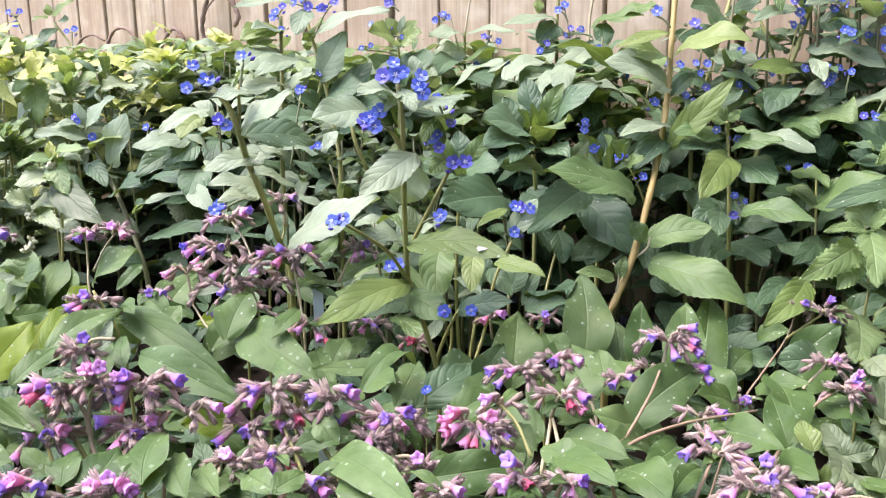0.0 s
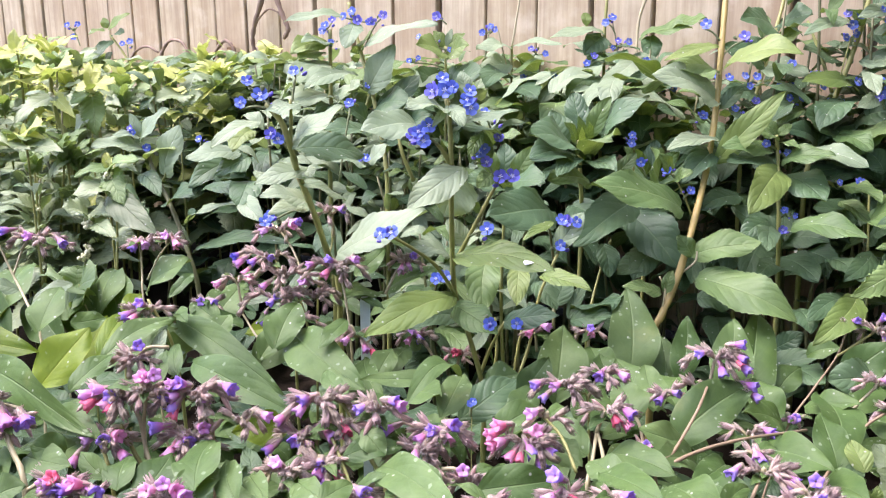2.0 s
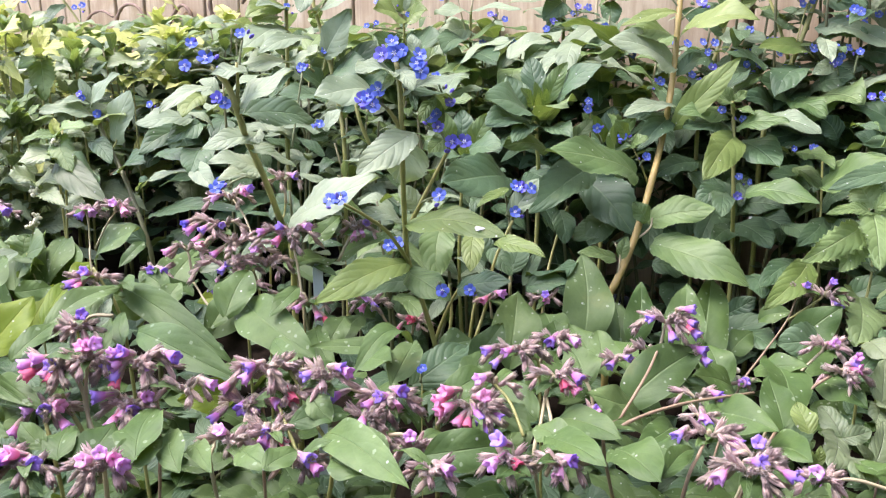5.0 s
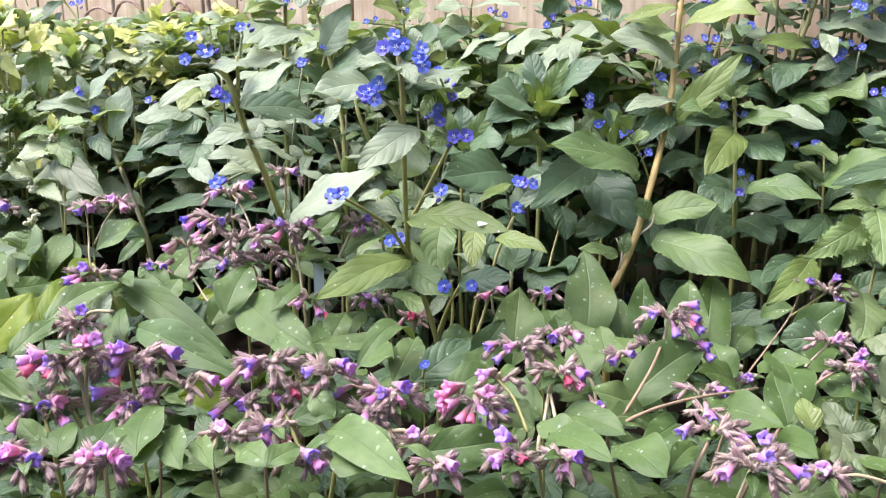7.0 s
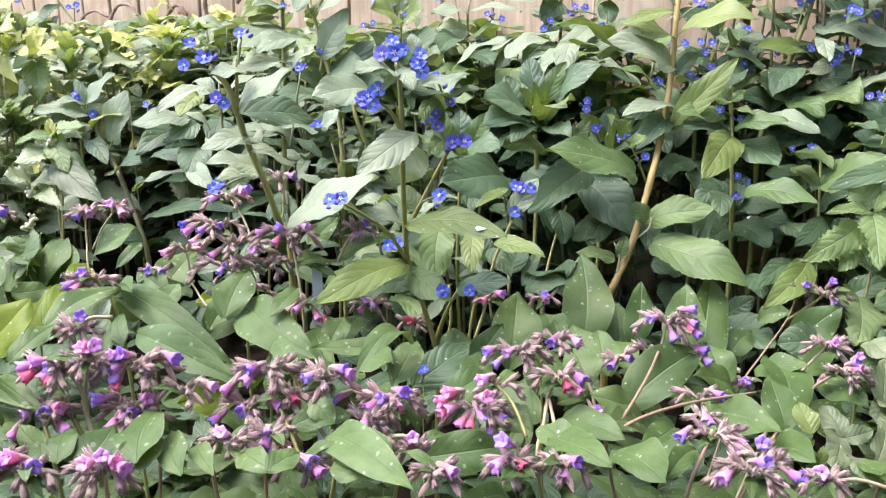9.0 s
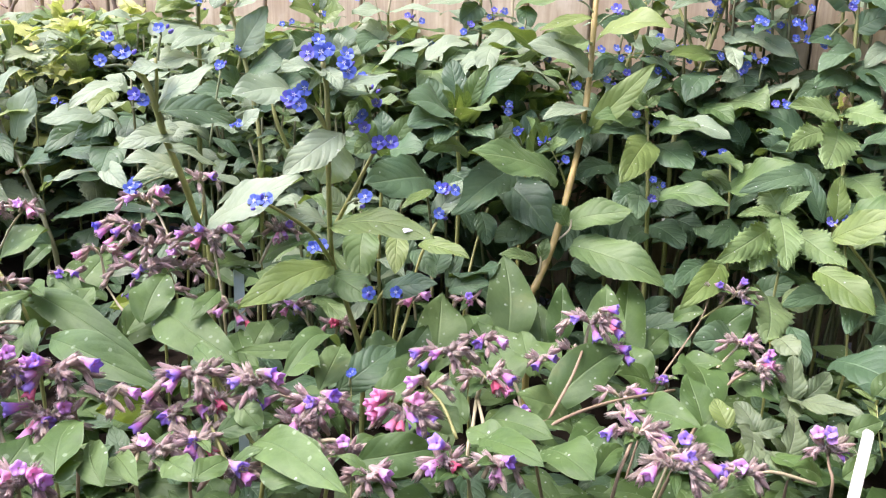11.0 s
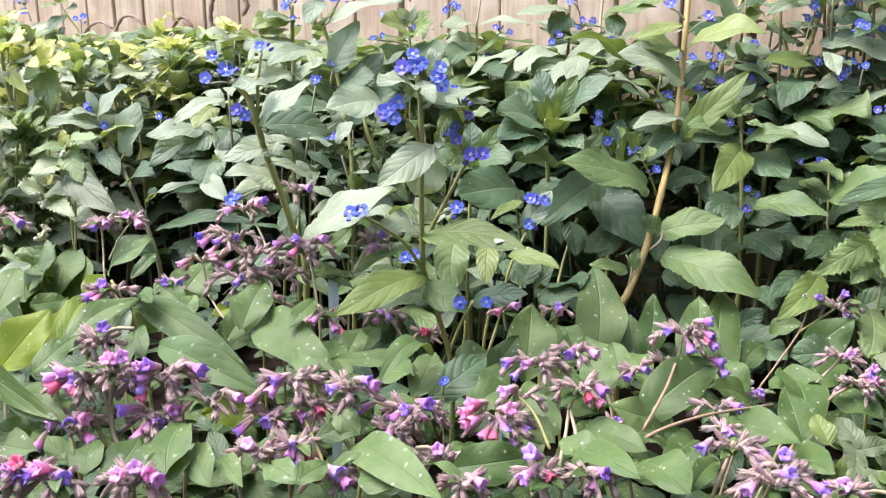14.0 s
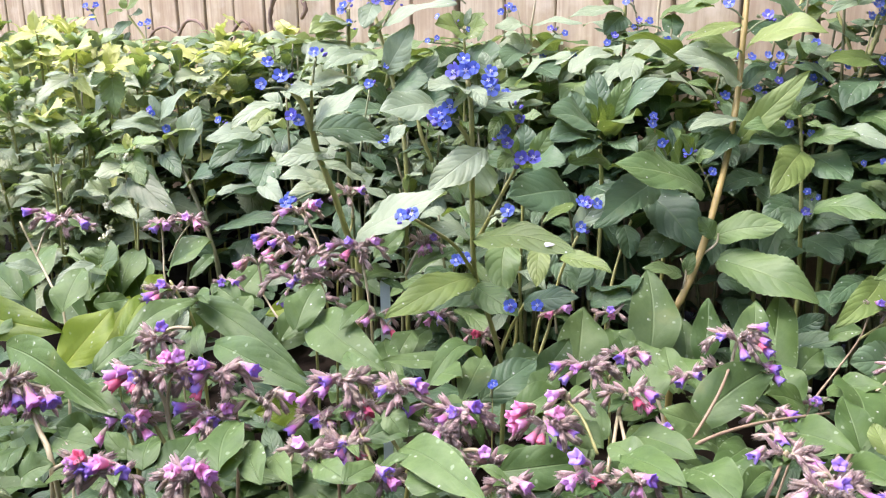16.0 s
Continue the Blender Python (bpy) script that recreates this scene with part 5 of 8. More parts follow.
stem(p, "green", [(0.240, 1.000, 0.308), (0.226, 0.987, 0.337), (0.216, 0.991, 0.355)], 0.0013, 0.0009)
leaf(p, "soft", (0.235, 0.934, 0.253), (0.324, 0.866, 0.226), 0.055, 0.55, 0.14)
leaf(p, "soft", (0.232, 0.950, 0.274), (0.300, 0.925, 0.295), 0.040, 0.55)
leaf(p, "soft", (0.229, 0.940, 0.276), (0.213, 0.946, 0.298), 0.023, 0.60)
leaf(p, "pale", (0.285, 1.072, 0.387), (0.211, 1.019, 0.384), 0.028, 0.35)
leaf(p, "lime", (0.278, 1.056, 0.365), (0.341, 1.017, 0.452), 0.034, 0.65)
leaf(p, "lime", (0.296, 1.125, 0.472), (0.374, 1.069, 0.493), 0.057, 0.40, 0.16)
leaf(p, "pale", (0.288, 1.115, 0.434), (0.197, 1.062, 0.469), 0.056, 0.60)
leaf(p, "lime", (0.291, 1.132, 0.499), (0.214, 1.086, 0.485), 0.023, 0.40)
leaf(p, "soft", (0.291, 1.134, 0.469), (0.214, 1.084, 0.475), 0.037, 0.50)
leaf(p, "soft", (0.191, 0.911, 0.242), (0.146, 0.893, 0.254), 0.021, 0.50)
leaf(p, "soft", (0.197, 0.911, 0.242), (0.204, 0.917, 0.266), 0.015, 0.70)
leaf(p, "soft", (0.211, 0.993, 0.360), (0.194, 0.978, 0.385), 0.018, 0.70)
leaf(p, "soft", (0.215, 0.991, 0.355), (0.232, 0.974, 0.366), 0.019, 0.60)
leaf(p, "alkanet", (0.282, 1.080, 0.378), (0.227, 1.010, 0.346), 0.033, 0.60)
leaf(p, "alkanet", (0.265, 1.100, 0.375), (0.222, 1.101, 0.379), 0.033, 0.60)
leaf(p, "alkanet", (0.294, 1.113, 0.424), (0.322, 1.120, 0.452), 0.021, 0.60)
leaf(p, "alkanet", (0.242, 0.958, 0.223), (0.281, 0.955, 0.211), 0.036, 0.40)
blue_head(p, (0.216, 0.991, 0.355), [(0.205, 0.986, 0.365)], 0.0064)
blue_head(p, (0.226, 0.985, 0.331), [(0.232, 0.980, 0.343)], 0.0056)
blue_head(p, (0.281, 1.097, 0.404), [(0.267, 1.092, 0.418)], 0.0060)
blue_head(p, (0.265, 1.121, 0.459), [(0.248, 1.117, 0.475)], 0.0055)
blue_head(p, (0.295, 1.144, 0.507), [(0.275, 1.141, 0.528)], 0.0070)
blue_head(p, (0.298, 1.140, 0.490), [(0.323, 1.138, 0.513)], 0.0080)
blue_head(p, (0.335, 1.131, 0.415), [(0.314, 1.125, 0.424), (0.323, 1.123, 0.416)], 0.0056)
blue_head(p, (0.346, 1.132, 0.419), [(0.340, 1.128, 0.433)], 0.0060)

p = thing("alkanet_plant", (0.351, 1.016, 0.000), "alkanet with a pale heart-shaped leaf and small blue flowers", "plant", "alkanet plants")
stem(p, "green", [(0.351, 1.016, 0.000), (0.353, 1.020, 0.114), (0.354, 1.022, 0.190), (0.349, 1.017, 0.249), (0.343, 1.007, 0.293), (0.342, 1.021, 0.345), (0.348, 1.049, 0.375), (0.346, 1.055, 0.398)], 0.0030, 0.0022)
leaf(p, "lime", (0.347, 1.035, 0.359), (0.291, 0.953, 0.322), 0.044, 0.85)
leaf(p, "alkanet", (0.359, 1.053, 0.350), (0.386, 0.986, 0.329), 0.055, 0.60)
leaf(p, "alkanet", (0.347, 1.057, 0.365), (0.280, 1.017, 0.373), 0.038, 0.55)
leaf(p, "soft", (0.341, 1.051, 0.381), (0.274, 1.021, 0.388), 0.035, 0.50)
leaf(p, "soft", (0.349, 1.037, 0.368), (0.397, 0.999, 0.380), 0.034, 0.50)
leaf(p, "pale", (0.383, 1.051, 0.381), (0.433, 0.996, 0.368), 0.037, 0.50)
leaf(p, "soft", (0.348, 0.979, 0.301), (0.412, 0.927, 0.301), 0.038, 0.50)
spot(p, (0.394, 0.962, 0.314), 0.0057)
spot(p, (0.405, 0.938, 0.304), 0.0025)
leaf(p, "alkanet", (0.328, 1.000, 0.304), (0.291, 0.975, 0.288), 0.026, 0.60)
leaf(p, "alkanet", (0.329, 0.998, 0.299), (0.311, 0.942, 0.281), 0.027, 0.70)
leaf(p, "soft", (0.345, 1.054, 0.393), (0.312, 1.025, 0.403), 0.033, 0.50)
leaf(p, "soft", (0.351, 1.053, 0.389), (0.363, 1.021, 0.385), 0.018, 0.40)
leaf(p, "soft", (0.346, 1.055, 0.398), (0.330, 1.060, 0.418), 0.016, 0.70)
leaf(p, "soft", (0.348, 1.055, 0.398), (0.364, 1.058, 0.411), 0.013, 0.70)
leaf(p, "alkanet", (0.317, 1.086, 0.318), (0.252, 1.032, 0.310), 0.031, 0.60)
leaf(p, "alkanet", (0.359, 1.049, 0.255), (0.308, 1.083, 0.306), 0.043, 0.70)
leaf(p, "alkanet", (0.359, 1.048, 0.248), (0.386, 0.983, 0.237), 0.047, 0.60)
leaf(p, "alkanet", (0.359, 1.046, 0.241), (0.307, 0.963, 0.242), 0.029, 0.60)
leaf(p, "alkanet", (0.394, 1.069, 0.250), (0.418, 1.017, 0.249), 0.044, 0.60)
leaf(p, "alkanet", (0.379, 1.092, 0.260), (0.422, 1.053, 0.268), 0.043, 0.60)
blue_head(p, (0.344, 1.005, 0.283), [(0.345, 0.999, 0.294)], 0.0058)
blue_head(p, (0.346, 1.011, 0.306), [(0.359, 1.004, 0.310), (0.347, 1.005, 0.316)], 0.0046)
blue_head(p, (0.347, 1.051, 0.381), [(0.332, 1.044, 0.389)], 0.0056)
blue_head(p, (0.349, 1.049, 0.375), [(0.357, 1.042, 0.378)], 0.0050)
spot(p, (0.378, 1.040, 0.257), 0.0035)

p = thing("alkanet_plant", (0.359, 1.209, 0.000), "tall alkanet stems beside the fence with blue flowers", "plant", "alkanet plants")
stem(p, "green", [(0.359, 1.209, 0.000), (0.352, 1.204, 0.218), (0.347, 1.201, 0.363), (0.359, 1.213, 0.412), (0.384, 1.249, 0.472), (0.412, 1.289, 0.546), (0.419, 1.297, 0.577)], 0.0030, 0.0025)
leaf(p, "alkanet", (0.411, 1.285, 0.531), (0.443, 1.247, 0.541), 0.057, 0.60)
leaf(p, "alkanet", (0.404, 1.283, 0.523), (0.345, 1.245, 0.537), 0.055, 0.60)
leaf(p, "lime", (0.395, 1.267, 0.499), (0.429, 1.241, 0.518), 0.037, 0.50)
leaf(p, "pale", (0.380, 1.248, 0.469), (0.430, 1.206, 0.464), 0.047, 0.50)
leaf(p, "alkanet", (0.384, 1.249, 0.472), (0.320, 1.235, 0.500), 0.043, 0.60)
leaf(p, "alkanet", (0.372, 1.241, 0.438), (0.307, 1.198, 0.433), 0.038, 0.60)
leaf(p, "alkanet", (0.368, 1.237, 0.422), (0.422, 1.195, 0.421), 0.046, 0.60)
blue_head(p, (0.386, 1.222, 0.446), [(0.412, 1.222, 0.477)], 0.0070)
blue_head(p, (0.419, 1.171, 0.449), [(0.421, 1.167, 0.465)], 0.0045)

p = thing("alkanet_plant", (0.426, 1.147, 0.000), "thick-stemmed alkanet with many small blue flower heads", "plant", "alkanet plants")
stem(p, "green", [(0.426, 1.147, 0.000), (0.420, 1.143, 0.195), (0.415, 1.140, 0.326), (0.428, 1.152, 0.373), (0.453, 1.168, 0.434), (0.473, 1.181, 0.485), (0.492, 1.196, 0.543), (0.498, 1.203, 0.572)], 0.0037, 0.0033)
stem(p, "green", [(0.453, 1.180, 0.441), (0.443, 1.201, 0.485), (0.428, 1.224, 0.533)], 0.0025, 0.0019)
stem(p, "green", [(0.453, 1.166, 0.427), (0.456, 1.165, 0.464), (0.469, 1.177, 0.511)], 0.0012, 0.0009)
stem(p, "green", [(0.562, 1.227, 0.461), (0.563, 1.239, 0.507), (0.560, 1.252, 0.560)], 0.0022, 0.0019)
stem(p, "green", [(0.585, 1.227, 0.461), (0.597, 1.237, 0.499), (0.609, 1.251, 0.552)], 0.0022, 0.0019)
leaf(p, "lime", (0.483, 1.170, 0.442), (0.393, 1.122, 0.457), 0.039, 0.45)
leaf(p, "pale", (0.485, 1.180, 0.482), (0.557, 1.102, 0.456), 0.052, 0.50)
leaf(p, "pale", (0.473, 1.193, 0.530), (0.396, 1.137, 0.515), 0.026, 0.40)
leaf(p, "pale", (0.535, 1.196, 0.542), (0.462, 1.142, 0.536), 0.029, 0.70)
leaf(p, "pale", (0.476, 1.125, 0.469), (0.468, 1.077, 0.442), 0.025, 0.60)
leaf(p, "pale", (0.489, 1.118, 0.440), (0.453, 1.094, 0.427), 0.022, 0.70)
leaf(p, "alkanet", (0.483, 1.176, 0.463), (0.530, 1.127, 0.476), 0.042, 0.50)
leaf(p, "alkanet", (0.494, 1.189, 0.514), (0.540, 1.156, 0.507), 0.041, 0.60)
leaf(p, "pale", (0.577, 1.239, 0.507), (0.599, 1.193, 0.529), 0.063, 0.60)
leaf(p, "alkanet", (0.539, 1.172, 0.449), (0.567, 1.120, 0.444), 0.056, 0.60)
leaf(p, "alkanet", (0.479, 1.161, 0.405), (0.516, 1.113, 0.420), 0.055, 0.60)
leaf(p, "soft", (0.474, 1.127, 0.394), (0.501, 1.056, 0.398), 0.072, 0.60)
leaf(p, "alkanet", (0.449, 1.157, 0.391), (0.394, 1.112, 0.417), 0.051, 0.70)
leaf(p, "alkanet", (0.438, 1.151, 0.369), (0.373, 1.107, 0.400), 0.039, 0.70)
leaf(p, "alkanet", (0.445, 1.189, 0.395), (0.451, 1.104, 0.385), 0.054, 0.60)
leaf(p, "pale", (0.529, 1.132, 0.411), (0.539, 1.072, 0.420), 0.064, 0.70)
leaf(p, "soft", (0.437, 1.106, 0.392), (0.459, 1.051, 0.381), 0.041, 0.50)
leaf(p, "alkanet", (0.472, 1.231, 0.477), (0.411, 1.183, 0.496), 0.047, 0.50)
leaf(p, "alkanet", (0.460, 1.234, 0.492), (0.479, 1.185, 0.500), 0.047, 0.50)
blue_head(p, (0.474, 1.185, 0.500), [(0.476, 1.181, 0.516), (0.464, 1.179, 0.511)], 0.0060)
blue_head(p, (0.494, 1.114, 0.424), [(0.489, 1.110, 0.441), (0.494, 1.112, 0.448), (0.484, 1.109, 0.438)], 0.0060)
blue_head(p, (0.479, 1.162, 0.449), [(0.475, 1.155, 0.456)], 0.0060)
blue_head(p, (0.524, 1.180, 0.478), [(0.535, 1.177, 0.500), (0.546, 1.176, 0.497)], 0.0066)
blue_head(p, (0.569, 1.182, 0.485), [(0.574, 1.177, 0.498), (0.563, 1.177, 0.498)], 0.0064)
blue_head(p, (0.560, 1.243, 0.522), [(0.552, 1.238, 0.537)], 0.0070)
blue_head(p, (0.544, 1.105, 0.385), [(0.532, 1.099, 0.398), (0.550, 1.100, 0.399)], 0.0060)
blue_head(p, (0.480, 1.100, 0.368), [(0.457, 1.096, 0.388), (0.469, 1.094, 0.380)], 0.0052)
blue_head(p, (0.448, 1.039, 0.335), [(0.442, 1.034, 0.345)], 0.0056)
blue_head(p, (0.441, 1.091, 0.333), [(0.437, 1.083, 0.337)], 0.0040)
blue_head(p, (0.524, 1.168, 0.434), [(0.537, 1.164, 0.449), (0.554, 1.165, 0.451)], 0.0050)

p = thing("alkanet_plant", (0.452, 1.014, 0.000), "low alkanet leaves beside stinging nettles", "plant", "alkanet plants")
leaf(p, "soft", (0.427, 1.050, 0.338), (0.449, 0.987, 0.330), 0.034, 0.50)
leaf(p, "soft", (0.432, 1.065, 0.316), (0.462, 1.019, 0.294), 0.025, 0.50)
leaf(p, "soft", (0.444, 1.001, 0.306), (0.493, 0.939, 0.346), 0.050, 0.55)
leaf(p, "soft", (0.493, 1.049, 0.371), (0.501, 0.997, 0.369), 0.025, 0.40)
leaf(p, "alkanet", (0.459, 1.021, 0.262), (0.405, 0.964, 0.242), 0.027, 0.60)
leaf(p, "alkanet", (0.411, 1.019, 0.255), (0.431, 0.964, 0.242), 0.031, 0.50)
leaf(p, "lime", (0.388, 0.883, 0.248), (0.318, 0.804, 0.223), 0.032, 0.70)
leaf(p, "alkanet", (0.479, 1.021, 0.262), (0.486, 0.937, 0.216), 0.042, 0.60)
leaf(p, "alkanet", (0.486, 1.075, 0.350), (0.464, 1.081, 0.377), 0.033, 0.70)
leaf(p, "alkanet", (0.497, 1.051, 0.340), (0.509, 0.993, 0.355), 0.055, 0.60)
leaf(p, "alkanet", (0.459, 1.080, 0.292), (0.401, 1.064, 0.309), 0.038, 0.60)
leaf(p, "alkanet", (0.473, 1.073, 0.264), (0.493, 1.030, 0.295), 0.042, 0.60)
leaf(p, "alkanet", (0.405, 0.959, 0.223), (0.348, 0.905, 0.213), 0.027, 0.60)
leaf(p, "alkanet", (0.353, 0.955, 0.211), (0.351, 0.902, 0.201), 0.031, 0.60)
leaf(p, "alkanet", (0.327, 0.944, 0.166), (0.355, 0.930, 0.192), 0.027, 0.60)
leaf(p, "alkanet", (0.307, 0.917, 0.142), (0.363, 0.896, 0.177), 0.036, 0.50)
leaf(p, "alkanet", (0.329, 0.892, 0.165), (0.348, 0.841, 0.166), 0.036, 0.50)
stem(p, "green", [(0.452, 1.014, 0.000), (0.452, 1.008, 0.117), (0.452, 1.004, 0.196), (0.462, 1.040, 0.257), (0.468, 1.071, 0.337)], 0.0019, 0.0015)

p = thing("alkanet_plant", (-0.369, 1.036, 0.000), "dark alkanet stem with rounded pale leaf and one blue flower", "plant", "alkanet plants")
stem(p, "dark", [(-0.369, 1.036, 0.000), (-0.366, 1.033, 0.121), (-0.364, 1.031, 0.202), (-0.376, 1.041, 0.243), (-0.405, 1.075, 0.293), (-0.442, 1.117, 0.337), (-0.465, 1.146, 0.371)], 0.0034, 0.0027)
stem(p, "green", [(-0.431, 1.103, 0.325), (-0.419, 1.099, 0.347), (-0.407, 1.103, 0.404)], 0.0012, 0.0009)
leaf(p, "pale", (-0.426, 1.106, 0.337), (-0.388, 1.083, 0.406), 0.048, 0.60)
leaf(p, "lime", (-0.457, 1.132, 0.356), (-0.397, 1.075, 0.376), 0.030, 0.40)
leaf(p, "pale", (-0.459, 1.132, 0.356), (-0.487, 1.088, 0.349), 0.021, 0.30)
leaf(p, "pale", (-0.469, 1.145, 0.367), (-0.516, 1.095, 0.377), 0.039, 0.50)
leaf(p, "pale", (-0.472, 1.147, 0.378), (-0.420, 1.128, 0.422), 0.039, 0.50)
leaf(p, "pale", (-0.472, 1.148, 0.382), (-0.498, 1.119, 0.388), 0.021, 0.40)
leaf(p, "pale", (-0.472, 1.148, 0.382), (-0.487, 1.157, 0.414), 0.015, 0.70)
leaf(p, "alkanet", (-0.464, 1.126, 0.336), (-0.423, 1.080, 0.314), 0.026, 0.60)
leaf(p, "alkanet", (-0.412, 1.077, 0.304), (-0.362, 1.032, 0.326), 0.043, 0.50)
leaf(p, "pale", (-0.365, 1.003, 0.295), (-0.283, 0.960, 0.326), 0.030, 0.25)
leaf(p, "alkanet", (-0.362, 1.002, 0.291), (-0.341, 0.978, 0.316), 0.019, 0.60)
leaf(p, "alkanet", (-0.350, 1.033, 0.332), (-0.288, 0.982, 0.332), 0.025, 0.40)
leaf(p, "pale", (-0.289, 0.995, 0.382), (-0.341, 0.953, 0.380), 0.037, 0.45)
leaf(p, "alkanet", (-0.298, 1.013, 0.372), (-0.344, 0.965, 0.346), 0.036, 0.80)
leaf(p, "alkanet", (-0.279, 0.994, 0.377), (-0.312, 0.968, 0.360), 0.035, 0.60)
leaf(p, "alkanet", (-0.276, 0.987, 0.350), (-0.277, 0.930, 0.328), 0.039, 0.70)
leaf(p, "pale", (-0.278, 0.952, 0.334), (-0.243, 0.907, 0.318), 0.025, 0.70)
leaf(p, "alkanet", (-0.348, 0.985, 0.265), (-0.218, 0.921, 0.291), 0.026, 0.40)
leaf(p, "pale", (-0.245, 0.923, 0.425), (-0.278, 0.856, 0.404), 0.024, 0.35)
leaf(p, "lime", (-0.256, 0.931, 0.415), (-0.269, 0.896, 0.397), 0.030, 0.70)
leaf(p, "alkanet", (-0.362, 1.007, 0.230), (-0.403, 1.012, 0.250), 0.026, 0.60)
leaf(p, "alkanet", (-0.444, 1.076, 0.300), (-0.465, 1.030, 0.323), 0.059, 0.60)
blue_head(p, (-0.457, 1.132, 0.356), [(-0.455, 1.127, 0.371)], 0.0058)
blue_head(p, (-0.469, 1.147, 0.378), [(-0.482, 1.143, 0.395), (-0.479, 1.142, 0.390)], 0.0055)
blue_head(p, (-0.355, 1.043, 0.369), [(-0.353, 1.040, 0.393)], 0.0056)

p = thing("alkanet_plant", (-0.713, 1.756, 0.000), "distant alkanet with blue flowers before the fence boards", "plant", "alkanet plants")
stem(p, "green", [(-0.713, 1.756, 0.000), (-0.702, 1.738, 0.208), (-0.695, 1.726, 0.346), (-0.724, 1.776, 0.420), (-0.761, 1.810, 0.475), (-0.800, 1.832, 0.520)], 0.0030, 0.0022)
leaf(p, "lime", (-0.804, 1.834, 0.531), (-0.751, 1.823, 0.564), 0.025, 0.60)
leaf(p, "lime", (-0.808, 1.835, 0.534), (-0.815, 1.841, 0.556), 0.019, 0.80)
leaf(p, "alkanet", (-0.794, 1.829, 0.509), (-0.827, 1.776, 0.465), 0.030, 0.50)
leaf(p, "alkanet", (-0.799, 1.823, 0.486), (-0.795, 1.796, 0.462), 0.015, 0.80)
leaf(p, "lime", (-0.812, 1.834, 0.531), (-0.833, 1.801, 0.522), 0.024, 0.40)
leaf(p, "alkanet", (-0.794, 1.832, 0.520), (-0.760, 1.812, 0.524), 0.028, 0.50)
blue_head(p, (-0.747, 1.787, 0.465), [(-0.757, 1.788, 0.503), (-0.741, 1.789, 0.507)], 0.0070)
blue_head(p, (-0.874, 1.846, 0.498), [(-0.899, 1.849, 0.541), (-0.876, 1.849, 0.543), (-0.885, 1.843, 0.517)], 0.0075)
blue_head(p, (-0.692, 1.626, 0.438), [(-0.647, 1.605, 0.390)], 0.0060)
blue_head(p, (-0.443, 1.516, 0.404), [(-0.478, 1.513, 0.427)], 0.0060)

p = thing("lungwort_plant", (-0.222, 0.515, 0.000), "spotted lungwort with pink and violet bells on the near edge", "plant", "lungwort plants")
stem(p, "pale", [(-0.222, 0.515, 0.000), (-0.215, 0.505, 0.129), (-0.210, 0.499, 0.215), (-0.224, 0.516, 0.242), (-0.229, 0.521, 0.264), (-0.239, 0.525, 0.278)], 0.0018, 0.0014)
stem(p, "pale", [(-0.224, 0.515, 0.238), (-0.226, 0.520, 0.260), (-0.221, 0.516, 0.282)], 0.0015, 0.0012)
stem(p, "green", [(-0.233, 0.518, 0.000), (-0.239, 0.506, 0.143), (-0.243, 0.501, 0.226), (-0.249, 0.507, 0.247), (-0.250, 0.509, 0.257)], 0.0016, 0.0012)
stem(p, "green", [(-0.224, 0.512, 0.228), (-0.237, 0.518, 0.249), (-0.242, 0.520, 0.260)], 0.0016, 0.0012)
stem(p, "fawn", [(-0.200, 0.522, 0.000), (-0.185, 0.512, 0.135), (-0.177, 0.509, 0.213), (-0.177, 0.515, 0.238), (-0.179, 0.521, 0.260)], 0.0013, 0.0010)
lung_head(p, (-0.239, 0.525, 0.277), (-0.245, 0.525, 0.279), 0.019, [(-0.264, 0.516, 0.282, "mauve"), (-0.261, 0.514, 0.276, "red"), (-0.250, 0.514, 0.276, "pink"), (-0.245, 0.513, 0.273, "red"), (-0.256, 0.516, 0.286, "mauve"), (-0.245, 0.516, 0.282, "violet")], 16)
lung_head(p, (-0.221, 0.516, 0.282), (-0.221, 0.517, 0.288), 0.013, [(-0.212, 0.510, 0.300, "mauve"), (-0.217, 0.510, 0.298, "pink"), (-0.221, 0.510, 0.298, "pink")], 8)
lung_head(p, (-0.179, 0.521, 0.260), (-0.194, 0.526, 0.280), 0.022, [(-0.205, 0.518, 0.290, "mauve"), (-0.210, 0.516, 0.281, "violet"), (-0.204, 0.516, 0.282, "mauve"), (-0.204, 0.514, 0.274, "violet"), (-0.203, 0.513, 0.270, "red"), (-0.164, 0.518, 0.288, "violet"), (-0.199, 0.518, 0.291, "violet"), (-0.182, 0.515, 0.278, "mauve")], 20)
lung_head(p, (-0.179, 0.520, 0.258), (-0.162, 0.523, 0.266), 0.014, [(-0.139, 0.513, 0.271, "mauve")], 9)
lung_head(p, (-0.179, 0.519, 0.255), (-0.196, 0.519, 0.253), 0.017, [(-0.216, 0.511, 0.262, "violet"), (-0.198, 0.508, 0.250, "pink"), (-0.205, 0.506, 0.245, "pink"), (-0.192, 0.505, 0.240, "mauve"), (-0.182, 0.511, 0.263, "mauve"), (-0.192, 0.509, 0.254, "violet")], 14)
lung_head(p, (-0.242, 0.520, 0.258), (-0.251, 0.518, 0.252), 0.013, [(-0.262, 0.508, 0.253, "mauve"), (-0.239, 0.509, 0.257, "pink"), (-0.235, 0.506, 0.243, "mauve"), (-0.270, 0.504, 0.239, "mauve"), (-0.249, 0.508, 0.254, "violet")], 11)
lung_head(p, (-0.229, 0.446, 0.253), (-0.231, 0.446, 0.250), 0.013, [(-0.242, 0.437, 0.257, "violet"), (-0.222, 0.437, 0.256, "violet"), (-0.236, 0.438, 0.261, "pink")], 8)
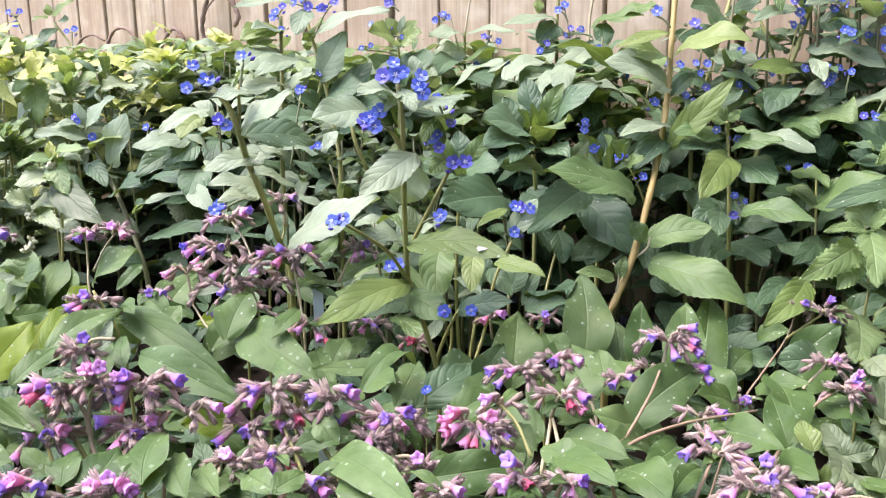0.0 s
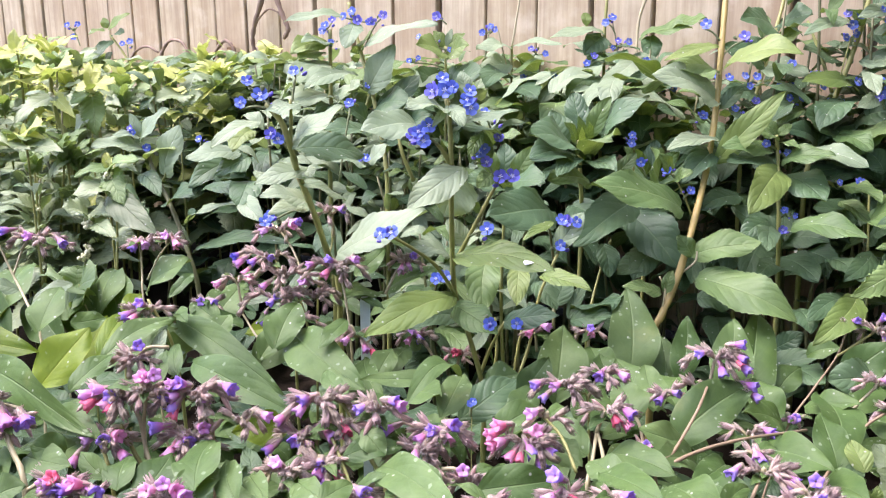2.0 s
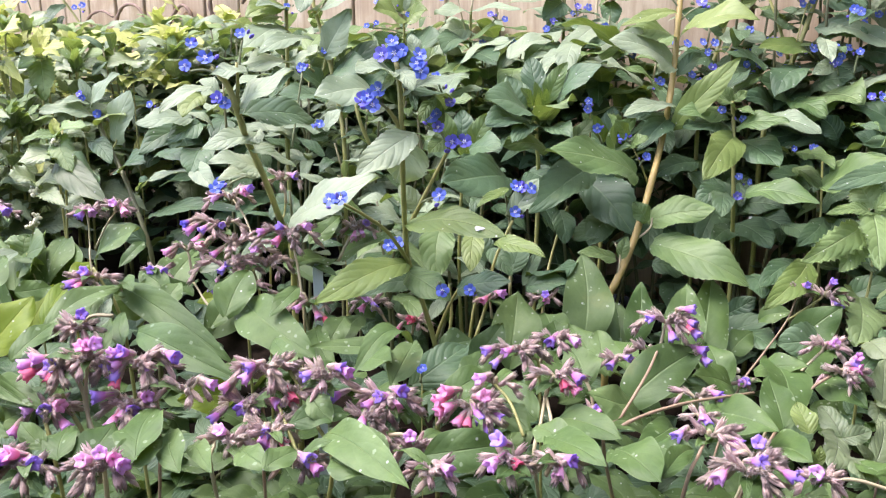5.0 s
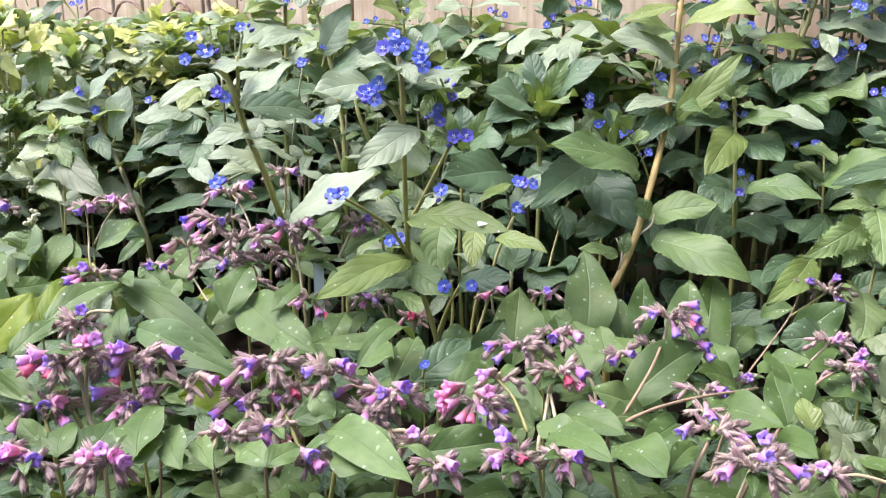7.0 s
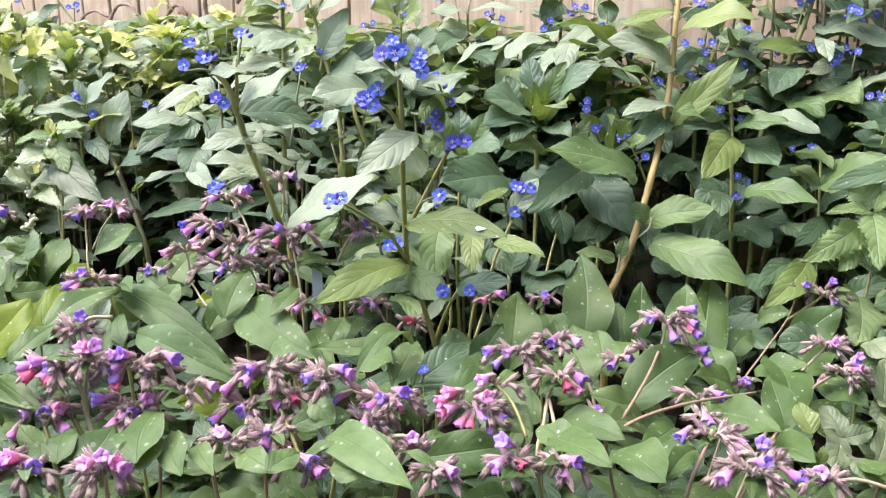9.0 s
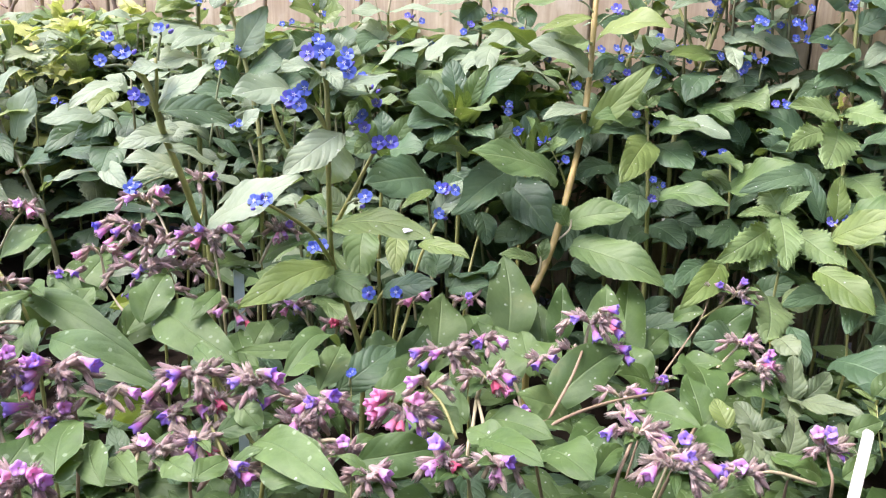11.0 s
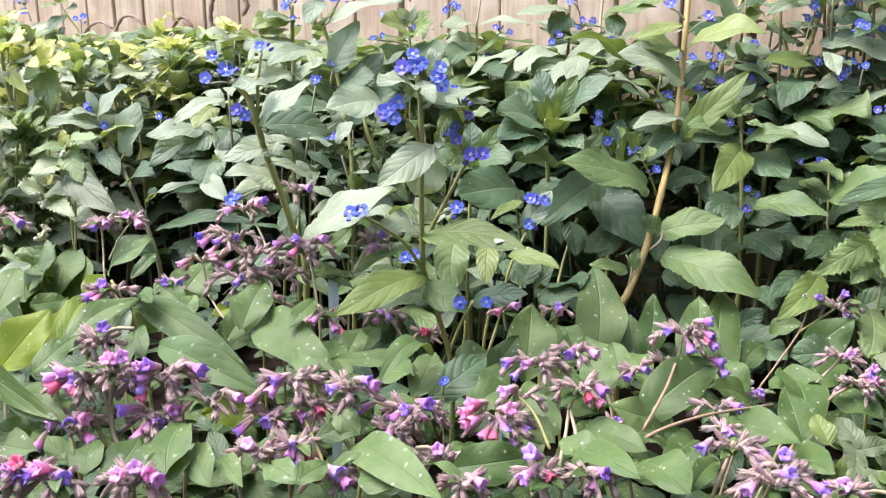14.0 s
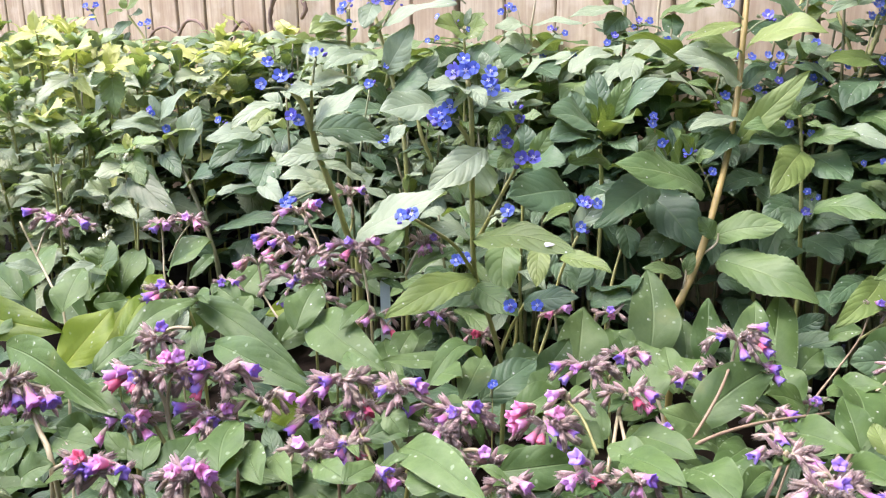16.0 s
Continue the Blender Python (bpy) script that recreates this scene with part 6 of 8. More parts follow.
lung_head(p, (-0.171, 0.408, 0.261), (-0.171, 0.410, 0.271), 0.014, [(-0.176, 0.402, 0.278, "pink"), (-0.160, 0.402, 0.279, "pink"), (-0.167, 0.403, 0.282, "mauve"), (-0.155, 0.401, 0.276, "mauve")], 18)
leaf(p, "lungwort", (-0.302, 0.623, 0.258), (-0.262, 0.688, 0.271), 0.032, 0.50)
leaf(p, "lungwort", (-0.264, 0.661, 0.285), (-0.259, 0.625, 0.266), 0.017, 0.70)
leaf(p, "lungwort", (-0.274, 0.709, 0.274), (-0.244, 0.661, 0.285), 0.018, 0.50)
leaf(p, "lungwort", (-0.208, 0.463, 0.236), (-0.199, 0.498, 0.251), 0.026, 0.70)
leaf(p, "lungwort", (-0.280, 0.505, 0.243), (-0.267, 0.526, 0.243), 0.022, 0.50)
leaf(p, "lungwort", (-0.167, 0.447, 0.253), (-0.174, 0.509, 0.255), 0.030, 0.80)
leaf(p, "lungwort", (-0.141, 0.445, 0.246), (-0.163, 0.497, 0.248), 0.019, 0.70)
leaf(p, "lungwort", (-0.149, 0.495, 0.237), (-0.122, 0.445, 0.246), 0.014, 0.60)
leaf(p, "lungwort", (-0.222, 0.464, 0.242), (-0.228, 0.497, 0.248), 0.022, 0.70)
leaf(p, "lungwort", (-0.233, 0.475, 0.244), (-0.255, 0.488, 0.256), 0.014, 0.60)
leaf(p, "lungwort", (-0.180, 0.446, 0.249), (-0.161, 0.477, 0.251), 0.023, 0.50)

p = thing("lungwort_plant", (-0.245, 0.663, 0.000), "lungwort with long green leaves spotted white", "plant", "lungwort plants")
leaf(p, "lungwort", (-0.280, 0.720, 0.270), (-0.159, 0.640, 0.230), 0.028, 0.60, 0.14)
leaf(p, "lungwort", (-0.219, 0.600, 0.273), (-0.132, 0.550, 0.257), 0.028, 0.60, 0.12)
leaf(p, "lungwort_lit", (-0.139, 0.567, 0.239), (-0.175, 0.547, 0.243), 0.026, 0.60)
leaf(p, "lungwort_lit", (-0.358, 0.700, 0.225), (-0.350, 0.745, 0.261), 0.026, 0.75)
leaf(p, "lungwort", (-0.177, 0.745, 0.248), (-0.097, 0.667, 0.225), 0.044, 0.60)
leaf(p, "lungwort", (-0.204, 0.729, 0.227), (-0.185, 0.767, 0.256), 0.028, 0.70)
leaf(p, "lungwort", (-0.123, 0.729, 0.266), (-0.142, 0.694, 0.251), 0.018, 0.50)
leaf(p, "lungwort", (-0.083, 0.740, 0.235), (-0.096, 0.700, 0.216), 0.024, 0.70)
leaf(p, "lungwort", (-0.109, 0.735, 0.227), (-0.081, 0.660, 0.212), 0.022, 0.60)
leaf(p, "lungwort", (-0.111, 0.690, 0.207), (-0.098, 0.730, 0.223), 0.021, 0.80)
leaf(p, "lungwort", (-0.338, 0.810, 0.267), (-0.282, 0.789, 0.304), 0.042, 0.45)
leaf(p, "lungwort", (-0.289, 0.736, 0.257), (-0.296, 0.712, 0.245), 0.026, 0.60)
leaf(p, "lungwort", (-0.247, 0.755, 0.251), (-0.283, 0.779, 0.265), 0.025, 0.70)
leaf(p, "lungwort", (-0.246, 0.733, 0.242), (-0.237, 0.758, 0.261), 0.023, 0.60)
leaf(p, "lungwort", (-0.259, 0.712, 0.244), (-0.286, 0.698, 0.270), 0.030, 0.50)
leaf(p, "lungwort", (-0.185, 0.713, 0.244), (-0.174, 0.761, 0.271), 0.037, 0.60)
stem(p, "green", [(-0.245, 0.663, 0.000), (-0.252, 0.667, 0.141), (-0.257, 0.669, 0.236), (-0.262, 0.667, 0.271), (-0.272, 0.671, 0.286), (-0.281, 0.675, 0.300)], 0.0018, 0.0012)
stem(p, "pale", [(-0.287, 0.731, 0.000), (-0.313, 0.760, 0.169), (-0.329, 0.779, 0.265), (-0.335, 0.795, 0.288), (-0.337, 0.802, 0.315)], 0.0011, 0.0009)
stem(p, "pale", [(-0.334, 0.804, 0.280), (-0.323, 0.809, 0.302), (-0.312, 0.813, 0.317)], 0.0011, 0.0009)
lung_head(p, (-0.276, 0.673, 0.293), (-0.281, 0.672, 0.291), 0.017, [(-0.297, 0.662, 0.289, "violet"), (-0.290, 0.661, 0.287, "pink"), (-0.284, 0.664, 0.300, "violet")], 10)
lung_head(p, (-0.236, 0.599, 0.286), (-0.263, 0.597, 0.279), 0.014, [(-0.256, 0.590, 0.290, "violet"), (-0.251, 0.584, 0.269, "mauve")], 12)
lung_head(p, (-0.337, 0.801, 0.309), (-0.337, 0.803, 0.319), 0.012, [(-0.341, 0.792, 0.315, "violet"), (-0.329, 0.793, 0.318, "mauve")], 6)
lung_head(p, (-0.315, 0.812, 0.315), (-0.312, 0.814, 0.321), 0.012, [(-0.301, 0.802, 0.316, "pink"), (-0.313, 0.805, 0.325, "mauve")], 6)
lung_head(p, (-0.450, 0.868, 0.293), (-0.452, 0.870, 0.301), 0.009, [(-0.446, 0.860, 0.304, "violet")], 3)
lung_head(p, (-0.270, 0.778, 0.260), (-0.267, 0.780, 0.266), 0.011, [(-0.269, 0.770, 0.269, "violet"), (-0.257, 0.770, 0.268, "violet")], 4)

p = thing("lungwort_plant", (-0.184, 0.786, 0.000), "tall lungwort with crowded brown-mauve flower heads", "plant", "lungwort plants")
stem(p, "green", [(-0.184, 0.786, 0.000), (-0.181, 0.773, 0.122), (-0.179, 0.764, 0.203), (-0.187, 0.784, 0.241), (-0.200, 0.804, 0.280), (-0.206, 0.810, 0.301)], 0.0015, 0.0011)
stem(p, "green", [(-0.174, 0.764, 0.203), (-0.171, 0.784, 0.241), (-0.184, 0.802, 0.270)], 0.0015, 0.0011)
stem(p, "pale", [(-0.153, 0.776, 0.000), (-0.133, 0.755, 0.131), (-0.122, 0.746, 0.210), (-0.125, 0.756, 0.251), (-0.130, 0.764, 0.281), (-0.135, 0.769, 0.301)], 0.0015, 0.0011)
stem(p, "green", [(-0.175, 0.815, 0.000), (-0.170, 0.817, 0.174), (-0.166, 0.824, 0.275), (-0.158, 0.852, 0.303), (-0.157, 0.857, 0.322)], 0.0014, 0.0011)
stem(p, "pale", [(-0.187, 0.784, 0.241), (-0.206, 0.752, 0.236), (-0.232, 0.777, 0.255)], 0.0012, 0.0010)
stem(p, "pale", [(-0.178, 0.806, 0.285), (-0.194, 0.832, 0.307), (-0.213, 0.847, 0.327)], 0.0012, 0.0010)
lung_head(p, (-0.203, 0.810, 0.301), (-0.214, 0.810, 0.302), 0.027, [(-0.244, 0.800, 0.306, "blue"), (-0.233, 0.796, 0.290, "pink"), (-0.208, 0.800, 0.305, "violet"), (-0.241, 0.799, 0.299, "mauve"), (-0.227, 0.799, 0.300, "violet")], 14)
lung_head(p, (-0.198, 0.795, 0.283), (-0.195, 0.796, 0.288), 0.030, [(-0.213, 0.784, 0.280, "mauve"), (-0.259, 0.784, 0.282, "pink"), (-0.227, 0.786, 0.288, "pink")], 18)
lung_head(p, (-0.190, 0.783, 0.275), (-0.200, 0.781, 0.270), 0.029, [(-0.196, 0.772, 0.274, "violet"), (-0.211, 0.766, 0.250, "violet"), (-0.186, 0.769, 0.264, "pink"), (-0.192, 0.766, 0.249, "violet"), (-0.203, 0.770, 0.268, "violet")], 22)
lung_head(p, (-0.232, 0.777, 0.255), (-0.238, 0.785, 0.287), 0.013, [(-0.255, 0.774, 0.285, "pink")], 6)
lung_head(p, (-0.135, 0.768, 0.296), (-0.138, 0.769, 0.304), 0.026, [(-0.118, 0.762, 0.314, "mauve"), (-0.147, 0.758, 0.300, "pink"), (-0.144, 0.762, 0.314, "violet"), (-0.162, 0.760, 0.309, "mauve")], 18)
lung_head(p, (-0.171, 0.792, 0.272), (-0.165, 0.792, 0.270), 0.024, [(-0.174, 0.785, 0.286, "mauve")], 14)
lung_head(p, (-0.156, 0.855, 0.314), (-0.158, 0.861, 0.340), 0.016, [(-0.145, 0.852, 0.343, "violet")], 8)
lung_head(p, (-0.199, 0.835, 0.318), (-0.208, 0.836, 0.325), 0.021, [(-0.222, 0.826, 0.325, "mauve"), (-0.191, 0.828, 0.332, "pink"), (-0.186, 0.829, 0.335, "violet")], 10)
lung_head(p, (-0.179, 0.777, 0.255), (-0.179, 0.777, 0.252), 0.021, [(-0.187, 0.765, 0.247, "violet")], 10)
lung_head(p, (-0.126, 0.747, 0.254), (-0.117, 0.745, 0.248), 0.015, [(-0.126, 0.734, 0.244, "mauve"), (-0.106, 0.732, 0.237, "mauve"), (-0.099, 0.731, 0.234, "red")], 6)
lung_head(p, (-0.094, 0.783, 0.275), (-0.075, 0.791, 0.306), 0.015, [(-0.077, 0.779, 0.300, "pink"), (-0.071, 0.780, 0.302, "mauve"), (-0.067, 0.783, 0.313, "violet")], 9)
lung_head(p, (-0.048, 0.805, 0.199), (-0.068, 0.812, 0.225), 0.016, [(-0.071, 0.803, 0.230, "mauve"), (-0.063, 0.801, 0.223, "violet"), (-0.075, 0.800, 0.221, "pink")], 8)
lung_head(p, (-0.026, 0.804, 0.193), (-0.023, 0.807, 0.207), 0.013, [(-0.027, 0.798, 0.211, "red"), (-0.042, 0.795, 0.198, "pink")], 8)
lung_head(p, (0.054, 0.828, 0.202), (0.051, 0.833, 0.224), 0.010, [(0.045, 0.823, 0.223, "pink"), (0.064, 0.824, 0.230, "mauve")], 4)
lung_head(p, (0.107, 0.847, 0.195), (0.110, 0.852, 0.217), 0.013, [(0.109, 0.843, 0.223, "violet"), (0.110, 0.842, 0.217, "pink")], 5)
leaf(p, "lungwort", (-0.073, 0.780, 0.221), (-0.089, 0.724, 0.205), 0.026, 0.60)
leaf(p, "lungwort", (-0.103, 0.812, 0.267), (-0.133, 0.762, 0.276), 0.029, 0.30)
leaf(p, "lungwort", (-0.178, 0.799, 0.259), (-0.238, 0.802, 0.272), 0.015, 0.30)
leaf(p, "lungwort", (-0.238, 0.776, 0.252), (-0.250, 0.754, 0.246), 0.034, 0.70)
leaf(p, "lungwort", (-0.127, 0.792, 0.270), (-0.091, 0.760, 0.266), 0.012, 0.30)
leaf(p, "lungwort", (-0.099, 0.822, 0.264), (-0.039, 0.771, 0.305), 0.028, 0.50)
leaf(p, "lungwort", (-0.154, 0.751, 0.230), (-0.170, 0.727, 0.218), 0.033, 0.50)
leaf(p, "lungwort", (-0.143, 0.748, 0.220), (-0.163, 0.775, 0.244), 0.029, 0.60)
leaf(p, "lungwort", (-0.065, 0.808, 0.209), (-0.090, 0.835, 0.236), 0.026, 0.60)
leaf(p, "lungwort", (-0.281, 0.820, 0.224), (-0.258, 0.881, 0.257), 0.042, 0.80)
leaf(p, "lungwort", (-0.224, 0.783, 0.195), (-0.195, 0.822, 0.228), 0.035, 0.85)
leaf(p, "pale", (-0.225, 0.875, 0.234), (-0.169, 0.840, 0.257), 0.008, 0.60)
leaf(p, "lungwort", (-0.166, 0.878, 0.244), (-0.113, 0.834, 0.231), 0.017, 0.45)
leaf(p, "lungwort", (-0.166, 0.788, 0.217), (-0.144, 0.824, 0.232), 0.022, 0.80)
leaf(p, "pale", (-0.217, 0.887, 0.241), (-0.165, 0.895, 0.270), 0.021, 0.60)
leaf(p, "pale", (-0.256, 0.875, 0.234), (-0.217, 0.901, 0.255), 0.022, 0.70)
leaf(p, "lungwort", (-0.141, 0.893, 0.262), (-0.110, 0.920, 0.286), 0.022, 0.70)
leaf(p, "pale", (-0.193, 0.873, 0.224), (-0.215, 0.910, 0.250), 0.015, 0.75)
leaf(p, "lungwort_lit", (-0.199, 0.832, 0.225), (-0.241, 0.810, 0.223), 0.025, 0.60)
leaf(p, "lungwort", (-0.327, 0.911, 0.257), (-0.343, 0.875, 0.238), 0.016, 0.60)
leaf(p, "lungwort_lit", (-0.350, 0.776, 0.255), (-0.337, 0.800, 0.267), 0.018, 0.70)

p = thing("lungwort_plant", (-0.109, 0.538, 0.000), "lungwort clump with pink and violet bells among leaves", "plant", "lungwort plants")
stem(p, "green", [(-0.109, 0.538, 0.000), (-0.079, 0.510, 0.134), (-0.059, 0.492, 0.223), (-0.073, 0.517, 0.242), (-0.082, 0.530, 0.254), (-0.094, 0.535, 0.274)], 0.0016, 0.0012)
stem(p, "fawn", [(-0.109, 0.534, 0.000), (-0.109, 0.518, 0.138), (-0.108, 0.510, 0.217), (-0.107, 0.516, 0.238), (-0.112, 0.530, 0.255)], 0.0013, 0.0010)
stem(p, "pale", [(-0.123, 0.525, 0.000), (-0.131, 0.501, 0.144), (-0.137, 0.491, 0.223), (-0.138, 0.504, 0.232), (-0.137, 0.507, 0.247)], 0.0015, 0.0011)
stem(p, "green", [(-0.081, 0.493, 0.230), (-0.090, 0.507, 0.243), (-0.099, 0.520, 0.256)], 0.0015, 0.0011)
stem(p, "green", [(-0.064, 0.535, 0.000), (-0.033, 0.518, 0.142), (-0.019, 0.512, 0.220), (-0.029, 0.524, 0.230), (-0.038, 0.536, 0.236)], 0.0016, 0.0012)
lung_head(p, (-0.094, 0.535, 0.272), (-0.109, 0.535, 0.274), 0.019, [(-0.119, 0.526, 0.277, "violet"), (-0.121, 0.524, 0.270, "mauve"), (-0.135, 0.522, 0.264, "mauve")], 18)
lung_head(p, (-0.090, 0.534, 0.270), (-0.069, 0.534, 0.270), 0.014, [(-0.081, 0.525, 0.272, "violet"), (-0.052, 0.525, 0.275, "mauve"), (-0.056, 0.526, 0.278, "violet")], 10)
lung_head(p, (-0.094, 0.532, 0.263), (-0.093, 0.531, 0.259), 0.011, [(-0.089, 0.521, 0.257, "red")], 8)
lung_head(p, (-0.112, 0.530, 0.254), (-0.120, 0.529, 0.251), 0.018, [(-0.142, 0.517, 0.244, "violet"), (-0.098, 0.520, 0.254, "mauve"), (-0.123, 0.519, 0.251, "violet"), (-0.114, 0.518, 0.249, "mauve")], 16)
lung_head(p, (-0.105, 0.507, 0.243), (-0.103, 0.507, 0.243), 0.015, [(-0.102, 0.497, 0.245, "violet"), (-0.104, 0.495, 0.239, "mauve"), (-0.090, 0.495, 0.239, "red"), (-0.099, 0.494, 0.233, "violet")], 13)
lung_head(p, (-0.123, 0.484, 0.235), (-0.123, 0.487, 0.247), 0.013, [(-0.126, 0.479, 0.256, "mauve")], 12)
lung_head(p, (-0.078, 0.475, 0.240), (-0.076, 0.475, 0.240), 0.012, [(-0.064, 0.464, 0.238, "mauve"), (-0.069, 0.466, 0.244, "violet")], 10)
lung_head(p, (-0.030, 0.536, 0.236), (-0.028, 0.540, 0.251), 0.017, [(-0.017, 0.532, 0.259, "violet"), (-0.021, 0.529, 0.249, "pink"), (-0.041, 0.529, 0.249, "mauve"), (-0.032, 0.531, 0.255, "violet"), (-0.063, 0.530, 0.255, "violet")], 14)
lung_head(p, (-0.037, 0.526, 0.237), (-0.041, 0.528, 0.243), 0.017, [(-0.043, 0.517, 0.242, "mauve")], 18)
lung_head(p, (-0.025, 0.515, 0.235), (-0.008, 0.514, 0.229), 0.010, [(-0.010, 0.506, 0.239, "mauve")], 14)
lung_head(p, (0.002, 0.445, 0.240), (0.005, 0.447, 0.251), 0.010, [(0.016, 0.438, 0.254, "mauve")], 9)
leaf(p, "lungwort", (-0.017, 0.643, 0.249), (-0.055, 0.571, 0.251), 0.020, 0.35, 0.25)
leaf(p, "lungwort", (-0.030, 0.677, 0.223), (-0.100, 0.651, 0.241), 0.019, 0.40)
leaf(p, "lungwort", (-0.062, 0.665, 0.217), (-0.030, 0.611, 0.245), 0.036, 0.50)
leaf(p, "alkanet", (-0.018, 0.662, 0.203), (0.029, 0.699, 0.225), 0.035, 0.60)
leaf(p, "lungwort", (0.010, 0.595, 0.224), (0.049, 0.628, 0.230), 0.024, 0.50)
leaf(p, "lungwort", (-0.065, 0.506, 0.240), (-0.005, 0.417, 0.254), 0.027, 0.60)
leaf(p, "lungwort", (-0.000, 0.494, 0.232), (0.050, 0.505, 0.234), 0.029, 0.60)
leaf(p, "lungwort", (-0.089, 0.507, 0.246), (-0.050, 0.519, 0.248), 0.018, 0.50)
leaf(p, "lungwort", (-0.077, 0.521, 0.260), (-0.061, 0.508, 0.246), 0.018, 0.60)
leaf(p, "lungwort", (-0.030, 0.607, 0.229), (-0.015, 0.671, 0.240), 0.026, 0.60)
leaf(p, "lungwort", (0.003, 0.744, 0.200), (0.034, 0.747, 0.210), 0.033, 0.50)
leaf(p, "lungwort", (-0.034, 0.446, 0.246), (-0.056, 0.466, 0.245), 0.019, 0.50)
leaf(p, "lungwort", (-0.092, 0.446, 0.249), (-0.076, 0.467, 0.249), 0.017, 0.50)
leaf(p, "lungwort", (-0.112, 0.476, 0.244), (-0.089, 0.446, 0.249), 0.019, 0.50)
leaf(p, "lungwort", (-0.023, 0.485, 0.235), (-0.047, 0.516, 0.238), 0.021, 0.50)
leaf(p, "lungwort", (-0.088, 0.588, 0.237), (-0.073, 0.611, 0.246), 0.016, 0.50)
leaf(p, "lungwort", (-0.103, 0.610, 0.246), (-0.129, 0.652, 0.247), 0.015, 0.60)

p = thing("lungwort_plant", (0.107, 0.654, 0.000), "lungwort with upright white-spotted leaves", "plant", "lungwort plants")
leaf(p, "lungwort", (0.146, 0.820, 0.172), (0.151, 0.892, 0.252), 0.053, 0.90)
leaf(p, "lungwort", (0.069, 0.759, 0.176), (0.079, 0.816, 0.236), 0.049, 0.85)
leaf(p, "lungwort", (0.032, 0.721, 0.192), (0.062, 0.760, 0.222), 0.029, 0.60)
leaf(p, "lungwort", (0.116, 0.794, 0.191), (0.108, 0.829, 0.208), 0.039, 0.70)
leaf(p, "lungwort", (0.123, 0.783, 0.190), (0.114, 0.809, 0.209), 0.025, 0.70)
leaf(p, "lungwort", (0.149, 0.741, 0.184), (0.128, 0.789, 0.211), 0.032, 0.60)
leaf(p, "lungwort", (0.080, 0.592, 0.208), (0.048, 0.626, 0.222), 0.031, 0.60)
leaf(p, "lungwort", (0.159, 0.622, 0.202), (0.118, 0.606, 0.224), 0.029, 0.50)
leaf(p, "lungwort", (0.093, 0.565, 0.224), (0.131, 0.525, 0.229), 0.027, 0.50)
leaf(p, "lungwort", (0.077, 0.489, 0.249), (0.104, 0.430, 0.262), 0.023, 0.55)
leaf(p, "lungwort", (0.126, 0.523, 0.222), (0.144, 0.464, 0.232), 0.033, 0.60)
leaf(p, "lungwort", (0.129, 0.682, 0.195), (0.120, 0.727, 0.212), 0.034, 0.70)
leaf(p, "lungwort", (0.155, 0.721, 0.188), (0.152, 0.769, 0.213), 0.030, 0.70)
leaf(p, "lungwort", (0.080, 0.681, 0.195), (0.110, 0.726, 0.207), 0.033, 0.70)
leaf(p, "lungwort", (0.049, 0.566, 0.230), (0.071, 0.544, 0.224), 0.024, 0.50)
leaf(p, "lungwort", (0.091, 0.496, 0.237), (0.073, 0.527, 0.237), 0.023, 0.50)
leaf(p, "lungwort", (0.063, 0.467, 0.245), (0.043, 0.428, 0.256), 0.020, 0.50)
leaf(p, "lungwort", (0.026, 0.644, 0.212), (0.042, 0.688, 0.223), 0.026, 0.60)
stem(p, "pale", [(0.107, 0.654, 0.000), (0.086, 0.574, 0.129), (0.072, 0.521, 0.215), (0.078, 0.545, 0.228), (0.083, 0.568, 0.238)], 0.0015, 0.0012)
stem(p, "pale", [(0.086, 0.521, 0.215), (0.086, 0.545, 0.228), (0.084, 0.568, 0.238)], 0.0015, 0.0012)
stem(p, "green", [(0.096, 0.661, 0.000), (0.090, 0.652, 0.145), (0.086, 0.648, 0.225), (0.081, 0.650, 0.234), (0.079, 0.652, 0.240)], 0.0012, 0.0010)
stem(p, "green", [(0.065, 0.525, 0.230), (0.057, 0.549, 0.243), (0.046, 0.561, 0.252)], 0.0012, 0.0010)
lung_head(p, (0.083, 0.568, 0.238), (0.091, 0.573, 0.255), 0.015, [(0.106, 0.563, 0.255, "violet"), (0.104, 0.561, 0.247, "pink"), (0.096, 0.561, 0.250, "red")], 10)
lung_head(p, (0.081, 0.650, 0.233), (0.067, 0.652, 0.240), 0.022, [(0.042, 0.642, 0.243, "violet"), (0.049, 0.639, 0.233, "violet"), (0.058, 0.642, 0.242, "mauve")], 18)
lung_head(p, (0.088, 0.668, 0.221), (0.100, 0.673, 0.243), 0.016, [(0.096, 0.663, 0.243, "violet"), (0.117, 0.663, 0.243, "mauve")], 10)
lung_head(p, (0.046, 0.561, 0.252), (0.048, 0.562, 0.253), 0.012, [(0.035, 0.553, 0.259, "mauve")], 6)
lung_head(p, (0.055, 0.536, 0.232), (0.032, 0.539, 0.245), 0.019, [(0.008, 0.529, 0.245, "pink"), (0.007, 0.531, 0.253, "pink"), (0.020, 0.527, 0.238, "pink"), (0.027, 0.527, 0.237, "red"), (0.036, 0.528, 0.241, "violet"), (0.042, 0.526, 0.233, "violet"), (0.049, 0.528, 0.242, "violet"), (0.038, 0.532, 0.256, "pink"), (0.012, 0.532, 0.259, "pink"), (0.012, 0.529, 0.248, "pink")], 16)
lung_head(p, (0.062, 0.447, 0.246), (0.049, 0.449, 0.257), 0.011, [(0.044, 0.443, 0.271, "violet"), (0.040, 0.439, 0.257, "mauve"), (0.055, 0.439, 0.257, "red")], 8)
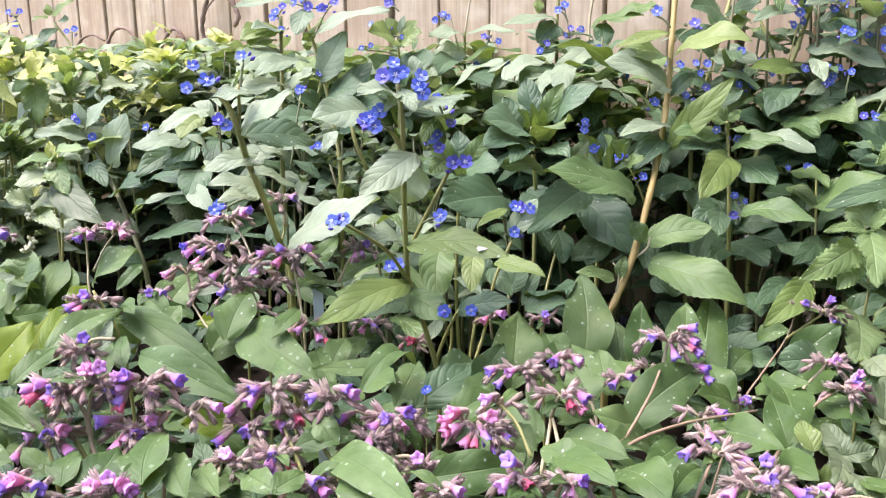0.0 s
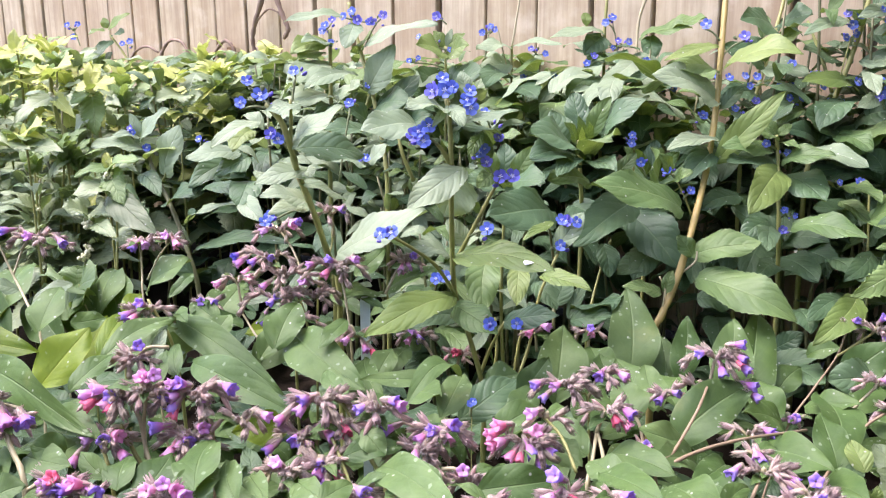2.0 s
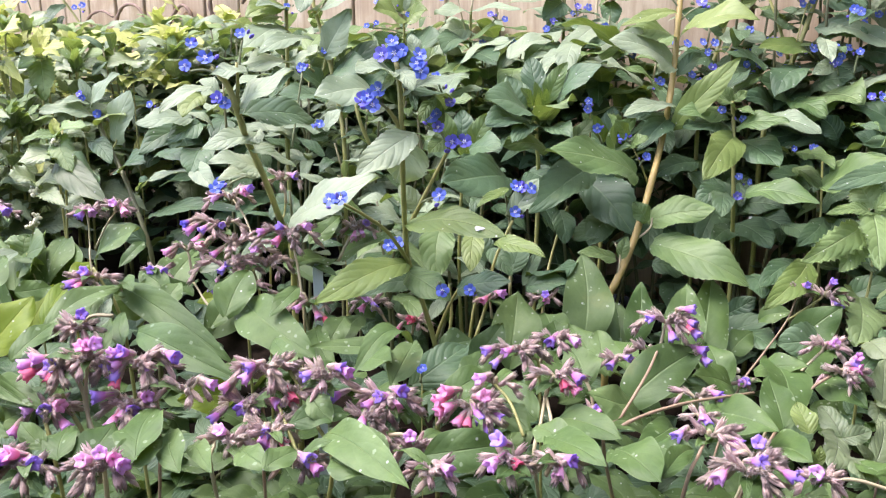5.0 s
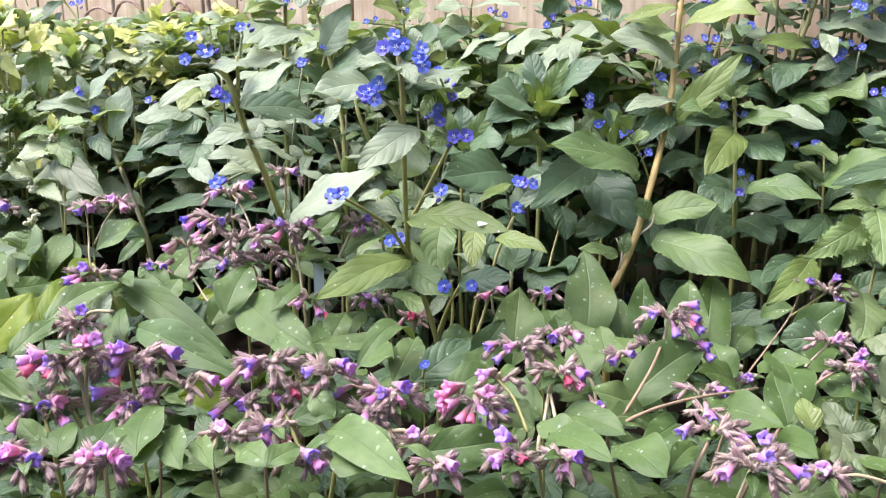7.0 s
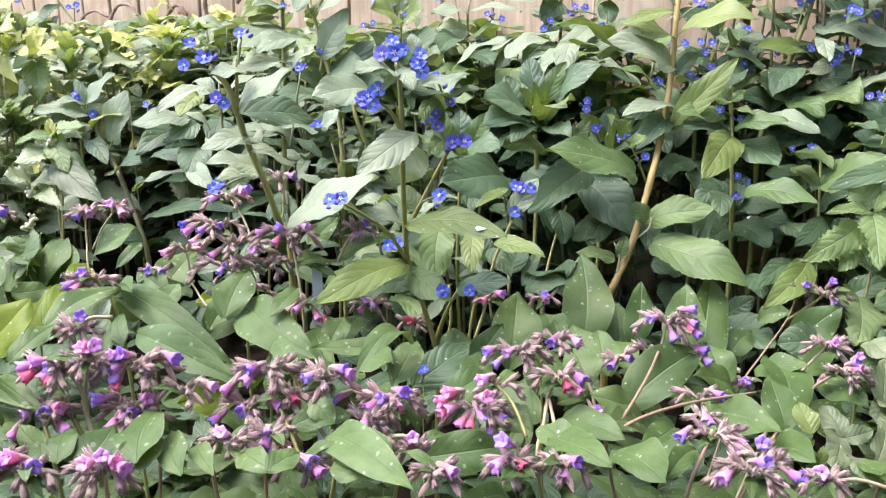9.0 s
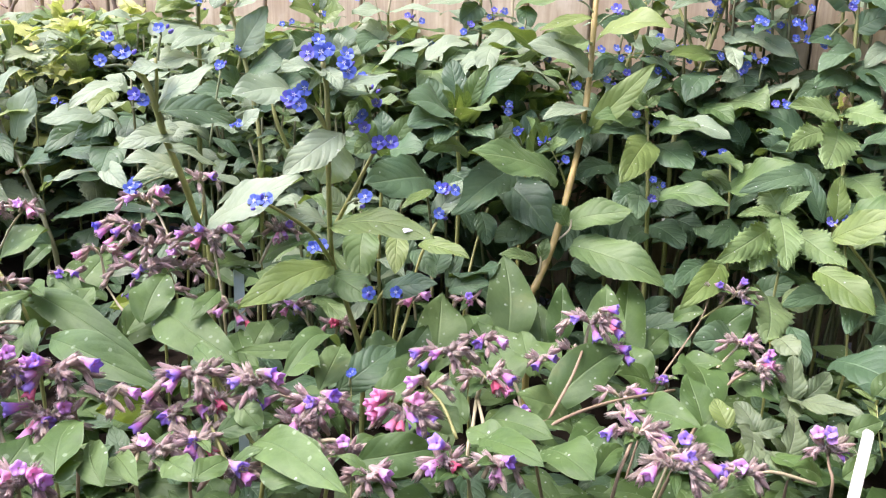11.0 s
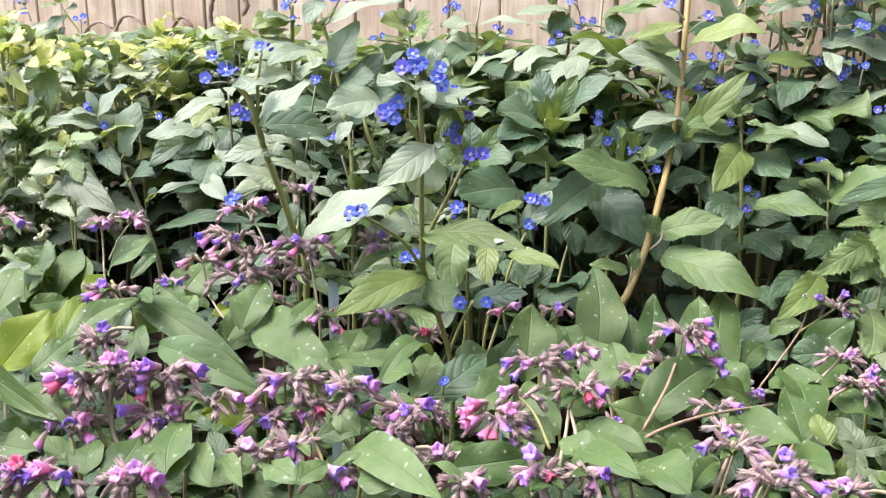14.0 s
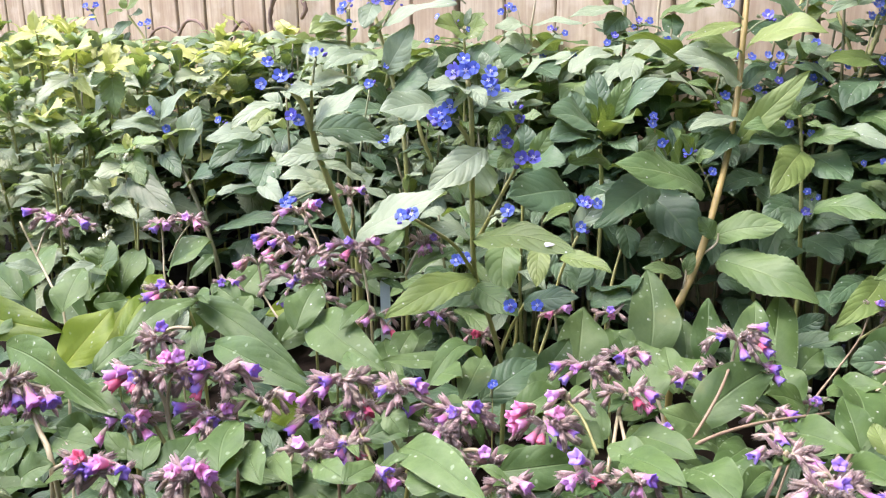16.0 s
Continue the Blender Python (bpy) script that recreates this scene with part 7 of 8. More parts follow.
lung_head(p, (0.072, 0.447, 0.246), (0.080, 0.449, 0.255), 0.011, [(0.086, 0.440, 0.260, "violet"), (0.078, 0.438, 0.252, "pink")], 9)
lung_head(p, (0.122, 0.647, 0.220), (0.131, 0.640, 0.194), 0.007, [(0.131, 0.631, 0.199, "violet"), (0.135, 0.630, 0.196, "pink")], 3)
lung_head(p, (0.137, 0.703, 0.196), (0.161, 0.707, 0.211), 0.014, [(0.152, 0.696, 0.208, "violet"), (0.168, 0.697, 0.215, "violet")], 6)

p = thing("lungwort_plant", (0.172, 0.633, 0.000), "lungwort with broad spotted leaf and arching pink stems", "plant", "lungwort plants")
leaf(p, "lungwort", (0.154, 0.650, 0.190), (0.229, 0.691, 0.228), 0.041, 0.60)
leaf(p, "lungwort", (0.214, 0.639, 0.189), (0.259, 0.582, 0.205), 0.036, 0.55)
leaf(p, "lungwort", (0.306, 0.745, 0.195), (0.285, 0.638, 0.180), 0.041, 0.70)
leaf(p, "lungwort", (0.293, 0.742, 0.183), (0.327, 0.706, 0.205), 0.027, 0.50)
leaf(p, "lungwort", (0.234, 0.789, 0.169), (0.253, 0.847, 0.234), 0.042, 0.85)
leaf(p, "lungwort", (0.266, 0.815, 0.146), (0.296, 0.907, 0.225), 0.044, 0.85)
leaf(p, "lungwort", (0.196, 0.822, 0.175), (0.211, 0.867, 0.230), 0.031, 0.80)
leaf(p, "lungwort", (0.188, 0.840, 0.167), (0.188, 0.880, 0.202), 0.038, 0.80)
leaf(p, "lungwort", (0.349, 0.804, 0.182), (0.395, 0.805, 0.226), 0.038, 0.60)
leaf(p, "lungwort", (0.270, 0.756, 0.161), (0.265, 0.804, 0.187), 0.036, 0.70)
leaf(p, "lungwort", (0.163, 0.600, 0.199), (0.125, 0.565, 0.222), 0.030, 0.50)
leaf(p, "lungwort", (0.185, 0.601, 0.199), (0.145, 0.542, 0.212), 0.023, 0.50)
leaf(p, "lungwort", (0.178, 0.522, 0.215), (0.157, 0.543, 0.216), 0.023, 0.60)
leaf(p, "lungwort", (0.258, 0.615, 0.173), (0.275, 0.559, 0.194), 0.034, 0.60)
leaf(p, "lungwort", (0.149, 0.483, 0.225), (0.178, 0.524, 0.222), 0.015, 0.60)
leaf(p, "lungwort", (0.274, 0.738, 0.169), (0.226, 0.703, 0.196), 0.035, 0.50)
leaf(p, "lungwort", (0.336, 0.741, 0.179), (0.380, 0.786, 0.194), 0.028, 0.60)
leaf(p, "lungwort", (0.301, 0.839, 0.161), (0.331, 0.864, 0.176), 0.028, 0.60)
leaf(p, "lungwort", (0.337, 0.867, 0.188), (0.365, 0.851, 0.203), 0.024, 0.50)
leaf(p, "lungwort", (0.170, 0.804, 0.187), (0.180, 0.740, 0.179), 0.034, 0.60)
stem(p, "fawn", [(0.172, 0.633, 0.000), (0.144, 0.590, 0.126), (0.125, 0.562, 0.210), (0.141, 0.580, 0.219), (0.168, 0.629, 0.229), (0.189, 0.681, 0.231)], 0.0015, 0.0011)
stem(p, "fawn", [(0.130, 0.563, 0.214), (0.157, 0.580, 0.219), (0.197, 0.605, 0.218), (0.259, 0.645, 0.208)], 0.0015, 0.0011)
stem(p, "fawn", [(0.171, 0.576, 0.000), (0.168, 0.523, 0.136), (0.169, 0.500, 0.211), (0.182, 0.523, 0.218), (0.193, 0.544, 0.220)], 0.0015, 0.0011)
stem(p, "fawn", [(0.220, 0.643, 0.000), (0.247, 0.633, 0.103), (0.268, 0.633, 0.163), (0.294, 0.658, 0.180), (0.321, 0.683, 0.194), (0.343, 0.695, 0.202)], 0.0016, 0.0012)
stem(p, "pale", [(0.243, 0.686, 0.000), (0.286, 0.706, 0.109), (0.313, 0.718, 0.173), (0.328, 0.724, 0.192), (0.348, 0.729, 0.212)], 0.0016, 0.0012)
stem(p, "fawn", [(0.232, 0.714, 0.000), (0.267, 0.750, 0.095), (0.292, 0.775, 0.152), (0.321, 0.802, 0.176), (0.352, 0.829, 0.202), (0.363, 0.837, 0.229)], 0.0012, 0.0009)
stem(p, "green", [(0.352, 0.829, 0.202), (0.369, 0.832, 0.213), (0.386, 0.835, 0.224)], 0.0014, 0.0011)
lung_head(p, (0.192, 0.690, 0.225), (0.198, 0.696, 0.251), 0.023, [(0.217, 0.689, 0.263, "violet"), (0.218, 0.686, 0.251, "violet"), (0.215, 0.685, 0.246, "red"), (0.221, 0.684, 0.242, "violet"), (0.181, 0.687, 0.255, "violet"), (0.201, 0.683, 0.239, "violet")], 22)
lung_head(p, (0.190, 0.689, 0.223), (0.182, 0.690, 0.227), 0.012, [(0.180, 0.679, 0.223, "pink")], 6)
lung_head(p, (0.192, 0.690, 0.227), (0.213, 0.690, 0.225), 0.012, [(0.215, 0.678, 0.217, "violet"), (0.230, 0.678, 0.220, "violet"), (0.227, 0.681, 0.229, "violet")], 6)
lung_head(p, (0.213, 0.641, 0.194), (0.213, 0.644, 0.206), 0.016, [(0.228, 0.635, 0.210, "violet"), (0.231, 0.634, 0.208, "violet")], 9)
lung_head(p, (0.200, 0.581, 0.205), (0.200, 0.585, 0.219), 0.008, [(0.199, 0.575, 0.218, "mauve"), (0.202, 0.574, 0.216, "violet")], 4)
lung_head(p, (0.193, 0.544, 0.219), (0.196, 0.545, 0.224), 0.018, [(0.212, 0.534, 0.221, "violet"), (0.211, 0.533, 0.216, "violet"), (0.170, 0.535, 0.226, "violet")], 12)
lung_head(p, (0.198, 0.513, 0.220), (0.216, 0.515, 0.225), 0.015, [(0.215, 0.507, 0.237, "violet")], 12)
lung_head(p, (0.188, 0.483, 0.225), (0.202, 0.485, 0.231), 0.021, [(0.226, 0.475, 0.231, "violet"), (0.207, 0.477, 0.240, "violet"), (0.181, 0.474, 0.230, "mauve")], 24)
lung_head(p, (0.237, 0.483, 0.221), (0.248, 0.484, 0.227), 0.009, [(0.241, 0.476, 0.234, "mauve")], 9)
lung_head(p, (0.344, 0.695, 0.202), (0.354, 0.696, 0.204), 0.017, [(0.361, 0.690, 0.221, "mauve"), (0.362, 0.687, 0.211, "pink"), (0.357, 0.685, 0.200, "pink"), (0.359, 0.689, 0.216, "violet")], 14)
lung_head(p, (0.346, 0.728, 0.209), (0.351, 0.730, 0.216), 0.016, [(0.354, 0.721, 0.221, "mauve")], 12)
lung_head(p, (0.363, 0.835, 0.224), (0.364, 0.838, 0.234), 0.010, [(0.368, 0.829, 0.240, "violet")], 5)
lung_head(p, (0.386, 0.835, 0.224), (0.393, 0.836, 0.228), 0.016, [(0.394, 0.830, 0.243, "violet"), (0.402, 0.824, 0.218, "violet"), (0.396, 0.824, 0.222, "violet")], 10)
lung_head(p, (0.292, 0.775, 0.152), (0.297, 0.777, 0.160), 0.005, [(0.295, 0.767, 0.163, "violet"), (0.292, 0.767, 0.162, "mauve")], 2)

p = thing("stinging_nettle", (0.450, 0.865, 0.000), "stinging nettle with pale toothed leaves", "plant", "stinging nettles")
stem(p, "green", [(0.450, 0.865, 0.000), (0.450, 0.863, 0.089), (0.449, 0.862, 0.149), (0.447, 0.867, 0.206), (0.453, 0.877, 0.248), (0.444, 0.883, 0.307)], 0.0018, 0.0014)
leaf(p, "young_nettle", (0.449, 0.883, 0.306), (0.435, 0.900, 0.335), 0.045, 0.85, 0.05)
leaf(p, "young_nettle", (0.445, 0.882, 0.304), (0.386, 0.850, 0.308), 0.018, 0.60, 0.05)
leaf(p, "young_nettle", (0.450, 0.882, 0.306), (0.470, 0.860, 0.334), 0.018, 0.60, 0.05)
leaf(p, "young_nettle", (0.448, 0.882, 0.302), (0.434, 0.820, 0.258), 0.043, 0.85, 0.05)
leaf(p, "young_nettle", (0.439, 0.885, 0.285), (0.356, 0.825, 0.264), 0.037, 0.75, 0.05)
leaf(p, "young_nettle", (0.435, 0.884, 0.277), (0.402, 0.840, 0.249), 0.035, 0.80, 0.05)
leaf(p, "young_nettle", (0.474, 0.880, 0.280), (0.504, 0.830, 0.258), 0.047, 0.75, 0.05)
leaf(p, "young_nettle", (0.438, 0.865, 0.216), (0.411, 0.800, 0.186), 0.058, 0.85, 0.05)
leaf(p, "alkanet", (0.458, 0.896, 0.243), (0.452, 0.865, 0.242), 0.029, 0.60)

p = thing("stinging_nettle", (0.553, 0.894, 0.000), "taller stinging nettle with broad toothed leaves", "plant", "stinging nettles")
stem(p, "green", [(0.553, 0.894, 0.000), (0.555, 0.892, 0.082), (0.556, 0.891, 0.136), (0.553, 0.917, 0.237), (0.548, 0.936, 0.313), (0.545, 0.965, 0.423)], 0.0018, 0.0014)
leaf(p, "young_nettle", (0.542, 0.962, 0.402), (0.460, 0.920, 0.415), 0.042, 0.55, 0.05)
leaf(p, "young_nettle", (0.551, 0.962, 0.406), (0.579, 0.910, 0.396), 0.054, 0.60, 0.05)
leaf(p, "young_nettle", (0.541, 0.955, 0.387), (0.502, 0.900, 0.349), 0.056, 0.85, 0.05)
leaf(p, "young_nettle", (0.547, 1.000, 0.377), (0.482, 0.955, 0.360), 0.034, 0.70, 0.05)
leaf(p, "young_nettle", (0.558, 0.940, 0.333), (0.568, 0.890, 0.308), 0.057, 0.75, 0.05)
leaf(p, "dry", (0.547, 0.962, 0.406), (0.545, 0.955, 0.424), 0.012, 0.70)
leaf(p, "gold", (0.545, 0.962, 0.412), (0.538, 0.957, 0.429), 0.018, 0.70)
leaf(p, "young_nettle", (0.552, 0.925, 0.269), (0.568, 0.872, 0.270), 0.060, 0.72, 0.05)

p = thing("alkanet_plant", (0.569, 0.846, 0.000), "alkanet with yellowing leaves beside nettles", "plant", "alkanet plants")
stem(p, "green", [(0.569, 0.846, 0.000), (0.571, 0.844, 0.094), (0.572, 0.842, 0.156), (0.569, 0.858, 0.216), (0.520, 0.857, 0.274), (0.502, 0.864, 0.297)], 0.0022, 0.0015)
leaf(p, "lime", (0.465, 0.820, 0.258), (0.498, 0.760, 0.231), 0.044, 0.65)
leaf(p, "soft", (0.524, 0.870, 0.299), (0.559, 0.830, 0.321), 0.046, 0.60)
leaf(p, "alkanet", (0.521, 0.940, 0.338), (0.399, 0.880, 0.327), 0.032, 0.55)
leaf(p, "alkanet", (0.514, 0.870, 0.215), (0.434, 0.820, 0.220), 0.030, 0.55)
leaf(p, "nettle", (0.495, 0.800, 0.230), (0.482, 0.770, 0.206), 0.032, 0.85)
leaf(p, "lime", (0.495, 0.851, 0.284), (0.545, 0.814, 0.320), 0.036, 0.60)
leaf(p, "alkanet", (0.500, 0.884, 0.294), (0.488, 0.920, 0.348), 0.024, 0.80)
leaf(p, "lime", (0.508, 0.874, 0.297), (0.524, 0.905, 0.341), 0.027, 0.85)
leaf(p, "soft", (0.480, 0.912, 0.192), (0.513, 0.844, 0.222), 0.060, 0.50)
leaf(p, "alkanet", (0.504, 0.817, 0.235), (0.473, 0.762, 0.211), 0.027, 0.75)
leaf(p, "alkanet", (0.550, 0.787, 0.216), (0.493, 0.764, 0.225), 0.028, 0.50)
leaf(p, "alkanet", (0.461, 0.757, 0.185), (0.490, 0.682, 0.189), 0.064, 0.50)
leaf(p, "alkanet", (0.516, 0.784, 0.193), (0.556, 0.811, 0.232), 0.024, 0.60)
leaf(p, "alkanet", (0.458, 0.934, 0.190), (0.504, 0.935, 0.211), 0.031, 0.60)
leaf(p, "alkanet", (0.491, 0.999, 0.212), (0.547, 1.005, 0.255), 0.031, 0.70)
leaf(p, "soft", (0.451, 1.005, 0.303), (0.495, 0.950, 0.348), 0.043, 0.60)
leaf(p, "alkanet", (0.523, 1.003, 0.319), (0.484, 0.961, 0.303), 0.024, 0.60)
leaf(p, "alkanet", (0.542, 1.048, 0.340), (0.499, 1.057, 0.360), 0.035, 0.60)
leaf(p, "alkanet", (0.557, 1.052, 0.361), (0.501, 1.086, 0.392), 0.045, 0.60)
leaf(p, "alkanet", (0.605, 1.006, 0.362), (0.619, 0.966, 0.375), 0.055, 0.60)
leaf(p, "alkanet", (0.612, 1.000, 0.342), (0.617, 0.937, 0.340), 0.069, 0.60)
leaf(p, "alkanet", (0.481, 1.020, 0.373), (0.493, 0.988, 0.373), 0.022, 0.40)
blue_head(p, (0.519, 0.881, 0.286), [(0.505, 0.876, 0.297), (0.518, 0.877, 0.303), (0.521, 0.874, 0.293)], 0.0056)
blue_head(p, (0.599, 1.061, 0.414), [(0.593, 1.055, 0.419)], 0.0056)

p = thing("alkanet_plant", (0.624, 1.077, 0.000), "alkanet by the fence with clustered blue flowers", "plant", "alkanet plants")
stem(p, "green", [(0.624, 1.077, 0.000), (0.622, 1.073, 0.225), (0.621, 1.070, 0.374), (0.624, 1.089, 0.452), (0.629, 1.105, 0.516), (0.632, 1.119, 0.572)], 0.0030, 0.0022)
stem(p, "green", [(0.604, 1.105, 0.384), (0.618, 1.122, 0.457), (0.629, 1.140, 0.530)], 0.0026, 0.0022)
leaf(p, "alkanet", (0.628, 1.095, 0.473), (0.560, 1.052, 0.446), 0.035, 0.60)
leaf(p, "alkanet", (0.627, 1.100, 0.495), (0.663, 1.082, 0.517), 0.036, 0.70)
leaf(p, "alkanet", (0.624, 1.089, 0.452), (0.646, 1.019, 0.430), 0.058, 0.60)
leaf(p, "alkanet", (0.624, 1.086, 0.438), (0.543, 1.028, 0.427), 0.038, 0.60)
leaf(p, "alkanet", (0.633, 1.138, 0.523), (0.573, 1.117, 0.542), 0.046, 0.70)
leaf(p, "alkanet", (0.629, 1.111, 0.537), (0.662, 1.091, 0.552), 0.036, 0.70)
leaf(p, "alkanet", (0.626, 1.129, 0.486), (0.556, 1.082, 0.479), 0.035, 0.60)
leaf(p, "alkanet", (0.620, 1.064, 0.432), (0.622, 1.015, 0.402), 0.042, 0.70)
leaf(p, "alkanet", (0.602, 1.084, 0.423), (0.522, 1.027, 0.413), 0.031, 0.60)
blue_head(p, (0.616, 1.105, 0.508), [(0.582, 1.091, 0.476), (0.587, 1.093, 0.483)], 0.0064)
blue_head(p, (0.573, 1.110, 0.514), [(0.547, 1.101, 0.503), (0.556, 1.099, 0.498), (0.567, 1.104, 0.521)], 0.0062)
blue_head(p, (0.627, 1.104, 0.509), [(0.617, 1.100, 0.523), (0.621, 1.102, 0.531)], 0.0060)
blue_head(p, (0.529, 1.108, 0.492), [(0.508, 1.105, 0.502), (0.500, 1.106, 0.505)], 0.0060)
blue_head(p, (0.542, 1.069, 0.423), [(0.513, 1.058, 0.404), (0.527, 1.057, 0.403), (0.547, 1.057, 0.410)], 0.0052)
blue_head(p, (0.504, 1.094, 0.427), [(0.508, 1.093, 0.455)], 0.0050)
blue_head(p, (0.647, 1.092, 0.551), [(0.650, 1.084, 0.555)], 0.0060)

p = thing("mint_plant", (0.387, 0.684, 0.000), "mint-like plant with wrinkled oval leaves", "plant", "mint plants")
stem(p, "brown", [(0.387, 0.684, 0.000), (0.380, 0.668, 0.077), (0.375, 0.657, 0.128), (0.386, 0.683, 0.153), (0.391, 0.698, 0.174)], 0.0014, 0.0011)
leaf(p, "mint", (0.386, 0.689, 0.176), (0.397, 0.717, 0.208), 0.027, 0.90)
leaf(p, "mint", (0.385, 0.689, 0.176), (0.372, 0.668, 0.169), 0.025, 0.80)
leaf(p, "mint", (0.389, 0.689, 0.177), (0.385, 0.669, 0.178), 0.026, 0.70)
leaf(p, "mint", (0.392, 0.679, 0.181), (0.418, 0.627, 0.190), 0.023, 0.60)
leaf(p, "mint", (0.408, 0.706, 0.170), (0.436, 0.719, 0.190), 0.023, 0.80)
leaf(p, "mint", (0.358, 0.633, 0.150), (0.378, 0.668, 0.172), 0.024, 0.90)
leaf(p, "mint", (0.355, 0.634, 0.153), (0.340, 0.630, 0.171), 0.011, 0.70)
leaf(p, "mint", (0.340, 0.658, 0.163), (0.331, 0.684, 0.179), 0.023, 0.80)
leaf(p, "mint", (0.337, 0.649, 0.166), (0.360, 0.649, 0.173), 0.018, 0.70)
leaf(p, "mint", (0.332, 0.650, 0.167), (0.312, 0.609, 0.161), 0.032, 0.85)
leaf(p, "mint", (0.379, 0.594, 0.168), (0.400, 0.627, 0.184), 0.026, 0.90)
leaf(p, "lungwort", (0.323, 0.591, 0.175), (0.333, 0.540, 0.184), 0.020, 0.50)
leaf(p, "mint", (0.324, 0.601, 0.175), (0.318, 0.560, 0.173), 0.026, 0.80)
leaf(p, "mint", (0.411, 0.776, 0.201), (0.416, 0.743, 0.196), 0.030, 0.85)
leaf(p, "alkanet", (0.443, 0.814, 0.199), (0.439, 0.766, 0.174), 0.024, 0.80)
leaf(p, "lungwort", (0.341, 0.716, 0.186), (0.366, 0.672, 0.183), 0.033, 0.60)
leaf(p, "lungwort", (0.284, 0.636, 0.177), (0.284, 0.685, 0.206), 0.030, 0.85)
leaf(p, "lime", (0.300, 0.626, 0.182), (0.297, 0.651, 0.197), 0.021, 0.80)
leaf(p, "alkanet", (0.379, 0.796, 0.189), (0.325, 0.782, 0.195), 0.038, 0.70)
leaf(p, "alkanet", (0.387, 0.750, 0.172), (0.421, 0.774, 0.197), 0.024, 0.70)
stem(p, "green", [(0.286, 0.573, 0.173), (0.285, 0.575, 0.181), (0.284, 0.577, 0.187)], 0.0008, 0.0005)
leaf(p, "lime", (0.284, 0.575, 0.181), (0.275, 0.580, 0.197), 0.008, 0.80)
leaf(p, "lime", (0.285, 0.575, 0.182), (0.288, 0.579, 0.197), 0.009, 0.80)
stem(p, "green", [(0.421, 0.600, 0.165), (0.417, 0.606, 0.187), (0.421, 0.620, 0.204)], 0.0008, 0.0005)
leaf(p, "lime", (0.420, 0.621, 0.207), (0.405, 0.634, 0.213), 0.005, 0.50)
leaf(p, "lime", (0.422, 0.619, 0.200), (0.414, 0.631, 0.204), 0.005, 0.50)
leaf(p, "lime", (0.417, 0.606, 0.189), (0.418, 0.630, 0.200), 0.005, 0.50)
leaf(p, "lime", (0.423, 0.618, 0.196), (0.441, 0.629, 0.207), 0.004, 0.50)
leaf(p, "lime", (0.413, 0.595, 0.185), (0.410, 0.574, 0.184), 0.006, 0.50)
leaf(p, "lime", (0.418, 0.606, 0.187), (0.430, 0.605, 0.189), 0.004, 0.50)

p = thing("lungwort_plant", (0.348, 0.546, 0.000), "lungwort with violet flower head beside a white label", "plant", "lungwort plants")
stem(p, "fawn", [(0.348, 0.546, 0.000), (0.341, 0.536, 0.110), (0.337, 0.529, 0.183), (0.340, 0.542, 0.194), (0.344, 0.554, 0.201)], 0.0013, 0.0010)
lung_head(p, (0.344, 0.553, 0.199), (0.346, 0.554, 0.203), 0.014, [(0.332, 0.549, 0.218, "mauve"), (0.341, 0.548, 0.218, "violet"), (0.342, 0.547, 0.213, "mauve"), (0.351, 0.543, 0.202, "violet")], 12)
lung_head(p, (0.315, 0.514, 0.197), (0.264, 0.521, 0.203), 0.009, [(0.248, 0.513, 0.210, "violet"), (0.258, 0.512, 0.208, "mauve")], 6)
leaf(p, "lungwort", (0.329, 0.532, 0.191), (0.299, 0.518, 0.208), 0.020, 0.60)
leaf(p, "lungwort", (0.345, 0.531, 0.191), (0.369, 0.533, 0.208), 0.016, 0.60)
leaf(p, "lungwort", (0.393, 0.608, 0.186), (0.421, 0.608, 0.196), 0.019, 0.60)
leaf(p, "lungwort", (0.441, 0.657, 0.192), (0.466, 0.670, 0.212), 0.020, 0.60)
leaf(p, "alkanet", (0.449, 0.705, 0.180), (0.449, 0.646, 0.194), 0.025, 0.40)

p = thing("lungwort_plant", (-0.344, 0.574, 0.000), "lungwort with arching pale stalks and dark spotted leaves", "plant", "lungwort plants")
leaf(p, "lungwort", (-0.386, 0.600, 0.268), (-0.256, 0.505, 0.258), 0.029, 0.90, 0.08)
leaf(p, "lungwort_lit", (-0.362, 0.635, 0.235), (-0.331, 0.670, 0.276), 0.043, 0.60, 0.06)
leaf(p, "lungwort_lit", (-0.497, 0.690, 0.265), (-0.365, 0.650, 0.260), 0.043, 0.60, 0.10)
leaf(p, "lungwort", (-0.388, 0.691, 0.264), (-0.389, 0.740, 0.291), 0.033, 0.60)
leaf(p, "lungwort", (-0.474, 0.774, 0.246), (-0.543, 0.826, 0.264), 0.030, 0.60)
leaf(p, "pale", (-0.464, 0.800, 0.269), (-0.490, 0.780, 0.281), 0.021, 0.45)
leaf(p, "pale", (-0.409, 0.800, 0.276), (-0.438, 0.770, 0.259), 0.021, 0.50)
leaf(p, "lungwort", (-0.446, 0.853, 0.220), (-0.471, 0.951, 0.250), 0.058, 1.00)
leaf(p, "lungwort", (-0.422, 0.873, 0.214), (-0.443, 0.972, 0.245), 0.052, 1.00)
leaf(p, "lungwort", (-0.286, 0.479, 0.256), (-0.243, 0.453, 0.263), 0.024, 0.50)
leaf(p, "lungwort", (-0.311, 0.476, 0.249), (-0.302, 0.488, 0.255), 0.021, 0.50)
leaf(p, "lungwort", (-0.279, 0.428, 0.254), (-0.260, 0.431, 0.263), 0.022, 0.50)
leaf(p, "lungwort", (-0.519, 0.848, 0.221), (-0.536, 0.959, 0.254), 0.063, 1.00)
leaf(p, "lungwort", (-0.344, 0.525, 0.248), (-0.338, 0.568, 0.254), 0.026, 0.50)
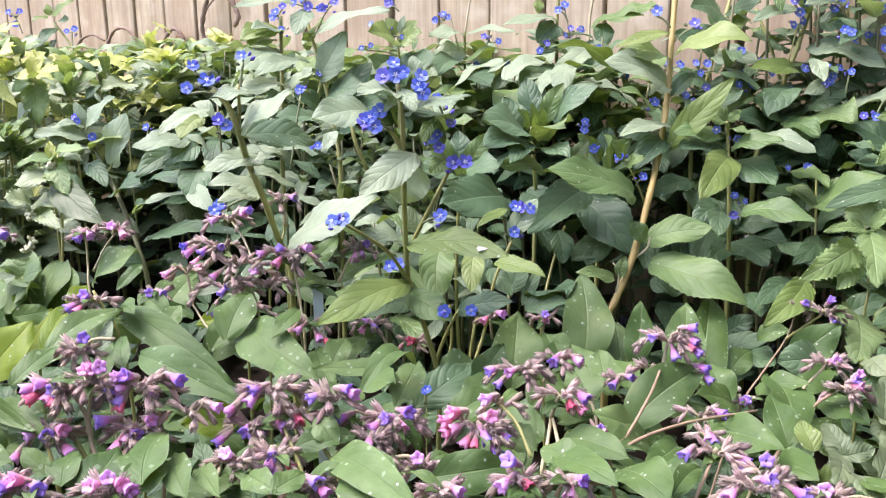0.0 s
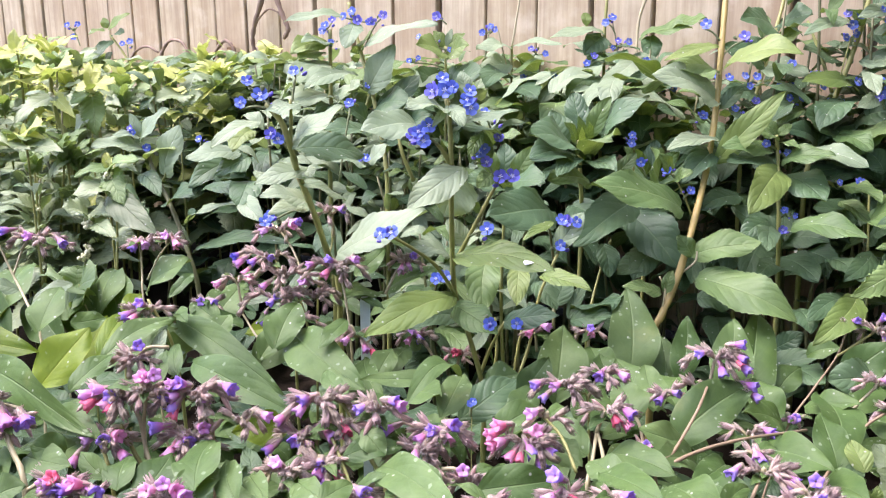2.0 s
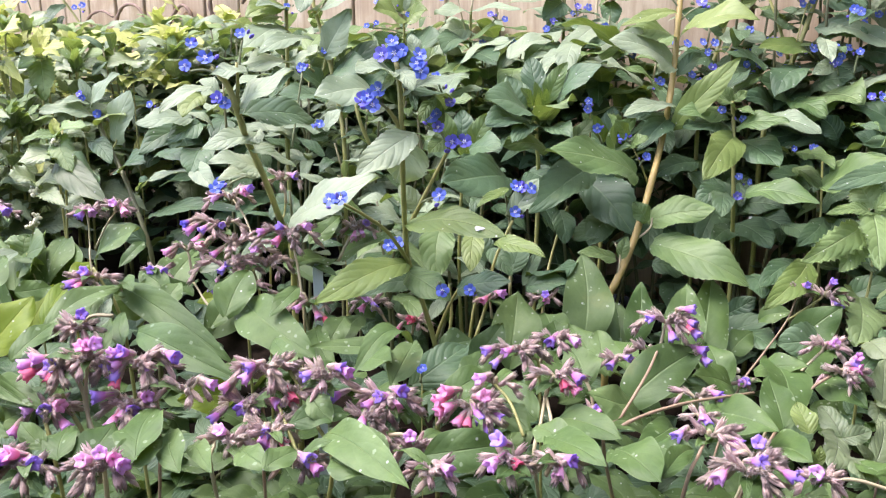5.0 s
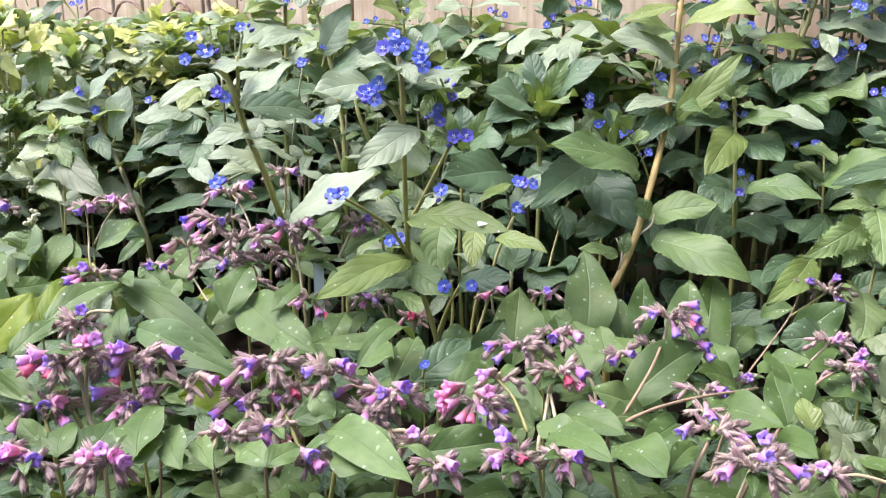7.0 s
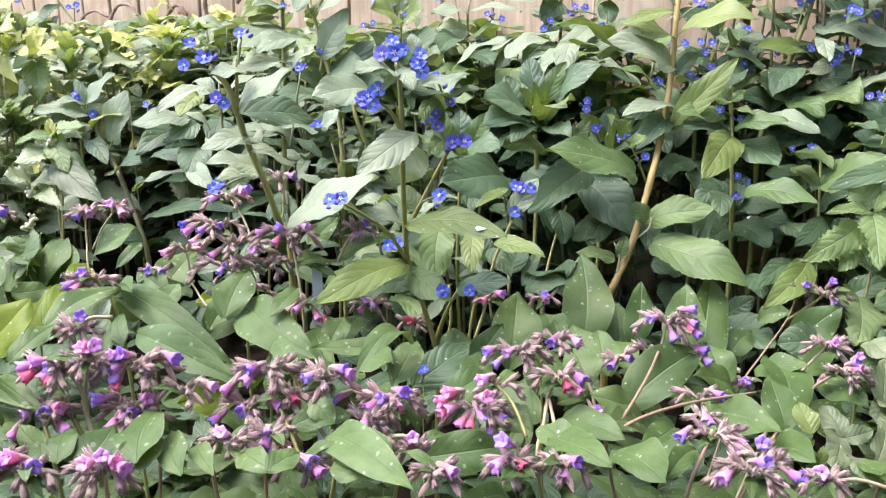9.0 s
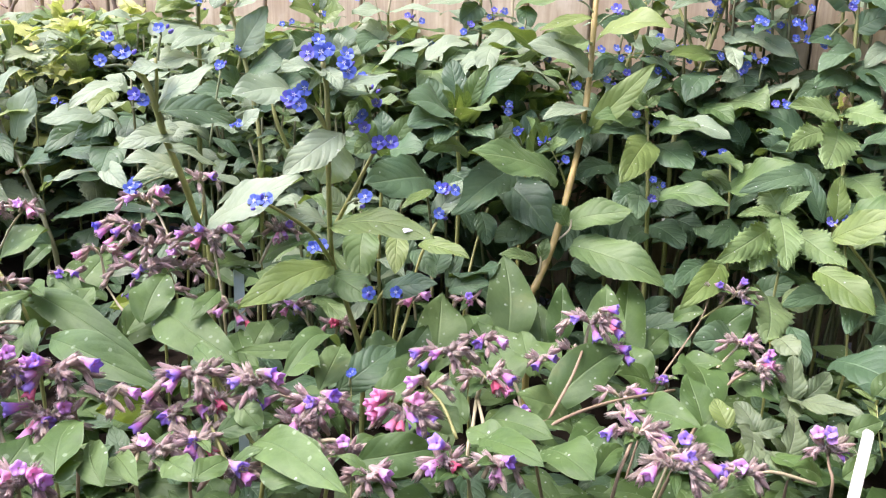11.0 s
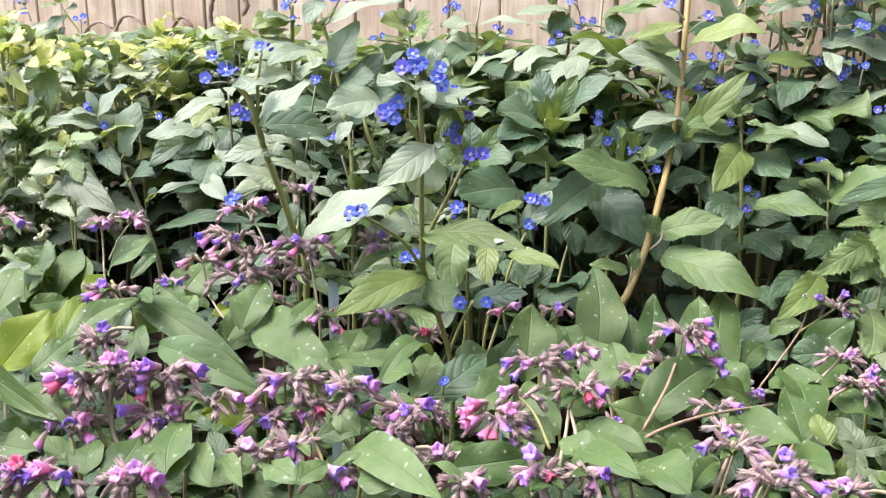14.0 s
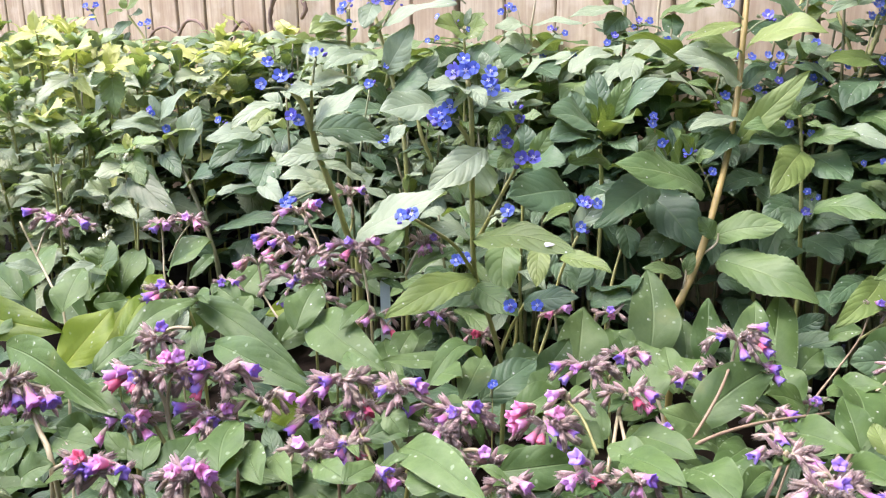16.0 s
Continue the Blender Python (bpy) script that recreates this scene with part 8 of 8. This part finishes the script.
stem(p, "pale", [(-0.344, 0.574, 0.000), (-0.375, 0.654, 0.149), (-0.396, 0.708, 0.248), (-0.420, 0.734, 0.276), (-0.444, 0.758, 0.296), (-0.460, 0.765, 0.328)], 0.0014, 0.0010)
stem(p, "pale", [(-0.444, 0.758, 0.296), (-0.442, 0.773, 0.315), (-0.436, 0.775, 0.323)], 0.0011, 0.0008)
stem(p, "pale", [(-0.307, 0.521, 0.000), (-0.280, 0.470, 0.160), (-0.270, 0.448, 0.250), (-0.290, 0.471, 0.264), (-0.304, 0.484, 0.278), (-0.310, 0.485, 0.285)], 0.0018, 0.0014)
lung_head(p, (-0.306, 0.484, 0.282), (-0.302, 0.484, 0.278), 0.014, [(-0.280, 0.476, 0.282, "violet"), (-0.286, 0.475, 0.280, "violet"), (-0.290, 0.475, 0.281, "pink"), (-0.296, 0.476, 0.285, "mauve")], 12)
lung_head(p, (-0.442, 0.774, 0.317), (-0.428, 0.777, 0.328), 0.022, [(-0.398, 0.768, 0.325, "violet"), (-0.455, 0.767, 0.337, "violet"), (-0.431, 0.767, 0.332, "mauve")], 12)
lung_head(p, (-0.270, 0.448, 0.250), (-0.250, 0.450, 0.253), 0.016, [(-0.250, 0.442, 0.262, "red"), (-0.248, 0.440, 0.253, "violet"), (-0.240, 0.441, 0.258, "mauve"), (-0.255, 0.440, 0.258, "mauve"), (-0.228, 0.441, 0.252, "violet")], 16)

p = thing("lungwort_plant", (-0.315, 0.476, 0.000), "lungwort with brown-mauve heads and pale arching stem", "plant", "lungwort plants")
stem(p, "pale", [(-0.315, 0.476, 0.000), (-0.289, 0.461, 0.149), (-0.273, 0.451, 0.249), (-0.286, 0.465, 0.267), (-0.302, 0.480, 0.287), (-0.311, 0.482, 0.299)], 0.0018, 0.0014)
leaf(p, "lungwort", (-0.353, 0.521, 0.263), (-0.361, 0.563, 0.266), 0.026, 0.50)
leaf(p, "lungwort", (-0.304, 0.480, 0.250), (-0.295, 0.439, 0.251), 0.020, 0.50)
leaf(p, "lungwort", (-0.421, 0.639, 0.258), (-0.423, 0.663, 0.269), 0.031, 0.60)
lung_head(p, (-0.306, 0.480, 0.291), (-0.313, 0.481, 0.294), 0.012, [(-0.300, 0.469, 0.284, "violet"), (-0.278, 0.470, 0.284, "violet"), (-0.290, 0.469, 0.283, "mauve"), (-0.305, 0.467, 0.279, "mauve")], 14)
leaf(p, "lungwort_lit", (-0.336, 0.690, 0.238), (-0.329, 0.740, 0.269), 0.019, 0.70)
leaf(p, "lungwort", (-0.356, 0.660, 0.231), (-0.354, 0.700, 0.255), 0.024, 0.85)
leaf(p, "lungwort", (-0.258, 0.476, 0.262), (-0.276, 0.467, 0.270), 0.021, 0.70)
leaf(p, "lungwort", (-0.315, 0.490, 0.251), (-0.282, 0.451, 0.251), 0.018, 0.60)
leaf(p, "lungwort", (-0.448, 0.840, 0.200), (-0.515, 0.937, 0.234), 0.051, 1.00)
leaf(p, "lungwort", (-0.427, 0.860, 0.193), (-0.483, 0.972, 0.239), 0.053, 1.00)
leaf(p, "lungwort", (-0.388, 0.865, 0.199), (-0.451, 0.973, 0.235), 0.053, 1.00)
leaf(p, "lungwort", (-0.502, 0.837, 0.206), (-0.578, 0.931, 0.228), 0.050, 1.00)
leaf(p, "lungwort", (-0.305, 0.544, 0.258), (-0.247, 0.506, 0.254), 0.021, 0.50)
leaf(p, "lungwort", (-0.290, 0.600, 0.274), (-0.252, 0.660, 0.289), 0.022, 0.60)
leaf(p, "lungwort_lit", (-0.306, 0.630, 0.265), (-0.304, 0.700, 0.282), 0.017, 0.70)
leaf(p, "lungwort", (-0.296, 0.560, 0.266), (-0.280, 0.600, 0.280), 0.018, 0.60)
leaf(p, "pale", (-0.257, 0.620, 0.266), (-0.254, 0.640, 0.286), 0.011, 0.80)
leaf(p, "lungwort", (-0.231, 0.600, 0.262), (-0.244, 0.640, 0.274), 0.016, 0.70)
leaf(p, "lungwort", (-0.239, 0.580, 0.260), (-0.242, 0.610, 0.280), 0.014, 0.80)
leaf(p, "lungwort", (-0.363, 0.700, 0.269), (-0.340, 0.720, 0.268), 0.021, 0.80)

p = thing("cranesbill_plant", (-0.433, 0.868, 0.000), "cranesbill with soft lobed leaves", "plant", "cranesbill plants")
stem(p, "green", [(-0.433, 0.868, 0.000), (-0.430, 0.868, 0.127), (-0.429, 0.868, 0.212), (-0.442, 0.884, 0.233), (-0.447, 0.888, 0.250)], 0.0010, 0.0007)
leaf(p, "cranesbill", (-0.448, 0.886, 0.241), (-0.411, 0.861, 0.264), 0.062, 0.60)
leaf(p, "cranesbill", (-0.453, 0.886, 0.244), (-0.458, 0.859, 0.259), 0.079, 0.60)
leaf(p, "cranesbill", (-0.454, 0.897, 0.245), (-0.452, 0.903, 0.268), 0.044, 0.70)
leaf(p, "cranesbill", (-0.464, 0.898, 0.248), (-0.475, 0.912, 0.263), 0.023, 0.60)

p = thing("forget_me_not", (-0.008, 0.607, 0.000), "tiny pale blue flower on a thread stem", "plant", "forget-me-nots")
stem(p, "green", [(-0.008, 0.607, 0.000), (-0.007, 0.604, 0.127), (-0.007, 0.603, 0.212), (-0.007, 0.607, 0.229), (-0.008, 0.605, 0.241)], 0.0005, 0.0004)
blue_head(p, (-0.008, 0.607, 0.231), [(-0.008, 0.602, 0.244), (-0.006, 0.603, 0.245)], 0.0030)

p = thing("bistort_plant", (-0.471, 0.950, 0.000), "small plant with clustered cream buds", "plant", "cream-budded plants")
stem(p, "green", [(-0.471, 0.950, 0.000), (-0.473, 0.950, 0.127), (-0.475, 0.950, 0.212), (-0.473, 0.958, 0.244), (-0.475, 0.963, 0.262)], 0.0008, 0.0007)
white_whorl(p, (-0.475, 0.963, 0.262), 14, 0.0035)
white_whorl(p, (-0.467, 0.966, 0.272), 6, 0.0035)
white_whorl(p, (0.286, 0.779, 0.166), 4, 0.0035)

p = thing("dead_vine", (-0.814, 2.163, 0.000), "dried brown vine stems looping along the fence", "vine", "dead vines")
stem(p, "brown", [(-0.833, 2.175, 0.428), (-0.819, 2.166, 0.476), (-0.792, 2.148, 0.506), (-0.756, 2.124, 0.506), (-0.735, 2.110, 0.485), (-0.724, 2.103, 0.463)], 0.0045, 0.0032)
stem(p, "brown", [(-0.670, 2.066, 0.425), (-0.653, 2.055, 0.471), (-0.620, 2.033, 0.506), (-0.597, 2.018, 0.496), (-0.590, 2.013, 0.469), (-0.605, 2.023, 0.440), (-0.612, 2.028, 0.401)], 0.0045, 0.0036)
stem(p, "brown", [(-0.943, 2.248, 0.447), (-0.908, 2.225, 0.482), (-0.868, 2.199, 0.493), (-0.832, 2.175, 0.479)], 0.0036, 0.0030)
stem(p, "brown", [(-0.502, 1.955, 0.603), (-0.527, 1.971, 0.545), (-0.536, 1.977, 0.508), (-0.529, 1.973, 0.474)], 0.0060, 0.0045)
stem(p, "brown", [(-0.468, 1.932, 0.602), (-0.451, 1.921, 0.558), (-0.439, 1.913, 0.532), (-0.451, 1.920, 0.511)], 0.0060, 0.0045)
stem(p, "brown", [(-0.527, 1.971, 0.545), (-0.490, 1.946, 0.574), (-0.461, 1.927, 0.567)], 0.0024, 0.0020)
stem(p, "brown", [(-0.609, 2.026, 0.446), (-0.584, 2.009, 0.461), (-0.549, 1.986, 0.466)], 0.0030, 0.0024)
stem(p, "brown", [(-0.729, 2.106, 0.476), (-0.711, 2.094, 0.437), (-0.712, 2.095, 0.378)], 0.0024, 0.0020)
leaf(p, "gold", (-0.617, 2.002, 0.496), (-0.641, 1.957, 0.521), 0.039, 0.50)
leaf(p, "gold", (-0.655, 1.999, 0.484), (-0.626, 1.954, 0.509), 0.033, 0.60)
leaf(p, "dry", (-0.607, 2.054, 0.496), (-0.584, 1.995, 0.465), 0.018, 0.60)

p = thing("dead_nettle_plant", (-0.443, 0.976, 0.000), "white dead-nettle with toothed leaves in the shade", "plant", "white dead-nettles")
stem(p, "green", [(-0.443, 0.976, 0.000), (-0.443, 0.976, 0.139), (-0.443, 0.976, 0.232), (-0.444, 0.989, 0.283), (-0.447, 1.002, 0.335), (-0.450, 1.012, 0.366)], 0.0016, 0.0012)
leaf(p, "nettle", (-0.439, 0.984, 0.343), (-0.473, 0.941, 0.338), 0.045, 0.50)
leaf(p, "nettle", (-0.451, 1.008, 0.357), (-0.444, 0.966, 0.354), 0.026, 0.50)
leaf(p, "nettle", (-0.447, 1.009, 0.359), (-0.404, 0.969, 0.363), 0.029, 0.40)
leaf(p, "nettle", (-0.467, 0.973, 0.302), (-0.413, 0.920, 0.294), 0.028, 0.60)
leaf(p, "nettle", (-0.468, 0.976, 0.312), (-0.426, 0.946, 0.315), 0.032, 0.50)
leaf(p, "nettle", (-0.471, 0.975, 0.310), (-0.488, 0.948, 0.324), 0.053, 0.50)
leaf(p, "gold", (-0.461, 1.020, 0.366), (-0.464, 1.024, 0.379), 0.012, 0.80)
leaf(p, "gold", (-0.468, 0.978, 0.322), (-0.460, 0.981, 0.333), 0.009, 0.70)
leaf(p, "nettle", (-0.468, 0.978, 0.322), (-0.489, 0.983, 0.341), 0.014, 0.60)
leaf(p, "nettle", (-0.449, 0.999, 0.281), (-0.409, 0.967, 0.275), 0.027, 0.60)
white_whorl(p, (-0.469, 0.973, 0.302), 9, 0.0035)
white_whorl(p, (-0.448, 1.006, 0.348), 6, 0.0035)
white_whorl(p, (-0.468, 0.964, 0.267), 6, 0.0035)

p = thing("dead_nettle_plant", (-0.663, 1.419, 0.000), "white dead-nettle with a broad heart-shaped leaf", "plant", "white dead-nettles")
stem(p, "green", [(-0.663, 1.419, 0.000), (-0.663, 1.414, 0.192), (-0.663, 1.410, 0.321), (-0.665, 1.426, 0.383), (-0.667, 1.442, 0.446)], 0.0016, 0.0012)
leaf(p, "nettle", (-0.667, 1.434, 0.414), (-0.642, 1.379, 0.361), 0.050, 0.90)
leaf(p, "nettle", (-0.669, 1.434, 0.414), (-0.696, 1.390, 0.403), 0.065, 0.60)
leaf(p, "gold", (-0.667, 1.440, 0.439), (-0.687, 1.415, 0.422), 0.038, 0.60)
leaf(p, "gold", (-0.665, 1.440, 0.439), (-0.625, 1.415, 0.420), 0.029, 0.60)
leaf(p, "gold", (-0.667, 1.445, 0.457), (-0.683, 1.449, 0.473), 0.017, 0.60)
leaf(p, "gold", (-0.667, 1.445, 0.457), (-0.648, 1.449, 0.471), 0.023, 0.60)
leaf(p, "nettle", (-0.663, 1.434, 0.414), (-0.598, 1.391, 0.404), 0.048, 0.60)
white_whorl(p, (-0.669, 1.435, 0.417), 9, 0.0035)
white_whorl(p, (-0.667, 1.441, 0.441), 6, 0.0035)

p = thing("dead_nettle_plant", (-0.527, 1.446, 0.000), "white dead-nettle with cream flower whorls", "plant", "white dead-nettles")
stem(p, "green", [(-0.527, 1.446, 0.000), (-0.524, 1.443, 0.190), (-0.523, 1.441, 0.316), (-0.527, 1.455, 0.371), (-0.530, 1.464, 0.408)], 0.0015, 0.0011)
leaf(p, "gold", (-0.530, 1.460, 0.390), (-0.527, 1.408, 0.389), 0.045, 0.60)
leaf(p, "gold", (-0.526, 1.460, 0.391), (-0.518, 1.405, 0.378), 0.030, 0.70)
leaf(p, "nettle", (-0.532, 1.462, 0.399), (-0.475, 1.436, 0.419), 0.051, 0.50)
leaf(p, "nettle", (-0.517, 1.467, 0.417), (-0.552, 1.413, 0.411), 0.070, 0.40)
white_whorl(p, (-0.530, 1.463, 0.402), 10, 0.0035)
white_whorl(p, (-0.477, 1.462, 0.399), 6, 0.0035)

p = thing("dead_nettle_plant", (-0.639, 1.280, 0.000), "tall dead-nettle with stout olive stem and drooping pale leaves", "plant", "golden nettles")
stem(p, "green", [(-0.639, 1.280, 0.000), (-0.639, 1.280, 0.341), (-0.650, 1.280, 0.388), (-0.656, 1.280, 0.429), (-0.655, 1.280, 0.460)], 0.0042, 0.0028)
leaf(p, "nettle", (-0.653, 1.275, 0.429), (-0.688, 1.220, 0.389), 0.042, 0.50)
leaf(p, "gold", (-0.654, 1.280, 0.430), (-0.603, 1.240, 0.398), 0.024, 0.60)
leaf(p, "gold", (-0.656, 1.280, 0.457), (-0.605, 1.250, 0.477), 0.084, 0.40)
leaf(p, "gold", (-0.657, 1.280, 0.457), (-0.674, 1.250, 0.466), 0.048, 0.40)
leaf(p, "pale", (-0.634, 1.270, 0.346), (-0.591, 1.250, 0.392), 0.089, 0.40)
leaf(p, "young_nettle", (-0.655, 1.280, 0.459), (-0.648, 1.280, 0.478), 0.018, 0.70)
white_whorl(p, (-0.653, 1.275, 0.432), 7, 0.0032)

p = thing("dead_nettle_plant", (-0.596, 1.300, 0.000), "dead-nettle with broad hanging toothed leaf and cream buds", "plant", "golden nettles")
stem(p, "green", [(-0.596, 1.300, 0.000), (-0.596, 1.300, 0.347), (-0.603, 1.300, 0.391), (-0.602, 1.300, 0.438)], 0.0026, 0.0016)
leaf(p, "young_nettle", (-0.601, 1.295, 0.427), (-0.584, 1.260, 0.371), 0.047, 0.80)
leaf(p, "young_nettle", (-0.603, 1.300, 0.433), (-0.614, 1.250, 0.419), 0.039, 0.50)
leaf(p, "gold", (-0.601, 1.300, 0.439), (-0.544, 1.250, 0.448), 0.048, 0.40)
leaf(p, "gold", (-0.602, 1.300, 0.442), (-0.607, 1.310, 0.477), 0.023, 0.70)
leaf(p, "gold", (-0.601, 1.300, 0.444), (-0.585, 1.300, 0.467), 0.021, 0.60)
leaf(p, "gold", (-0.597, 1.310, 0.381), (-0.590, 1.320, 0.430), 0.020, 0.70)
white_whorl(p, (-0.599, 1.292, 0.436), 8, 0.0032)

p = thing("nettle_plant", (-0.822, 1.500, 0.000), "yellow-green nettle with upright top leaves before the fence", "plant", "golden nettles")
stem(p, "green", [(-0.822, 1.500, 0.000), (-0.822, 1.500, 0.402), (-0.821, 1.500, 0.451), (-0.824, 1.500, 0.494)], 0.0026, 0.0016)
leaf(p, "gold", (-0.824, 1.500, 0.487), (-0.844, 1.440, 0.470), 0.041, 0.40)
leaf(p, "gold", (-0.822, 1.500, 0.489), (-0.742, 1.440, 0.475), 0.027, 0.40)
leaf(p, "gold", (-0.825, 1.500, 0.497), (-0.825, 1.500, 0.531), 0.027, 0.70)
leaf(p, "gold", (-0.824, 1.500, 0.497), (-0.800, 1.500, 0.520), 0.028, 0.60)
leaf(p, "gold", (-0.823, 1.500, 0.455), (-0.751, 1.440, 0.453), 0.031, 0.40)
leaf(p, "young_nettle", (-0.823, 1.500, 0.464), (-0.746, 1.420, 0.458), 0.024, 0.50)
leaf(p, "gold", (-0.822, 1.500, 0.441), (-0.833, 1.430, 0.437), 0.088, 0.45)

p = thing("dead_nettle_plant", (-0.616, 1.120, 0.000), "young dead-nettle with a star of yellow-green top leaves", "plant", "white dead-nettles")
stem(p, "green", [(-0.616, 1.120, 0.000), (-0.616, 1.120, 0.355), (-0.616, 1.120, 0.374), (-0.616, 1.120, 0.387)], 0.0018, 0.0012)
leaf(p, "gold", (-0.616, 1.120, 0.385), (-0.625, 1.090, 0.384), 0.030, 0.40)
leaf(p, "gold", (-0.616, 1.120, 0.387), (-0.575, 1.090, 0.405), 0.047, 0.50)
leaf(p, "gold", (-0.616, 1.120, 0.387), (-0.617, 1.120, 0.405), 0.011, 0.80)
leaf(p, "gold", (-0.616, 1.120, 0.385), (-0.573, 1.090, 0.387), 0.017, 0.40)
leaf(p, "young_nettle", (-0.616, 1.120, 0.376), (-0.625, 1.080, 0.397), 0.062, 0.40)
leaf(p, "nettle", (-0.616, 1.120, 0.373), (-0.634, 1.070, 0.382), 0.073, 0.50)
leaf(p, "nettle", (-0.615, 1.120, 0.370), (-0.540, 1.070, 0.372), 0.033, 0.50)

p = thing("dead_nettle_plant", (-0.450, 0.990, 0.000), "dead-nettle with a yellow-green top and crisp pale leaves", "plant", "white dead-nettles")
stem(p, "green", [(-0.450, 0.990, 0.000), (-0.450, 0.990, 0.319), (-0.448, 0.990, 0.346), (-0.447, 0.990, 0.365)], 0.0018, 0.0012)
leaf(p, "gold", (-0.447, 0.990, 0.365), (-0.451, 0.990, 0.382), 0.013, 0.80)
leaf(p, "gold", (-0.447, 0.990, 0.365), (-0.439, 0.985, 0.378), 0.013, 0.80)
leaf(p, "young_nettle", (-0.448, 0.990, 0.363), (-0.477, 0.960, 0.357), 0.023, 0.45)
leaf(p, "young_nettle", (-0.446, 0.990, 0.363), (-0.397, 0.960, 0.378), 0.032, 0.45)
leaf(p, "young_nettle", (-0.444, 0.985, 0.359), (-0.415, 0.950, 0.326), 0.034, 0.80)
leaf(p, "young_nettle", (-0.449, 0.985, 0.347), (-0.472, 0.950, 0.338), 0.033, 0.60)
# a nettle leaf in the darker mint colour, which paints in its shade
leaf(p, "mint", (-0.442, 0.980, 0.341), (-0.372, 0.930, 0.298), 0.036, 0.75)
leaf(p, "gold", (-0.467, 0.980, 0.321), (-0.469, 0.980, 0.334), 0.012, 0.70)
white_whorl(p, (-0.441, 0.975, 0.356), 8, 0.0035)
white_whorl(p, (-0.463, 0.955, 0.305), 8, 0.0035)


p = thing("alkanet_plant", (0.030, 1.090, 0.000), "leafy alkanet shoot with upright dull-green leaves", "plant", "alkanet plants")
stem(p, "green", [(0.030, 1.090, 0.000), (0.020, 1.086, 0.167), (0.024, 1.080, 0.333)], 0.0028, 0.0020)
leaf(p, "soft", (0.008, 1.080, 0.341), (-0.015, 1.080, 0.387), 0.030, 0.80, 0.08)
leaf(p, "alkanet", (0.022, 1.080, 0.340), (0.023, 1.100, 0.382), 0.031, 0.80, 0.08)
leaf(p, "soft", (0.038, 1.080, 0.339), (0.060, 1.060, 0.384), 0.029, 0.75, 0.10)
leaf(p, "alkanet", (0.029, 1.060, 0.332), (0.068, 1.000, 0.349), 0.048, 0.60, 0.12)
leaf(p, "alkanet", (0.015, 1.060, 0.332), (-0.024, 1.000, 0.345), 0.046, 0.60, 0.12)
leaf(p, "soft", (0.026, 1.060, 0.329), (0.027, 1.000, 0.364), 0.022, 0.80, 0.08)

p = thing("alkanet_plant", (0.216, 1.110, 0.000), "leafy alkanet shoot with upright dull-green leaves", "plant", "alkanet plants")
stem(p, "green", [(0.216, 1.110, 0.000), (0.206, 1.106, 0.166), (0.210, 1.100, 0.332)], 0.0028, 0.0020)
leaf(p, "soft", (0.201, 1.100, 0.338), (0.171, 1.080, 0.380), 0.031, 0.75, 0.10)
leaf(p, "alkanet", (0.208, 1.100, 0.340), (0.216, 1.120, 0.384), 0.029, 0.80, 0.08)
leaf(p, "soft", (0.218, 1.100, 0.338), (0.233, 1.060, 0.377), 0.029, 0.70, 0.10)
leaf(p, "alkanet", (0.204, 1.080, 0.331), (0.169, 1.020, 0.347), 0.060, 0.60, 0.12)
leaf(p, "alkanet", (0.212, 1.080, 0.330), (0.232, 1.020, 0.346), 0.079, 0.60, 0.12)
leaf(p, "soft", (0.208, 1.080, 0.328), (0.196, 1.020, 0.361), 0.090, 0.80, 0.08)

# ---- plant labels ----
LABEL_GREEN = plain_material("faded_green_plastic", (0.42, 0.52, 0.47), (0.56, 0.65, 0.6), 40.0, 0.5)
LABEL_WHITE = plain_material("cream_plastic", (0.6, 0.6, 0.47), (0.72, 0.72, 0.58), 40.0, 0.45)


def plant_label(foot, top, width, material, label):
    """A flat plastic strip with a pointed foot pushed into the soil and a rounded head."""
    foot, top = Vector(foot), Vector(top)
    n = (top - foot).length
    bm = bmesh.new()
    w, h = width / 2, 0.0007
    rim = [(0, -0.02), (w, 0.02), (w, n - w * 0.6), (w * 0.6, n), (-w * 0.6, n), (-w, n - w * 0.6), (-w, 0.02)]
    front, back = [[bm.verts.new((x, s * h, z)) for x, z in rim] for s in (-1, 1)]
    bm.faces.new(front), bm.faces.new(back[::-1])
    for i in range(len(rim)):
        j = (i + 1) % len(rim)
        bm.faces.new((front[j], front[i], back[i], back[j]))
    bmesh.ops.recalc_face_normals(bm, faces=bm.faces)
    ob = new("plant_label", shared("plant_label", bm, material))
    ob.data.shade_flat()
    z = (top - foot).normalized()
    x = Vector((1, 0.15, 0))
    x = (x - z * z.dot(x)).normalized()
    y = z.cross(x)
    ob.matrix_basis = Matrix(((x.x, y.x, z.x, foot.x), (x.y, y.y, z.y, foot.y), (x.z, y.z, z.z, foot.z), (0, 0, 0, 1)))
    return tagged(ob, label, "plant label", "plant labels")


plant_label((-0.113, 0.77, 0.0), (-0.113, 0.778, 0.2735), 0.0095, LABEL_GREEN, "faded grey-green plastic label stuck in the soil")
plant_label((0.177, 0.291, 0.000), (0.358, 0.530, 0.229), 0.0078, LABEL_WHITE, "cream plastic label leaning in the soil")
